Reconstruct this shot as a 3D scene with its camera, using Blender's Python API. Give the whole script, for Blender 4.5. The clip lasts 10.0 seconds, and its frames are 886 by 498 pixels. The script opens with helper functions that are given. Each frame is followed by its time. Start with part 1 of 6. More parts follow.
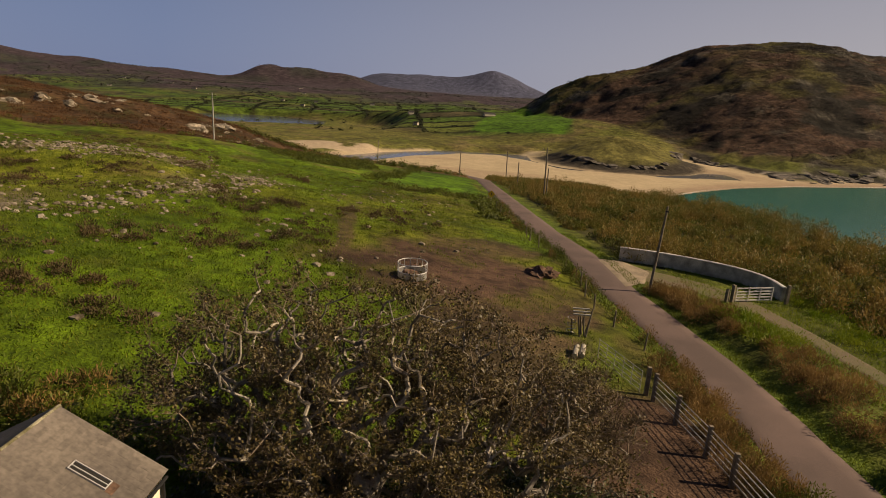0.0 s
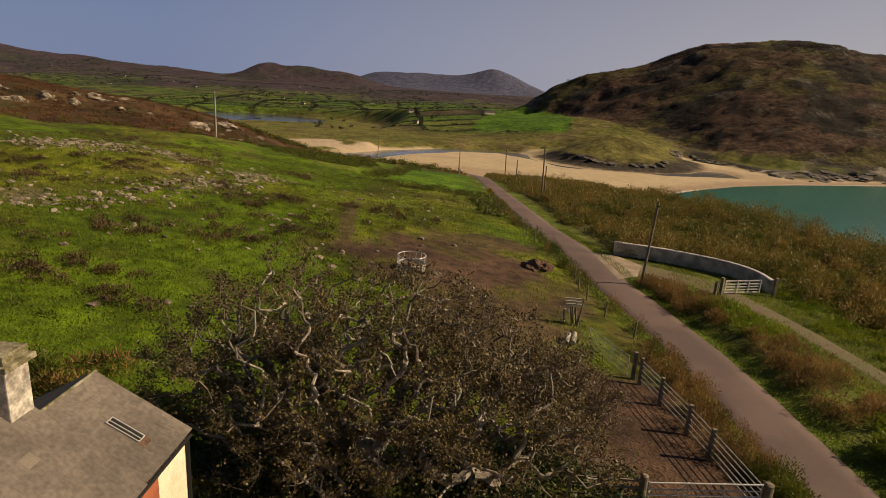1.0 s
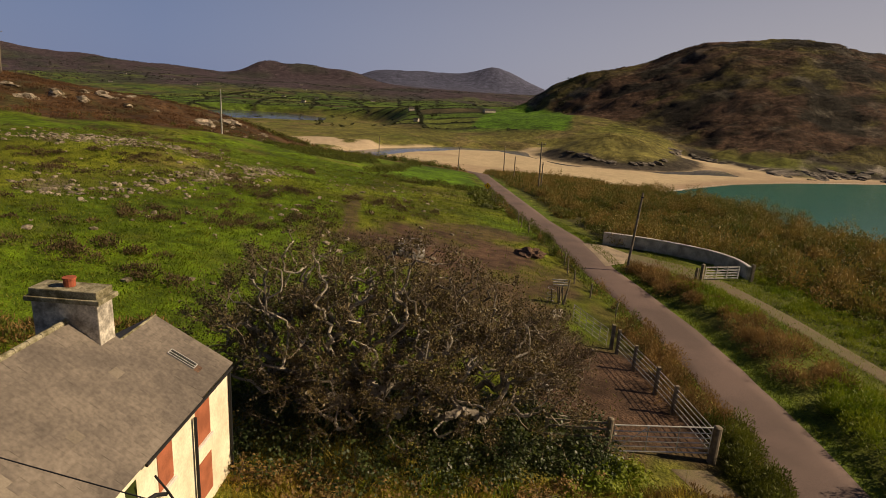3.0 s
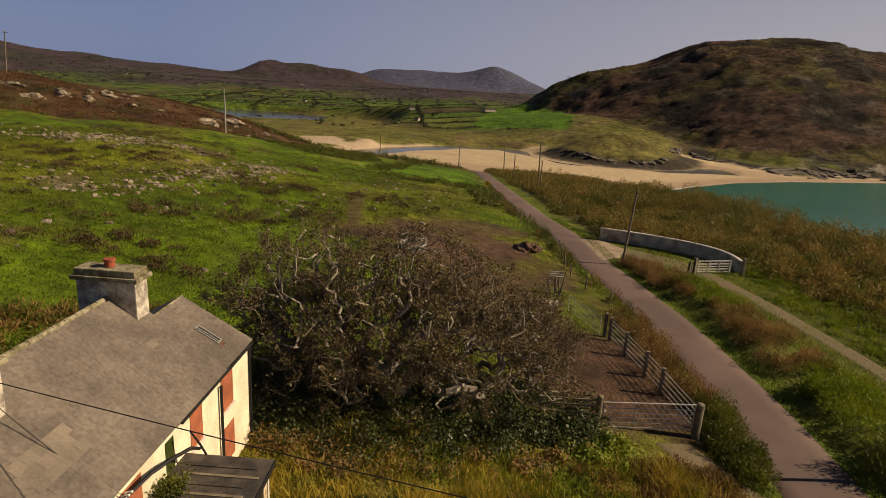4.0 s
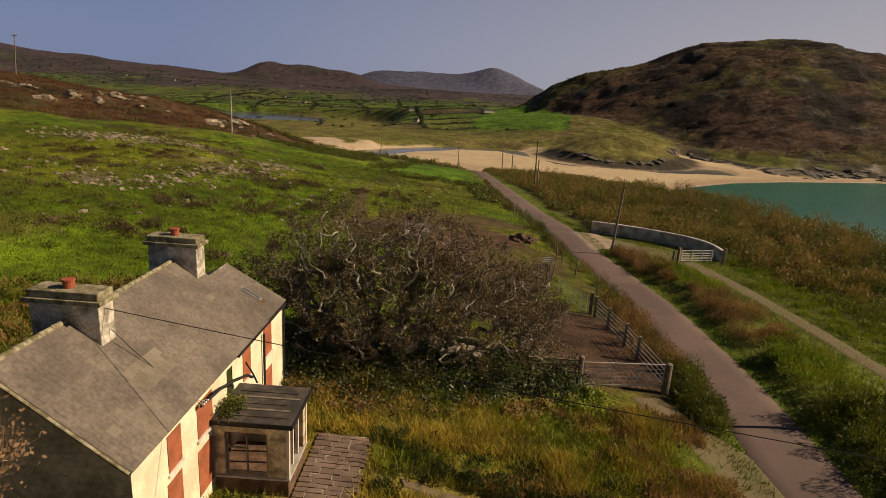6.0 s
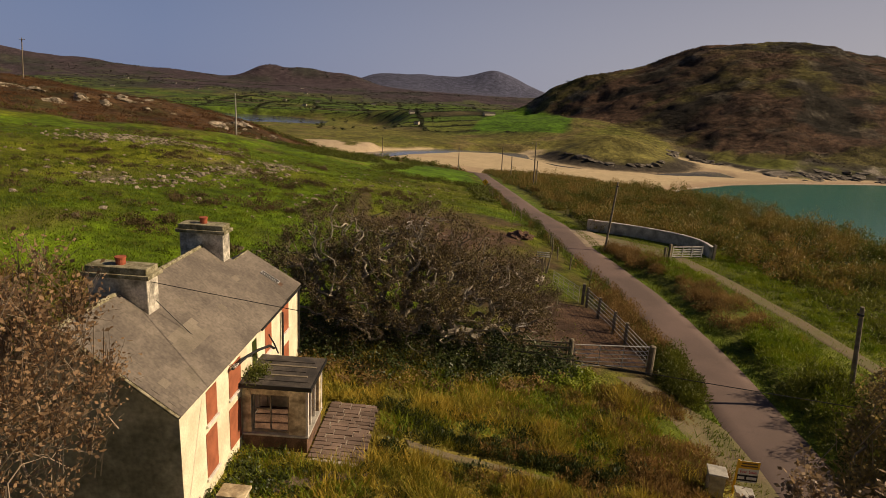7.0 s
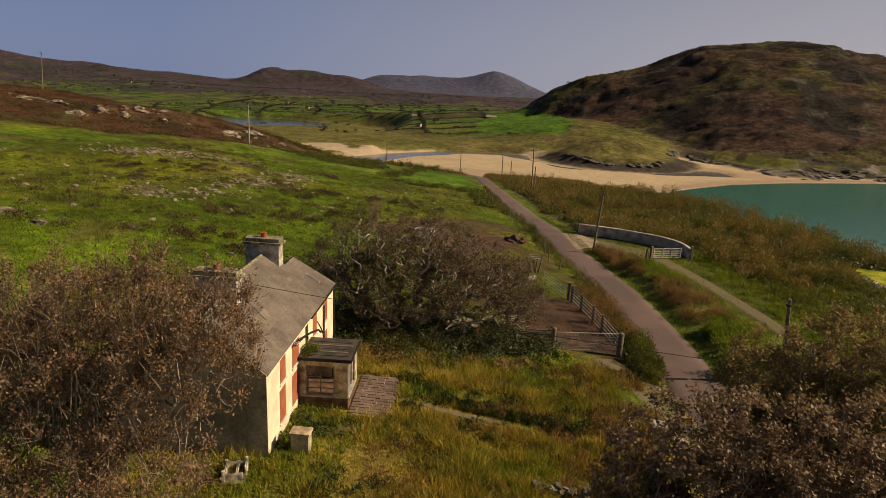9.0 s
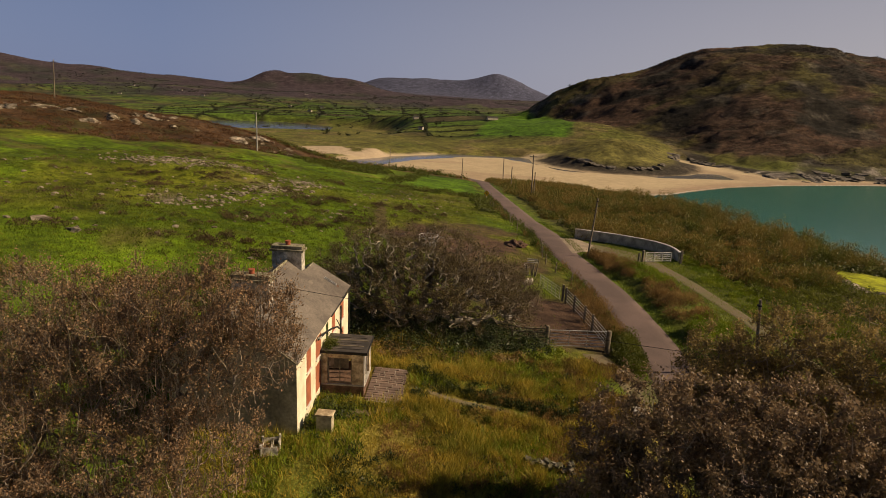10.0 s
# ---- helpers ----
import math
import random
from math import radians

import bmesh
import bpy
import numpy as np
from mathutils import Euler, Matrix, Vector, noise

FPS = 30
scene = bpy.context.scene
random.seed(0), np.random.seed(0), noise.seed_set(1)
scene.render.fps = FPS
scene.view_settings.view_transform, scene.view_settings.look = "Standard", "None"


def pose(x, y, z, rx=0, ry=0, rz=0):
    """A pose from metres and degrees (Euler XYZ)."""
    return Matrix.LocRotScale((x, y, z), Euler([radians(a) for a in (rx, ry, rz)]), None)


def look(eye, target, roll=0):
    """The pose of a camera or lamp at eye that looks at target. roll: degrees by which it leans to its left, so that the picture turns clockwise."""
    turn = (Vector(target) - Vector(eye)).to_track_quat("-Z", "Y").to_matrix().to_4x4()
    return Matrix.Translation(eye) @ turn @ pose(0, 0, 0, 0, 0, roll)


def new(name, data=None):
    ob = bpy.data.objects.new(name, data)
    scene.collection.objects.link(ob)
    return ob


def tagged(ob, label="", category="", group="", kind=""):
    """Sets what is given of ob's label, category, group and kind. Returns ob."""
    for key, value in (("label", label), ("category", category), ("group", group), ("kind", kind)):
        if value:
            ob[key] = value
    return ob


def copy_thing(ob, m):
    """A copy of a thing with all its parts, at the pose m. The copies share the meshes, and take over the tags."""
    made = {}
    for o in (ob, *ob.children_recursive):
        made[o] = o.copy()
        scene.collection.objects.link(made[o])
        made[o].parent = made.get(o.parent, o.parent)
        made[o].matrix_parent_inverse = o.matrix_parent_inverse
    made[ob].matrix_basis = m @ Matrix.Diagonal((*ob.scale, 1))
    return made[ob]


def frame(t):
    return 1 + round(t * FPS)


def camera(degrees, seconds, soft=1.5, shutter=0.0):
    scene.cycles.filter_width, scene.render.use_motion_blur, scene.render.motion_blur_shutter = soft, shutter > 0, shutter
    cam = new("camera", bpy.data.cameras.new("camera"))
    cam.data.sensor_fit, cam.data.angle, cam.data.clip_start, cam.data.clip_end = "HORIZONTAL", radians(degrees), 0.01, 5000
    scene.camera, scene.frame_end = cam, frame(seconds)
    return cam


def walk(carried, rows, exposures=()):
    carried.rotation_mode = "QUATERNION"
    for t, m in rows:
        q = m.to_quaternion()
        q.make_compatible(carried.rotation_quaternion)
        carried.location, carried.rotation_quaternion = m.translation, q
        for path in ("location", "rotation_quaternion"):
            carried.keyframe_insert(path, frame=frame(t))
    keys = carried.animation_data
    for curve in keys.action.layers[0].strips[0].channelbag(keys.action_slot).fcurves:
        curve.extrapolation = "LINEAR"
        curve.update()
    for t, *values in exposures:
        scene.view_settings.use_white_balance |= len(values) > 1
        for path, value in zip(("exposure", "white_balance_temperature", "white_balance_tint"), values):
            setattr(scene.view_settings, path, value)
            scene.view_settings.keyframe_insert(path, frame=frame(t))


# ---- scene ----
cam = camera(73.8, 10.0, soft=0.4)
PATH = [
    (0, (-0.466, 0.34, 12.551), (-0.507, 2.272, 12.033), 3.6),
    (0.5, (-0.345, -0.494, 12.546), (-0.386, 1.436, 12.027), 3.6),
    (1, (-0.245, -1.367, 12.603), (-0.286, 0.563, 12.08), 3.6),
    (1.5, (-0.157, -2.259, 12.596), (-0.198, -0.329, 12.071), 3.6),
    (2, (-0.046, -3.165, 12.555), (-0.088, -1.236, 12.031), 3.6),
    (2.5, (0.039, -4.098, 12.581), (-0.002, -2.169, 12.055), 3.7),
    (4, (0.161, -6.903, 12.655), (0.117, -4.976, 12.124), 3.6),
    (4.5, (0.134, -7.867, 12.677), (0.091, -5.939, 12.146), 3.6),
    (5, (0.116, -8.888, 12.68), (0.075, -6.96, 12.149), 3.6),
    (6.5, (0.243, -12.324, 12.655), (0.2, -10.394, 12.132), 3.5),
    (7, (0.289, -13.703, 12.705), (0.245, -11.772, 12.186), 3.5),
    (7.5, (0.357, -15.229, 12.953), (0.313, -13.298, 12.436), 3.5),
    (8, (0.413, -16.899, 13.524), (0.365, -14.967, 13.008), 3.4),
    (8.5, (0.348, -18.664, 14.17), (0.299, -16.733, 13.655), 3.3),
    (9, (0.284, -20.505, 14.838), (0.231, -18.574, 14.321), 3.0),
    (9.5, (0.289, -22.406, 15.503), (0.231, -20.474, 14.989), 2.9),
    (10, (0.265, -24.33, 16.098), (0.205, -22.397, 15.588), 2.9),
]
walk(cam, [(t, look(eye, target, roll)) for t, eye, target, roll in PATH], [(0.0, 0.08, 7900.0, 14.0), (10.0, 0.08, 7900.0, 14.0)])

# ---- light ----
world = bpy.data.worlds.new("sky")
scene.world = world
world.use_nodes = True
wn = world.node_tree.nodes
sky = wn.new("ShaderNodeTexSky")
sky.sky_type, sky.sun_disc = "NISHITA", False
SUN_ELEV, SUN_DIR = 33.0, (0.99, 0.07)
sky.sun_elevation = radians(SUN_ELEV)
sky.sun_rotation = math.atan2(SUN_DIR[0], SUN_DIR[1])
sky.air_density, sky.dust_density, sky.ozone_density = 1.0, 0.4, 5.0
wn["Background"].inputs["Strength"].default_value = 0.050
tint = wn.new("ShaderNodeMix")
tint.data_type, tint.blend_type = "RGBA", "MULTIPLY"
tint.inputs["Factor"].default_value, tint.inputs["B"].default_value = 1.0, (0.52, 0.53, 0.66, 1)
world.node_tree.links.new(sky.outputs[0], tint.inputs["A"])
# pale sea haze, thickest at the horizon
coord, parts, haze, veil = wn.new("ShaderNodeTexCoord"), wn.new("ShaderNodeSeparateXYZ"), wn.new("ShaderNodeMapRange"), wn.new("ShaderNodeMix")
haze.interpolation_type = "SMOOTHSTEP"
haze.inputs["From Min"].default_value, haze.inputs["From Max"].default_value = 0.0, 0.55
haze.inputs["To Min"].default_value, haze.inputs["To Max"].default_value = 0.8, 0.0
veil.data_type = "RGBA"
glow, side = wn.new("ShaderNodeMix"), wn.new("ShaderNodeMapRange")
glow.data_type = "RGBA"
glow.inputs["A"].default_value, glow.inputs["B"].default_value = (3.2, 4.7, 9.0, 1), (7.9, 8.3, 10.2, 1)
side.inputs["From Min"].default_value, side.inputs["From Max"].default_value = -0.45, 0.55
world.node_tree.links.new(side.outputs[0], glow.inputs["Factor"])
world.node_tree.links.new(glow.outputs["Result"], veil.inputs["B"])
world.node_tree.links.new(coord.outputs["Generated"], parts.inputs[0])
world.node_tree.links.new(parts.outputs["Z"], haze.inputs["Value"])
world.node_tree.links.new(parts.outputs["X"], side.inputs["Value"])
world.node_tree.links.new(haze.outputs[0], veil.inputs["Factor"])
world.node_tree.links.new(tint.outputs["Result"], veil.inputs["A"])
world.node_tree.links.new(veil.outputs["Result"], wn["Background"].inputs["Color"])
sun = new("sun", bpy.data.lights.new("sun", "SUN"))
sun.data.energy, sun.data.angle, sun.data.color = 5.0, radians(0.6), (1.0, 0.86, 0.68)
flat = math.hypot(*SUN_DIR)
sun.matrix_world = look((SUN_DIR[0] / flat * 90, SUN_DIR[1] / flat * 90, 90 * math.tan(radians(SUN_ELEV))), (0, 0, 0))


# ---- materials ----
def mat(name, colour, rough=0.85, scale=3.0, var=0.35, fine=40.0, fine_var=0.25, bump=0.3, metal=0.0, second=None, island=0.0, objvar=0.0, spec=0.3):
    m = bpy.data.materials.new(name)
    m.use_nodes = True
    nt = m.node_tree
    n, l = nt.nodes, nt.links
    b = n["Principled BSDF"]
    b.inputs["Roughness"].default_value, b.inputs["Metallic"].default_value = rough, metal
    b.inputs["Specular IOR Level"].default_value = spec
    geo = n.new("ShaderNodeNewGeometry")
    n1, n2 = n.new("ShaderNodeTexNoise"), n.new("ShaderNodeTexNoise")
    n1.inputs["Scale"].default_value, n1.inputs["Detail"].default_value = scale, 5
    n2.inputs["Scale"].default_value, n2.inputs["Detail"].default_value = fine, 3
    l.new(geo.outputs["Position"], n1.inputs["Vector"]), l.new(geo.outputs["Position"], n2.inputs["Vector"])
    ramp = n.new("ShaderNodeMix")
    ramp.data_type = "RGBA"
    c2 = second or tuple(c * (1 - var) for c in colour)
    ramp.inputs["A"].default_value = (*colour, 1)
    ramp.inputs["B"].default_value = (*c2, 1)
    mr = n.new("ShaderNodeMapRange")
    mr.inputs["From Min"].default_value, mr.inputs["From Max"].default_value = 0.38, 0.62
    l.new(n1.outputs["Fac"], mr.inputs["Value"]), l.new(mr.outputs[0], ramp.inputs["Factor"])
    mul = n.new("ShaderNodeMapRange")
    mul.inputs["From Min"].default_value, mul.inputs["From Max"].default_value = 0.3, 0.7
    mul.inputs["To Min"].default_value, mul.inputs["To Max"].default_value = 1 - fine_var, 1 + fine_var
    l.new(n2.outputs["Fac"], mul.inputs["Value"])
    val = mul.outputs[0]
    for amount, out in ((island, geo.outputs["Random Per Island"]), (objvar, n.new("ShaderNodeObjectInfo").outputs["Random"])):
        if amount:
            k = n.new("ShaderNodeMapRange")
            k.inputs["To Min"].default_value, k.inputs["To Max"].default_value = 1 - amount, 1 + amount
            l.new(out, k.inputs["Value"])
            mm = n.new("ShaderNodeMath")
            mm.operation = "MULTIPLY"
            l.new(val, mm.inputs[0]), l.new(k.outputs[0], mm.inputs[1])
            val = mm.outputs[0]
    sc = n.new("ShaderNodeVectorMath")
    sc.operation = "SCALE"
    l.new(ramp.outputs["Result"], sc.inputs[0]), l.new(val, sc.inputs["Scale"])
    l.new(sc.outputs[0], b.inputs["Base Color"])
    if bump:
        bp = n.new("ShaderNodeBump")
        bp.inputs["Strength"].default_value, bp.inputs["Distance"].default_value = bump, 0.02
        l.new(n2.outputs["Fac"], bp.inputs["Height"]), l.new(bp.outputs[0], b.inputs["Normal"])
    return m


def leafy(name, a, b_, rough=0.6, trans=0.25, patch=0.45, single=0.4):
    """Foliage: the colour runs from a to b over the leaves and clumps."""
    m = bpy.data.materials.new(name)
    m.use_nodes = True
    n, l = m.node_tree.nodes, m.node_tree.links
    b = n["Principled BSDF"]
    geo, no = n.new("ShaderNodeNewGeometry"), n.new("ShaderNodeTexNoise")
    no.inputs["Scale"].default_value = patch
    no.inputs["Detail"].default_value = 4
    l.new(geo.outputs["Position"], no.inputs["Vector"])
    ad = n.new("ShaderNodeMath")
    ad.operation = "ADD"
    k1, k2 = n.new("ShaderNodeMapRange"), n.new("ShaderNodeMapRange")
    k1.inputs["From Min"].default_value, k1.inputs["From Max"].default_value, k1.inputs["To Max"].default_value = 0.35, 0.65, 1.0 - single
    k2.inputs["To Max"].default_value = single
    l.new(no.outputs["Fac"], k1.inputs["Value"]), l.new(geo.outputs["Random Per Island"], k2.inputs["Value"])
    l.new(k1.outputs[0], ad.inputs[0]), l.new(k2.outputs[0], ad.inputs[1])
    mix = n.new("ShaderNodeMix")
    mix.data_type = "RGBA"
    mix.inputs["A"].default_value, mix.inputs["B"].default_value = (*a, 1), (*b_, 1)
    l.new(ad.outputs[0], mix.inputs["Factor"]), l.new(mix.outputs["Result"], b.inputs["Base Color"])
    b.inputs["Roughness"].default_value = rough
    b.inputs["Specular IOR Level"].default_value = 0.25
    if trans:
        tr, ms = n.new("ShaderNodeBsdfTranslucent"), n.new("ShaderNodeMixShader")
        ms.inputs[0].default_value = trans
        l.new(mix.outputs["Result"], tr.inputs["Color"])
        l.new(b.outputs[0], ms.inputs[1]), l.new(tr.outputs[0], ms.inputs[2])
        l.new(ms.outputs[0], n["Material Output"].inputs["Surface"])
    return m


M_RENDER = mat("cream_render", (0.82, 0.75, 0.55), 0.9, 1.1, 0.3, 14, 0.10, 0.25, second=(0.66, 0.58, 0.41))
M_GABLE = mat("darker_render", (0.50, 0.43, 0.29), 0.95, 0.9, 0.3, 6, 0.25, 0.3, second=(0.25, 0.22, 0.14))
M_SLATE = mat("roof_slate", (0.175, 0.148, 0.118), 0.8, 0.7, 0.3, 9, 0.22, 0.3, second=(0.118, 0.100, 0.082), objvar=0.09)
M_SLATE_JOINED = mat("roof_slate_joined", (0.175, 0.148, 0.118), 0.8, 0.7, 0.3, 9, 0.22, 0.3, second=(0.118, 0.100, 0.082), island=0.09)
M_SLATE_PALE = mat("pale_slate", (0.205, 0.175, 0.135), 0.85, 1.5, 0.25, 20, 0.12, 0.2, objvar=0.12)
M_BOARD = mat("red_board", (0.40, 0.13, 0.065), 0.7, 2.0, 0.3, 30, 0.12, 0.1)
M_CHIMNEY = mat("chimney_render", (0.62, 0.57, 0.47), 0.95, 2.6, 0.4, 14, 0.25, 0.4, second=(0.22, 0.20, 0.16))
M_LICHEN = mat("lichened_cement", (0.33, 0.30, 0.20), 0.95, 4.0, 0.4, 22, 0.3, 0.5, second=(0.13, 0.115, 0.06))
M_POT = mat("terracotta", (0.38, 0.10, 0.05), 0.8, 6, 0.3, 40, 0.15, 0.2)
M_BLACKROOF = mat("felt_roof", (0.045, 0.04, 0.035), 0.7, 2, 0.4, 25, 0.3, 0.4, second=(0.1, 0.085, 0.07))
M_PLINTH = mat("dark_plinth", (0.17, 0.10, 0.065), 0.95, 3, 0.5, 20, 0.3, 0.5)
M_PORCH = mat("porch_render", (0.68, 0.57, 0.38), 0.95, 2.2, 0.5, 10, 0.25, 0.4, second=(0.29, 0.22, 0.135))
M_WHITE = mat("white_paint", (0.72, 0.68, 0.60), 0.7, 3, 0.25, 25, 0.12, 0.15)
M_STEEL = mat("galvanised_steel", (0.58, 0.57, 0.54), 0.5, 5, 0.2, 60, 0.1, 0.05, metal=0.25)
M_POST = mat("weathered_timber", (0.24, 0.20, 0.14), 0.9, 4, 0.4, 50, 0.25, 0.3)
M_CONCRETE = mat("concrete", (0.42, 0.40, 0.35), 0.9, 3, 0.3, 30, 0.15, 0.2)
# whitewash toned down to the entrance wall's shaded face
M_WALLWHITE = mat("whitewash", (0.56, 0.50, 0.39), 0.9, 0.8, 0.35, 12, 0.15, 0.2, second=(0.25, 0.22, 0.17))
M_DARK = mat("dark_opening", (0.02, 0.018, 0.015), 0.9, 3, 0.2, 20, 0.2, 0)
M_WIRE = mat("black_cable", (0.015, 0.015, 0.015), 0.6, 3, 0.1, 20, 0.1, 0)
M_ASPHALT = mat("worn_asphalt", (0.16, 0.112, 0.096), 0.92, 0.22, 0.2, 22, 0.2, 0.3, second=(0.115, 0.083, 0.071))
M_GRAVEL = mat("pale_gravel", (0.34, 0.27, 0.185), 0.95, 0.8, 0.3, 18, 0.3, 0.5)
M_ROCK = mat("grey_rock", (0.33, 0.275, 0.205), 0.95, 1.3, 0.45, 7, 0.35, 0.6, second=(0.095, 0.078, 0.046), objvar=0.25)
M_FIELDSTONE = mat("mossy_fieldstone", (0.21, 0.185, 0.14), 0.95, 2.5, 0.45, 12, 0.35, 0.5, second=(0.06, 0.06, 0.025), objvar=0.3)
M_PAVE = mat("paving_stone", (0.20, 0.142, 0.112), 0.9, 1.5, 0.35, 25, 0.2, 0.3, objvar=0.25)
M_SAND_JOINT = mat("pale_joint", (0.42, 0.38, 0.3), 0.95, 3, 0.3, 30, 0.2, 0.2)
M_BARK = mat("grey_bark", (0.10, 0.08, 0.06), 0.95, 1.3, 0.4, 30, 0.3, 0.5, second=(0.26, 0.22, 0.17))
M_BARK_PALE = mat("pale_lichened_bark", (0.14, 0.12, 0.09), 0.95, 0.9, 0.4, 30, 0.3, 0.5, second=(0.42, 0.37, 0.29))
M_YELLOW = mat("yellow_sign", (0.75, 0.42, 0.03), 0.5, 5, 0.1, 40, 0.05, 0)
L_TREE = leafy("dull_brown_green_leaves", (0.022, 0.020, 0.008), (0.20, 0.150, 0.055), 0.45, 0.2, 0.9, 0.65)
L_TREE_RED = leafy("autumn_brown_leaves", (0.105, 0.072, 0.044), (0.54, 0.345, 0.19), 0.6, 0.55, 0.9, 0.75)
L_ROADSIDE = leafy("olive_autumn_leaves", (0.11, 0.086, 0.034), (0.47, 0.34, 0.12), 0.6, 0.4, 0.8, 0.5)
L_NEAR = leafy("dark_glossy_leaves", (0.056, 0.041, 0.025), (0.42, 0.29, 0.165), 0.5, 0.3, 0.8, 0.6)
L_BUSH = leafy("dark_bush_leaves", (0.028, 0.042, 0.006), (0.150, 0.165, 0.022), 0.5, 0.3, 0.45, 0.35)
L_BRACKEN = leafy("brown_bracken", (0.100, 0.068, 0.021), (0.34, 0.205, 0.072), 0.7, 0.3, 0.45, 0.28)
L_SCRUB = leafy("green_brown_scrub", (0.075, 0.110, 0.014), (0.30, 0.190, 0.055), 0.6, 0.3, 0.20, 0.22)
L_GRASS = leafy("meadow_grass", (0.066, 0.118, 0.006), (0.180, 0.200, 0.016), 0.6, 0.3)
L_GRASSB = leafy("bright_verge_grass", (0.095, 0.165, 0.008), (0.25, 0.28, 0.024), 0.6, 0.3)
L_LAWN = leafy("rank_lawn_grass", (0.115, 0.155, 0.014), (0.56, 0.385, 0.066), 0.65, 0.25, 0.7, 0.45)
L_HEDGEROW = leafy("hedgerow_leaves", (0.014, 0.018, 0.006), (0.04, 0.045, 0.014), 0.6, 0.1, 0.05)
L_HEATHER = leafy("hill_heather", (0.018, 0.013, 0.009), (0.072, 0.043, 0.027), 0.8, 0.0, 0.02, 0.45)
L_HILLGRASS = leafy("hill_grass", (0.022, 0.020, 0.008), (0.074, 0.062, 0.020), 0.8, 0.0, 0.02, 0.4)
L_MOORWOOD = leafy("moor_thicket", (0.03, 0.03, 0.024), (0.05, 0.046, 0.036), 0.8, 0.0, 0.01)
L_HEATH = leafy("dark_heath", (0.032, 0.021, 0.010), (0.17, 0.080, 0.030), 0.7, 0.1, 0.12, 0.3)
L_HEATHPATCH = leafy("pasture_heather", (0.045, 0.036, 0.014), (0.13, 0.084, 0.038), 0.7, 0.1, 0.3, 0.4)
L_LOW = leafy("low_green_scrub", (0.060, 0.085, 0.012), (0.185, 0.190, 0.032), 0.6, 0.3, 0.2, 0.3)
L_IVY = leafy("ivy_and_shaded_leaves", (0.018, 0.035, 0.008), (0.06, 0.075, 0.018), 0.45, 0.15)


# ---- mesh tools ----
def mesh_ob(name, verts, faces, material, parent=None, smooth=False):
    """One mesh object from arrays of corners and of equal-sided faces."""
    me = bpy.data.meshes.new(name)
    verts, faces = np.asarray(verts, np.float32), np.asarray(faces, np.int32)
    k = faces.shape[1]
    me.vertices.add(len(verts)), me.loops.add(faces.size), me.polygons.add(len(faces))
    me.vertices.foreach_set("co", verts.ravel())
    me.loops.foreach_set("vertex_index", faces.ravel())
    me.polygons.foreach_set("loop_start", np.arange(0, faces.size, k, dtype=np.int32))
    me.polygons.foreach_set("use_smooth", np.full(len(faces), smooth))
    me.update(calc_edges=True)
    me.materials.append(material)
    ob = new(name, me)
    ob.parent = parent
    return ob


def part(name, bm, material, parent=None, label=""):
    me = bpy.data.meshes.new(name)
    bmesh.ops.recalc_face_normals(bm, faces=bm.faces)
    bm.to_mesh(me)
    bm.free()
    me.materials.append(material)
    ob = new(name, me)
    ob.parent = parent
    return tagged(ob, label)


def box(bm, lo, hi, bevel=0.0, m=None):
    c = [(a + b) / 2 for a, b in zip(lo, hi)]
    s = [abs(b - a) for a, b in zip(lo, hi)]
    made = bmesh.ops.create_cube(bm, size=1, matrix=(m or Matrix()) @ Matrix.Translation(c) @ Matrix.Diagonal((*s, 1)))
    if bevel:
        edges = list({e for v in made["verts"] for e in v.link_edges})
        bmesh.ops.bevel(bm, geom=edges, offset=bevel, segments=2, affect="EDGES", profile=0.6)
    return bm


def tube(bm, a, b, r0, r1=None, sides=8):
    a, b = Vector(a), Vector(b)
    r1 = r0 if r1 is None else r1
    d = b - a
    m = Matrix.Translation((a + b) / 2) @ d.to_track_quat("Z", "Y").to_matrix().to_4x4()
    bmesh.ops.create_cone(bm, cap_ends=True, segments=sides, radius1=r0, radius2=r1, depth=d.length, matrix=m)
    return bm


def chain(bm, pts, r, sides=6):
    """One bent round rail or cable through the points."""
    pts = [Vector(p) for p in pts]
    last = None
    for i, p in enumerate(pts):
        d = (pts[min(i + 1, len(pts) - 1)] - pts[max(i - 1, 0)]).normalized()
        u = d.cross(Vector((0, 0, 1)) if abs(d.z) < 0.9 else Vector((1, 0, 0))).normalized()
        w = d.cross(u)
        ring = [bm.verts.new(p + (u * math.cos(k * math.tau / sides) + w * math.sin(k * math.tau / sides)) * r) for k in range(sides)]
        if last:
            for k in range(sides):
                bm.faces.new((last[k], last[(k + 1) % sides], ring[(k + 1) % sides], ring[k]))
        else:
            bm.faces.new(ring)
        last = ring
    bm.faces.new(last[::-1])
    return bm


def prism(bm, outline, z0, z1):
    """An upright slab over a plan outline."""
    lo = [bm.verts.new((x, y, z0)) for x, y in outline]
    hi = [bm.verts.new((x, y, z1)) for x, y in outline]
    k = len(outline)
    bm.faces.new(lo[::-1]), bm.faces.new(hi)
    for i in range(k):
        bm.faces.new((lo[i], lo[(i + 1) % k], hi[(i + 1) % k], hi[i]))
    return bm


def empty(name, x, y, z, turn=0.0):
    ob = new(name)
    ob.matrix_world = pose(x, y, z, 0, 0, turn)
    return ob


# ---- lie of the land ----
def smooth(a, b, v):
    t = np.clip((np.asarray(v, float) - a) / (b - a), 0, 1)
    return t * t * (3 - 2 * t)


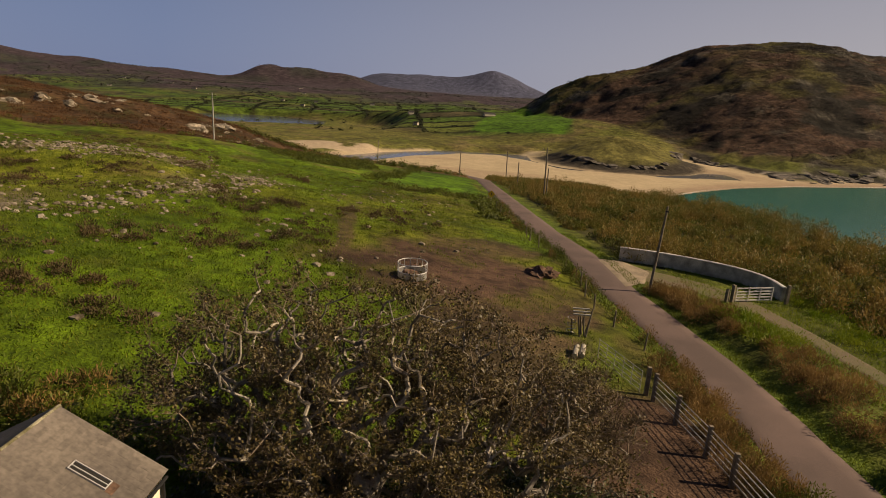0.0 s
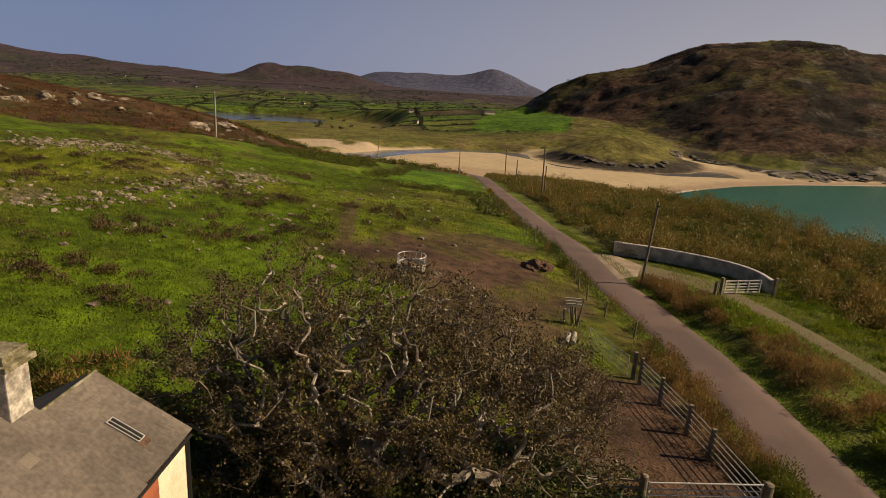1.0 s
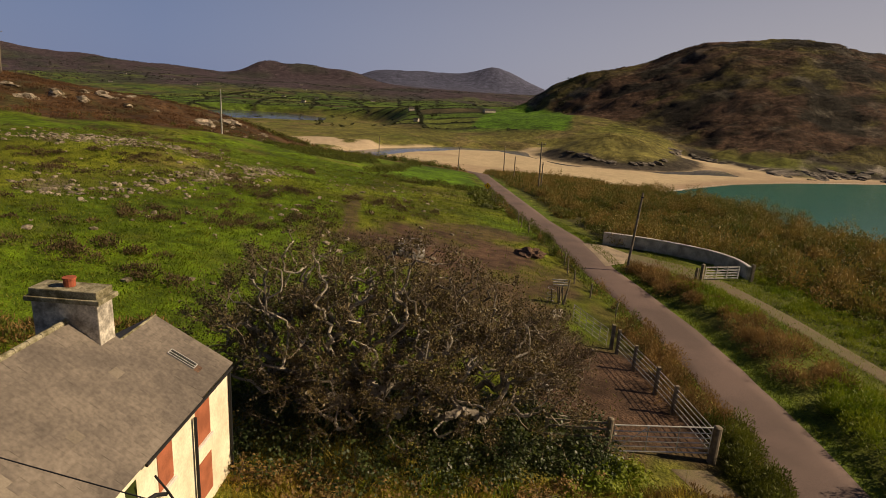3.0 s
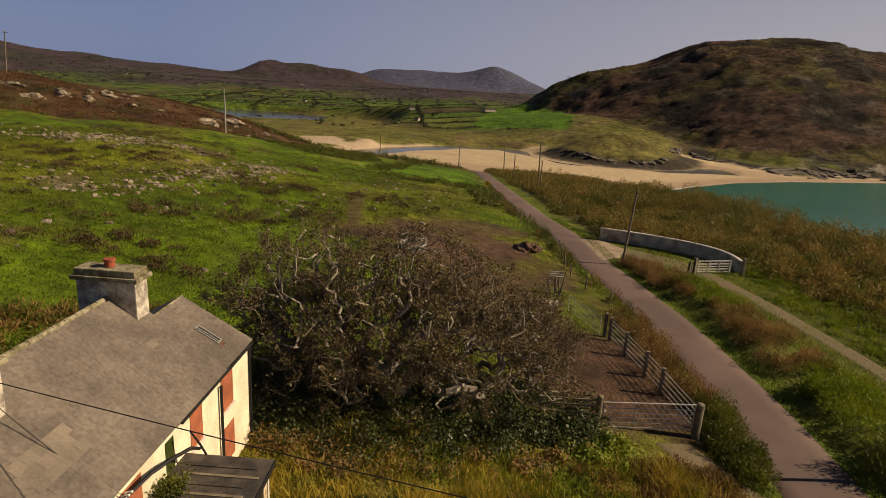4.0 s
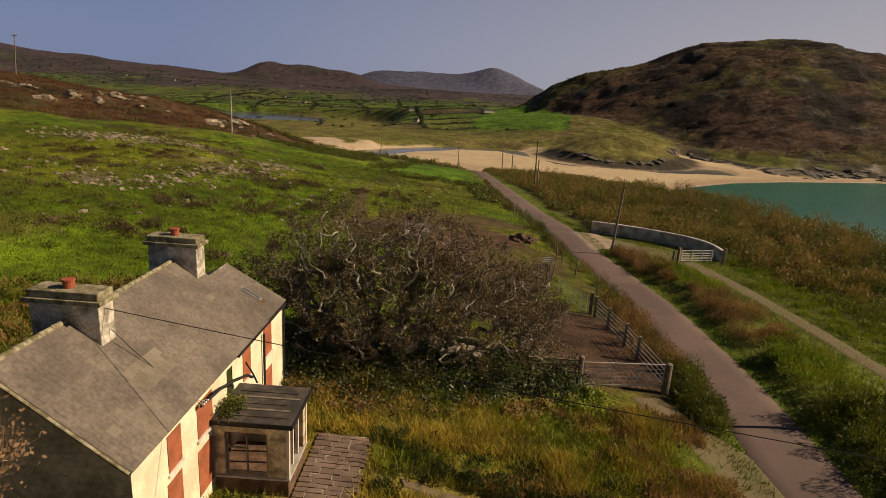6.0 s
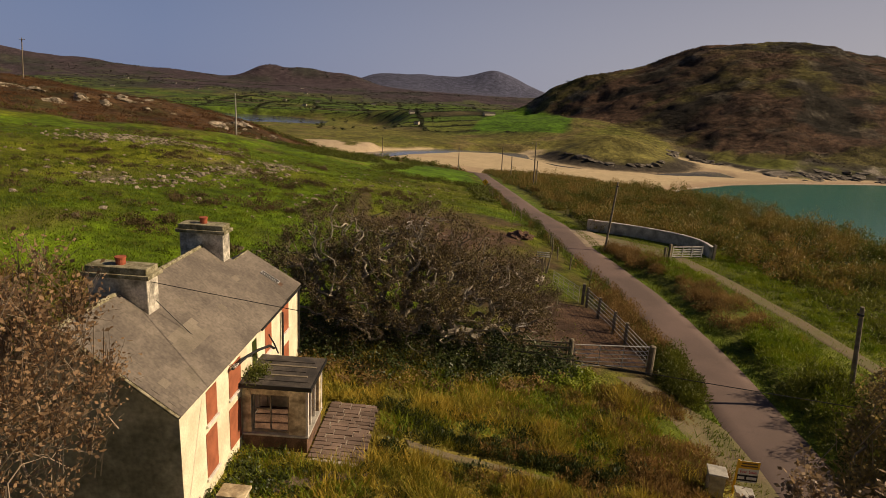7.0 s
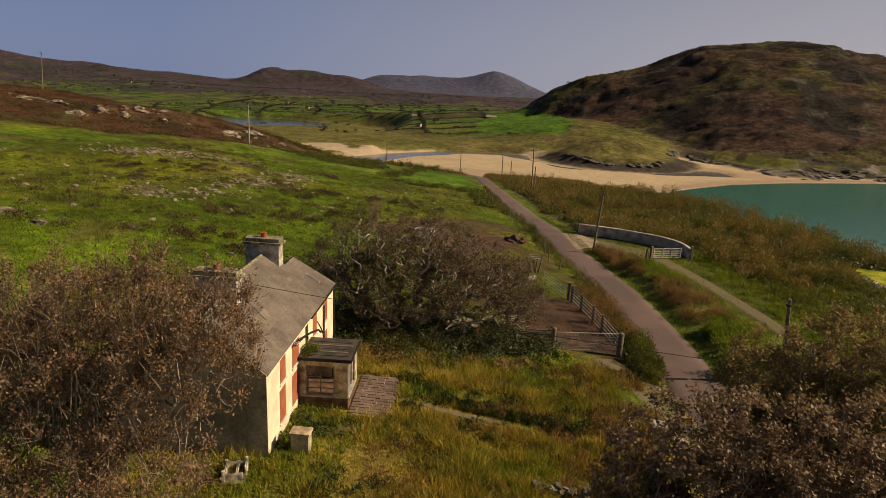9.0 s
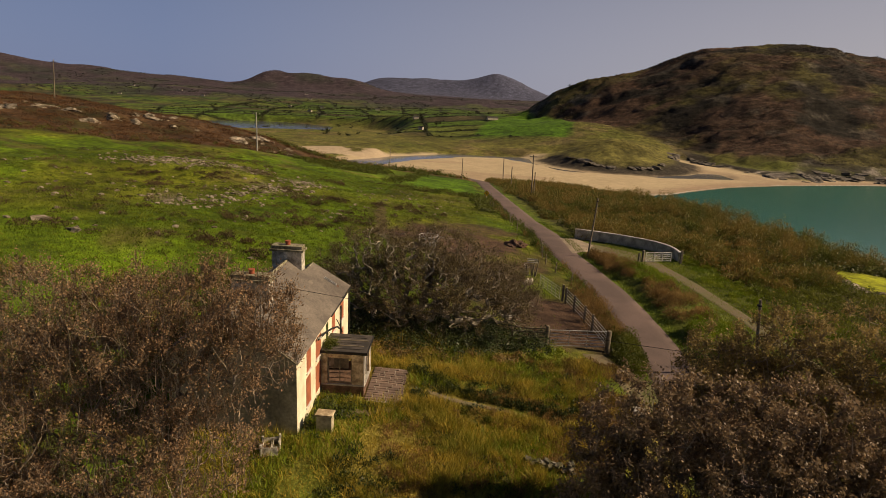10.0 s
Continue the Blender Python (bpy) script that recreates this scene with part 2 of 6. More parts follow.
def bell(x, y, cx, cy, rx, ry, turn=0.0):
    c, s = math.cos(radians(turn)), math.sin(radians(turn))
    u, v = (x - cx) * c + (y - cy) * s, -(x - cx) * s + (y - cy) * c
    return np.exp(-((u / rx) ** 2) - (v / ry) ** 2)


GRAIN = np.random.RandomState(4).rand(64, 64)


def wave(x, y, size, octaves=4):
    """Value noise over the plan, about -0.5 to 0.5, with its largest swells `size` metres apart."""
    x, y = np.asarray(x, float), np.asarray(y, float)
    total, amp, norm = 0.0, 1.0, 0.0
    for o in range(octaves):
        u, v = x / size + 17.3 * o, y / size + 5.1 * o
        iu, iv = np.floor(u).astype(int), np.floor(v).astype(int)
        fu, fv = u - iu, v - iv
        fu, fv = fu * fu * (3 - 2 * fu), fv * fv * (3 - 2 * fv)
        g = lambda a, b: GRAIN[a % 64, b % 64]
        total = total + amp * ((g(iu, iv) * (1 - fu) + g(iu + 1, iv) * fu) * (1 - fv) + (g(iu, iv + 1) * (1 - fu) + g(iu + 1, iv + 1) * fu) * fv - 0.5)
        norm += amp
        amp, size = amp * 0.5, size * 0.5
    return total / norm * 1.6


SEA = -56.0
# height, then centre, radii and turn of each rise
RANGES = [
    (94, (-2500, 2900, 500, 500, 0)),
    (39, (-1950, 3000, 420, 500, 0)),
    (30, (-1450, 3150, 400, 420, 0)),
    (75, (-1030, 3130, 110, 200, 0)),
    (58, (-860, 3130, 110, 200, 0)),
    (68, (-640, 3150, 180, 240, 0)),
    (88, (-620, 4430, 240, 300, 0)),
    (92, (-300, 4450, 250, 300, 0)),
    (78, (20, 4450, 220, 300, 0)),
    (118, (210, 4430, 170, 300, 0)),
    (62, (400, 4380, 170, 300, 0)),
    (20, (600, 4300, 280, 300, 0)),
    (4, (700, 3600, 300, 400, 0)),
]
ROAD_Y = [-60, -20, 5, 14, 21, 28, 35, 43, 50, 64, 76, 110, 150, 195, 260]
ROAD_X = [10.5, 13.6, 15.5, 16.1, 16.5, 16.4, 15.9, 14.8, 13.8, 12.9, 11.1, 8.4, 6.3, 4.8, -2.0]
ROAD_HALF = 1.95


def headland(x, y):
    """The heathery hill across the bay: a long crest, and its foot on the shore."""
    top = 54 + np.interp(x, [10, 60, 100, 153, 203, 259, 295, 331, 392, 447, 502, 575, 623, 687, 800, 950], [-54, -42, -14, 27, 51, 61, 71, 84, 110, 117, 121, 121, 114, 109, 96, 66])
    foot = np.interp(x, [60, 130, 190, 240, 272, 303, 342, 380, 420, 459, 900], [960, 900, 842, 776, 742, 714, 676, 655, 648, 643, 640])
    s = np.clip((1050 - y) / (1050 - foot), 0, 1)
    front = 1 - (0.42 * s + 0.58 * s * s * (3 - 2 * s))
    hill = np.clip(top, 0, None) * np.where(y < 1050, front, np.exp(-(((y - 1050) / 330) ** 2)))
    ledge = np.abs(wave(x * 0.32 + y * 0.1, y * 1.15 + x * 0.22, 34, 4)) + 0.7 * wave(x * 0.5 + 40, y + x * 0.3, 15, 3)
    return hill + (6 * ledge - 1) * smooth(6, 22, hill) * smooth(1120, 1030, y)


def road_x(y):
    return np.interp(y, ROAD_Y, ROAD_X)


def slope(x, y):
    """The hillside that the house stands on."""
    zy = np.interp(y, [-80, -20, 0, 20, 40, 60, 110, 160, 205, 300], [-0.2, -0.7, -0.95, -1.25, -1.6, -2.3, -5.6, -9.7, -15.5, -28])
    rx = road_x(y)
    return zy - 0.098 * np.clip(x, -400, rx) - 0.018 * np.clip(x - rx, 0, 60) + 0.015 * np.clip(-x - 60, 0, 80) * smooth(60, 110, y)


def road_z(y):
    return slope(road_x(y), y) + 0.0


def shore_y(x):
    return np.interp(x, [60, 110, 168, 203, 248, 318, 373, 432, 700], [430, 445, 469, 503, 540, 577, 597, 618, 650])


def height(x, y):
    x, y = np.asarray(x, float), np.asarray(y, float)
    near = slope(x, y)
    rough = smooth(3, 14, np.abs(x - road_x(y))) * smooth(8, 40, np.hypot(x + 5, (y - 5) * 0.8))
    near = near + rough * (wave(x, y, 14) * 1.0 + wave(x + 50, y, 45) * 1.6) * smooth(20, 60, -x + 20)
    near = near + bell(x, y, -128, 178, 62, 45) * 5.0 * smooth(-50, -85, x) + bell(x, y, -70, 165, 18, 30) * 1.6
    near = near - bell(x, y, -50, 172, 20, 26) * 3.0 + bell(x, y, -100, 150, 50, 22) * 1.2 * wave(x, y, 9)
    near = near + bell(x, y, -34, 66, 18, 5, 20) * 1.0 + bell(x, y, -22, 58, 16, 4, 10) * 0.6
    crest = np.interp(x, [-170, -125, -105, -92, -80, -70, -60, -52, -45], [10.0, 9.0, 7.9, 6.4, 4.2, 1.8, -1.2, -4.5, -7.5])
    line = np.interp(x, [-125, -105, -92, -70, -52], [122, 130, 139, 150, 157])
    lift = np.clip(crest - near, 0, 6) * np.where(y < line, np.exp(-(((y - line) / 17) ** 2)), np.exp(-(((y - line) / 30) ** 2))) * smooth(-44, -52, x)
    near = near + lift * (0.9 + 0.5 * wave(x, y, 12, 4))
    near = near + bell(x, y, -51, 70, 17, 13) * 1.5 * (1 + 0.5 * wave(x, y, 6)) + bell(x, y, -53, 118, 13, 15) * 1.1
    # house terrace
    pad = smooth(0, 1, 1 - np.maximum(np.abs(x + 8.6) - 6.2, np.abs(y - 6) - 8.5) / 3.5)
    near = near * (1 - pad) + (-0.2 - 0.06 * np.clip(x + 7, 0, 8)) * pad
    # road bed, verge and bank
    d = np.abs(x - road_x(y))
    bed = smooth(5.0, 2.3, d)
    near = near * (1 - bed) + road_z(y) * bed
    bank = smooth(2.4, 4.5, x - road_x(y)) * smooth(9.5, 6.0, x - road_x(y)) * smooth(30, 24, np.abs(y - 18))
    near = near + bank * 0.7
    # valley floor, dunes and far land
    floor = -52.5 + wave(x, y, 60) * 2.5 + smooth(800, 1500, y) * 14 + smooth(1300, 3000, y) * 34 + wave(x, y, 420) * 30 * smooth(1000, 2000, y)
    floor = floor + bell(x, y, 60, 1060, 260, 170) * 32 + bell(x, y, 200, 860, 130, 110) * 30
    floor = floor + bell(x, y, -135, 655, 90, 30, 12) * 4
    sand = smooth(-25, 15, shore_grass(x) - y)
    floor = floor * (1 - sand) + (SEA + 0.1 + 2.0 * smooth(0, 150, y - shore_y(x)) - 6 * smooth(0, -80, y - shore_y(x))) * sand
    ch = channel(x, y)
    floor = floor - ch * 3.2
    floor = floor * (1 - basin(x, y)) + np.minimum(floor, SEA + 1.0 + wave(x, y, 60)) * basin(x, y)
    floor = floor * (1 - pond(x, y)) + (SEA - 1.0) * pond(x, y)
    floor = floor + bell(x, y, 178, 690, 56, 62, -25) * 27 * (1 + 0.3 * wave(x, y, 30))
    # right-hand hill
    hill = headland(x, y)
    ledge = np.abs(wave(x * 0.35 + y * 0.25, y * 0.9 - x * 0.25, 40, 4))
    over = hill * (1 + 0.05 * wave(x, y, 190, 4)) - 54 - floor
    floor = floor + 5 * np.logaddexp(0, over / 5) * smooth(0, 6, hill) + smooth(4, 30, hill) * (wave(x, y, 70, 4) * 6 - ledge * 15 + 2 - np.abs(wave(x * 0.5 + 90, y - x * 0.2, 19, 3)) * 5)
    crag = smooth(2, 8, hill) * smooth(46, 14, hill) * smooth(250, 290, x)
    floor = floor + crag * (np.abs(wave(x * 0.3 + y * 0.5, y * 0.8 - x * 0.4, 24, 3)) * 13 - 2)
    far = sum(amp * bell(x, y, *at) for amp, at in RANGES)
    floor = floor + far * (1 + 0.10 * wave(x, y, 330, 5)) + smooth(20, 80, far) * wave(x, y, 150, 4) * 9
    edge = 185 + 0.05 * x
    fall = 1 - (1 - smooth(edge, edge + 210, y)) * (1 - smooth(50, 175, x)) * (1 - smooth(600, 1500, -y)) * (1 - smooth(400, 900, -x))
    floor_back = np.where(y < 250, np.where(x > 0, SEA - 4, -20 + 0 * x), floor)
    mix_back = smooth(150, 380, y)
    floor = floor * mix_back + floor_back * (1 - mix_back)
    return near * (1 - fall) + floor * fall


def shore_grass(x):
    return np.interp(x, [-400, -182, -145, -104, -65, -12, 41, 98, 170, 238, 272, 303, 321, 342, 365, 408, 459, 560], [580, 580, 585, 632, 682, 712, 705, 730, 730, 715, 738, 712, 662, 622, 618, 652, 645, 640])


def channel(x, y):
    line = [(-320, 560), (-107, 568), (-71, 634), (-12, 695), (56, 706), (89, 657), (111, 604), (189, 596), (262, 622)]
    d = np.full(np.shape(x), 1e9)
    for (x0, y0), (x1, y1) in zip(line, line[1:]):
        k = np.clip(((x - x0) * (x1 - x0) + (y - y0) * (y1 - y0)) / ((x1 - x0) ** 2 + (y1 - y0) ** 2), 0, 1)
        d = np.minimum(d, np.hypot(x - x0 - k * (x1 - x0), y - y0 - k * (y1 - y0)))
    return smooth(32, 11, d + 8 * wave(x, y, 30))


def basin(x, y):
    return smooth(1.25, 0.95, np.hypot((x + 330) / 200, (y - 960) / 200))


def pond(x, y):
    return smooth(1.15, 0.9, np.hypot((x + 385) / 130, (y - 1070) / 112) + 0.25 * wave(x, y, 60))


# ---- ground ----
def blend(base, colour, w):
    return base * (1 - w[..., None]) + np.array(colour) * w[..., None]


def yard_mud(x, y):
    a = smooth(1.1, 0.75, np.hypot((x - 8.0) / 5.2, (y - 23) / 8.5) + 0.5 * wave(x, y, 3))
    b = smooth(1.15, 0.6, np.hypot((x + 1.5) / 9.5, (y - 47) / 8.5) + 0.9 * wave(x, y, 5))
    c = smooth(1.1, 0.7, np.hypot((x - 3) / 7.0, (y - 33) / 9.0) + 0.9 * wave(x, y, 5)) * 0.9
    d = smooth(1.1, 0.7, np.hypot((x - 2) / 6.0, (y - 58) / 5.0) + 0.9 * wave(x, y, 5)) * 0.8
    e = smooth(0.9, 0.5, np.abs(x + 11 + 2.5 * wave(x, y, 12) + (y - 50) * 0.1) / 1.2) * smooth(42, 46, y) * smooth(74, 66, y) * 0.8
    return np.maximum.reduce([a, b, c, d, e])


def field_grid(x, y):
    """Which of the small walled fields a place lies in, as a random number, and how far it is from the hedge."""
    u = (x * 0.98 + y * 0.17) / 105 + 0.5 * wave(x, y, 260)
    w = (-x * 0.17 + y * 0.98) / np.where(y < 1300, 40, 80) + 0.5 * wave(x + 500, y, 260)
    iu, iw = np.floor(u).astype(int), np.floor(w).astype(int)
    rim = np.minimum(np.minimum(u - iu, 1 - u + iu) * 105, np.minimum(w - iw, 1 - w + iw) * np.where(y < 1300, 40, 80))
    return GRAIN[iu % 64, (iw * 7) % 64], rim


def farm_land(x, y):
    return smooth(800, 870, y + 0.25 * x) * smooth(160, 150, x - 0.11 * (y - 889)) * (1 - basin(x, y))


def bright_field(x, y):
    bright = np.ones(x.shape)
    corner = [(10, 865), (133, 793), (168, 915), (115, 1075), (30, 965)]
    for (xa, ya), (xb, yb) in zip(corner, corner[1:] + corner[:1]):
        side = ((xb - xa) * (y - ya) - (yb - ya) * (x - xa)) / math.hypot(xb - xa, yb - ya)
        bright = bright * smooth(-3, 3, side)
    return bright


def heath_edge(x, y):
    return np.interp(x, [-150, -100, -79, -70, -60, -52, -44], [80, 93, 101, 109, 116, 127, 150]) + 6 * wave(x, y, 20)


def tones(x, y, z):
    """Bare colour of the ground by what covers it; the farthest range also carries haze."""
    v1, v2, v3 = wave(x, y, 22, 5), wave(x + 90, y - 40, 6, 4), wave(x - 300, y + 70, 120, 5)
    col = np.zeros(x.shape + (3,)) + (0.076, 0.126, 0.006)
    col = blend(col, (0.115, 0.130, 0.012), smooth(0.0, 0.3, v1))
    col = blend(col, (0.040, 0.056, 0.006), smooth(0.05, 0.28, wave(x + 33, y + 12, 3.2, 4)) * 0.4)
    col = blend(col, (0.095, 0.072, 0.024), smooth(0.14, 0.34, v2) * 0.65)
    band = smooth(5, 1.5, np.abs(x - np.interp(y, [40, 45, 51, 56, 66, 76, 84], [-36, -32, -29.7, -27, -26.7, -25.8, -24]) + 5 * v2)) * smooth(38, 44, y) * smooth(86, 78, y)
    band = np.maximum(band, smooth(6, 2, np.abs(y - np.interp(x, [-54, -46, -40, -34], [66, 68, 77, 76]) + 6 * v2)) * smooth(-58, -54, x) * smooth(-31, -35, x))
    col = blend(col, (0.15, 0.125, 0.075), band * smooth(-0.05, 0.25, v2) * 0.8)
    col = blend(col, (0.072, 0.043, 0.027), yard_mud(x, y))
    lawn = smooth(12, 9, np.abs(x - 3)) * smooth(17, 14, y + 0.25 * (x < 0) * x) * smooth(-34, -28, y)
    col = blend(col, (0.215, 0.175, 0.040), lawn)
    col = blend(col, (0.11, 0.14, 0.016), lawn * smooth(0.0, 0.3, v2))
    right = smooth(2.3, 3.2, x - road_x(y))
    col = blend(col, (0.095, 0.112, 0.018), right)
    bay = right * smooth(4.0, 5.5, x - road_x(y)) * np.maximum(smooth(60, 64, y + 0.45 * (x - 17)), smooth(31, 33, x))
    col = blend(col, (0.050, 0.046, 0.014), bay)
    corner_field = smooth(48.2, 48.8, x) * smooth(41, 42, y) * smooth(52.5, 52, y - 0.1 * (x - 49)) * smooth(120, 80, x)
    col = blend(col, (0.21, 0.23, 0.014), corner_field)
    verge = smooth(3.4, 2.4, np.abs(x - road_x(y)))
    col = blend(col, (0.10, 0.14, 0.018), verge)
    heath_line = heath_edge(x, y)
    heath = smooth(-4, 4, y - heath_line) * smooth(-38, -46, x) * smooth(60, 100, y)
    col = blend(col, (0.075, 0.042, 0.020), heath)
    col = blend(col, (0.05, 0.042, 0.014), heath * smooth(0.0, 0.25, v2))
    paddock = smooth(-2.5, 1.5, x + 13 - 0.02 * (y - 110)) * smooth(3.6, 5.2, road_x(y) - x) * smooth(106, 109, y - 0.25 * x) * smooth(158, 152, y)
    col = blend(col, (0.075, 0.15, 0.008), paddock)
    brow = smooth(158, 163, y - 0.1 * x) * smooth(-60, -40, x) * smooth(12, 6, x - road_x(y))
    col = blend(col, (0.13, 0.075, 0.035), brow * 0.9)
    # valley
    low = np.maximum(smooth(235, 320, y), smooth(90, 130, x))
    flats = np.zeros_like(col) + (0.125, 0.118, 0.030)
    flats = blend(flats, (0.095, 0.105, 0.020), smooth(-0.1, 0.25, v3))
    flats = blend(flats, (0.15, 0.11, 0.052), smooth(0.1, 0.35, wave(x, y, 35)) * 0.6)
    # small walled fields on the valley side
    pick, rim = field_grid(x, y)
    field = np.zeros_like(col) + (0.062, 0.105, 0.014)
    field = blend(field, (0.095, 0.115, 0.022), (pick > 0.45).astype(float))
    field = blend(field, (0.07, 0.058, 0.028), (pick > 0.72).astype(float))
    field = blend(field, (0.018, 0.024, 0.009), smooth(7, 3, rim))
    farmed = farm_land(x, y)
    flats = flats * (1 - farmed[..., None]) + field * farmed[..., None]
    bright = bright_field(x, y)
    flats = blend(flats, (0.062, 0.135, 0.010), bright)
    upland = smooth(1650, 2150, y + 500 * wave(x, y, 500, 3))
    moor = np.zeros_like(col) + (0.052, 0.038, 0.042)
    moor = blend(moor, (0.036, 0.036, 0.030), smooth(0, 0.3, wave(x, y, 160)))
    moor = blend(moor, (0.075, 0.10, 0.025), (pick > 0.80).astype(float) * smooth(3000, 1800, y) * 0.8)
    # blue distance haze mixed into the farthest range's colour
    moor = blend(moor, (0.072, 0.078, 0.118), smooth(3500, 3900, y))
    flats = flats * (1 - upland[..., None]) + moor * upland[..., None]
    hill = smooth(5, 14, headland(x, y) + 5 * v3) * smooth(-10, 4, x - 140 - 0.11 * (y - 789) + 14 * wave(x, y, 50))
    hill = np.maximum(hill, smooth(34, 46, headland(x, y)) * (y < 1500))
    hcol = np.zeros_like(col) + (0.064, 0.038, 0.024)
    streak = wave(x * 0.3 + y * 0.2, y * 1.1 - x * 0.3, 46, 5)
    hcol = blend(hcol, (0.066, 0.058, 0.017), smooth(-0.08, 0.16, streak))
    hcol = blend(hcol, (0.018, 0.015, 0.010), smooth(0.03, 0.25, -wave(x * 0.6, y * 1.2, 36, 4)))
    hcol = blend(hcol, (0.10, 0.088, 0.066), smooth(0.28, 0.38, wave(x * 0.5 + 70, y, 18, 5)) * 0.6)
    flats = flats * (1 - hill[..., None]) + hcol * hill[..., None]
    mound = bell(x, y, 178, 690, 68, 75, -25)
    flats = blend(flats, (0.135, 0.122, 0.034), smooth(0.15, 0.35, mound))
    sand = smooth(-3, 8, shore_grass(x) + 14 * wave(x, y, 40) - y) * smooth(0.3, 0.12, mound) * smooth(560, 500, x)
    flats = blend(flats, (0.48, 0.38, 0.235), sand)
    wet = sand * smooth(34, 6, y - shore_y(x))
    flats = blend(flats, (0.36, 0.26, 0.17), np.maximum(wet, sand * smooth(0.1, 0.3, wave(x * 0.3, y, 40)) * 0.6))
    dune = bell(x, y, -135, 625, 80, 34, 12)
    flats = blend(flats, (0.46, 0.36, 0.24), smooth(0.45, 0.6, dune * (1 + 1.2 * wave(x, y, 20))))
    rocky = smooth(60, 22, y - shore_grass(x)) * smooth(255, 285, x) * smooth(-6, 4, y - shore_grass(x)) * smooth(-0.25, 0.1, wave(x, y, 40))
    rocky = np.maximum(rocky, smooth(0.10, 0.2, mound) * smooth(0.5, 0.3, mound) * (y < 690))
    flats = blend(flats, (0.036, 0.030, 0.024), rocky * 0.95)
    strata = smooth(0.12, 0.24, wave(x * 0.35 + y * 0.2, y - x * 0.45, 20, 3))
    flats = blend(flats, (0.27, 0.235, 0.19), rocky * strata * 0.8 * (mound < 0.05))
    return col * (1 - low[..., None]) + flats * low[..., None]


def ground_material():
    m = bpy.data.materials.new("ground_cover")
    m.use_nodes = True
    n, l = m.node_tree.nodes, m.node_tree.links
    b = n["Principled BSDF"]
    at, geo = n.new("ShaderNodeAttribute"), n.new("ShaderNodeNewGeometry")
    at.attribute_name = "cover"
    val = None
    for scale, amount, detail in ((0.035, 0.40, 8), (0.16, 0.48, 6), (0.9, 0.5, 6), (7.0, 0.35, 4)):
        no, mr = n.new("ShaderNodeTexNoise"), n.new("ShaderNodeMapRange")
        no.inputs["Scale"].default_value, no.inputs["Detail"].default_value = scale, detail
        l.new(geo.outputs["Position"], no.inputs["Vector"])
        mr.inputs["From Min"].default_value, mr.inputs["From Max"].default_value = 0.3, 0.7
        mr.inputs["To Min"].default_value, mr.inputs["To Max"].default_value = 1 - amount, 1 + amount
        l.new(no.outputs["Fac"], mr.inputs["Value"])
        if val is None:
            val = mr.outputs[0]
        else:
            mm = n.new("ShaderNodeMath")
            mm.operation = "MULTIPLY"
            l.new(val, mm.inputs[0]), l.new(mr.outputs[0], mm.inputs[1])
            val = mm.outputs[0]
    calm, ease = n.new("ShaderNodeAttribute"), n.new("ShaderNodeMix")
    calm.attribute_name = "calm"
    ease.inputs["B"].default_value = 1.0
    l.new(calm.outputs["Fac"], ease.inputs["Factor"]), l.new(val, ease.inputs["A"])
    # bare crags, heather and grass bands of the open hills
    wild, mp, band, mr = n.new("ShaderNodeAttribute"), n.new("ShaderNodeMapping"), n.new("ShaderNodeTexNoise"), n.new("ShaderNodeMapRange")
    wild.attribute_name = "wild"
    mp.inputs["Scale"].default_value, mp.inputs["Rotation"].default_value = (0.4, 1.0, 1.5), (0, 0, 0.3)
    l.new(geo.outputs["Position"], mp.inputs["Vector"]), l.new(mp.outputs[0], band.inputs["Vector"])
    band.inputs["Scale"].default_value, band.inputs["Detail"].default_value, band.inputs["Roughness"].default_value = 0.11, 10, 0.80
    mr.inputs["From Min"].default_value, mr.inputs["From Max"].default_value = 0.36, 0.62
    mr.inputs["To Min"].default_value, mr.inputs["To Max"].default_value = 0.42, 1.65
    l.new(band.outputs["Fac"], mr.inputs["Value"])
    part_wild, both = n.new("ShaderNodeMix"), n.new("ShaderNodeMath")
    part_wild.inputs["A"].default_value, both.operation = 1.0, "MULTIPLY"
    l.new(wild.outputs["Fac"], part_wild.inputs["Factor"]), l.new(mr.outputs[0], part_wild.inputs["B"])
    l.new(ease.outputs["Result"], both.inputs[0]), l.new(part_wild.outputs["Result"], both.inputs[1])
    sc = n.new("ShaderNodeVectorMath")
    sc.operation = "SCALE"
    l.new(at.outputs["Color"], sc.inputs[0]), l.new(both.outputs[0], sc.inputs["Scale"])
    l.new(sc.outputs[0], b.inputs["Base Color"])
    bp = n.new("ShaderNodeBump")
    bp.inputs["Strength"].default_value, bp.inputs["Distance"].default_value = 0.6, 0.12
    l.new(val, bp.inputs["Height"])
    # crags of the open hills
    bw = n.new("ShaderNodeBump")
    hm = n.new("ShaderNodeMath")
    hm.operation = "MULTIPLY"
    l.new(band.outputs["Fac"], hm.inputs[0]), l.new(wild.outputs["Fac"], hm.inputs[1])
    bw.inputs["Strength"].default_value, bw.inputs["Distance"].default_value = 1.0, 4.5
    l.new(hm.outputs[0], bw.inputs["Height"]), l.new(bp.outputs[0], bw.inputs["Normal"])
    l.new(bw.outputs[0], b.inputs["Normal"])
    b.inputs["Roughness"].default_value, b.inputs["Specular IOR Level"].default_value = 0.95, 0.15
    return m


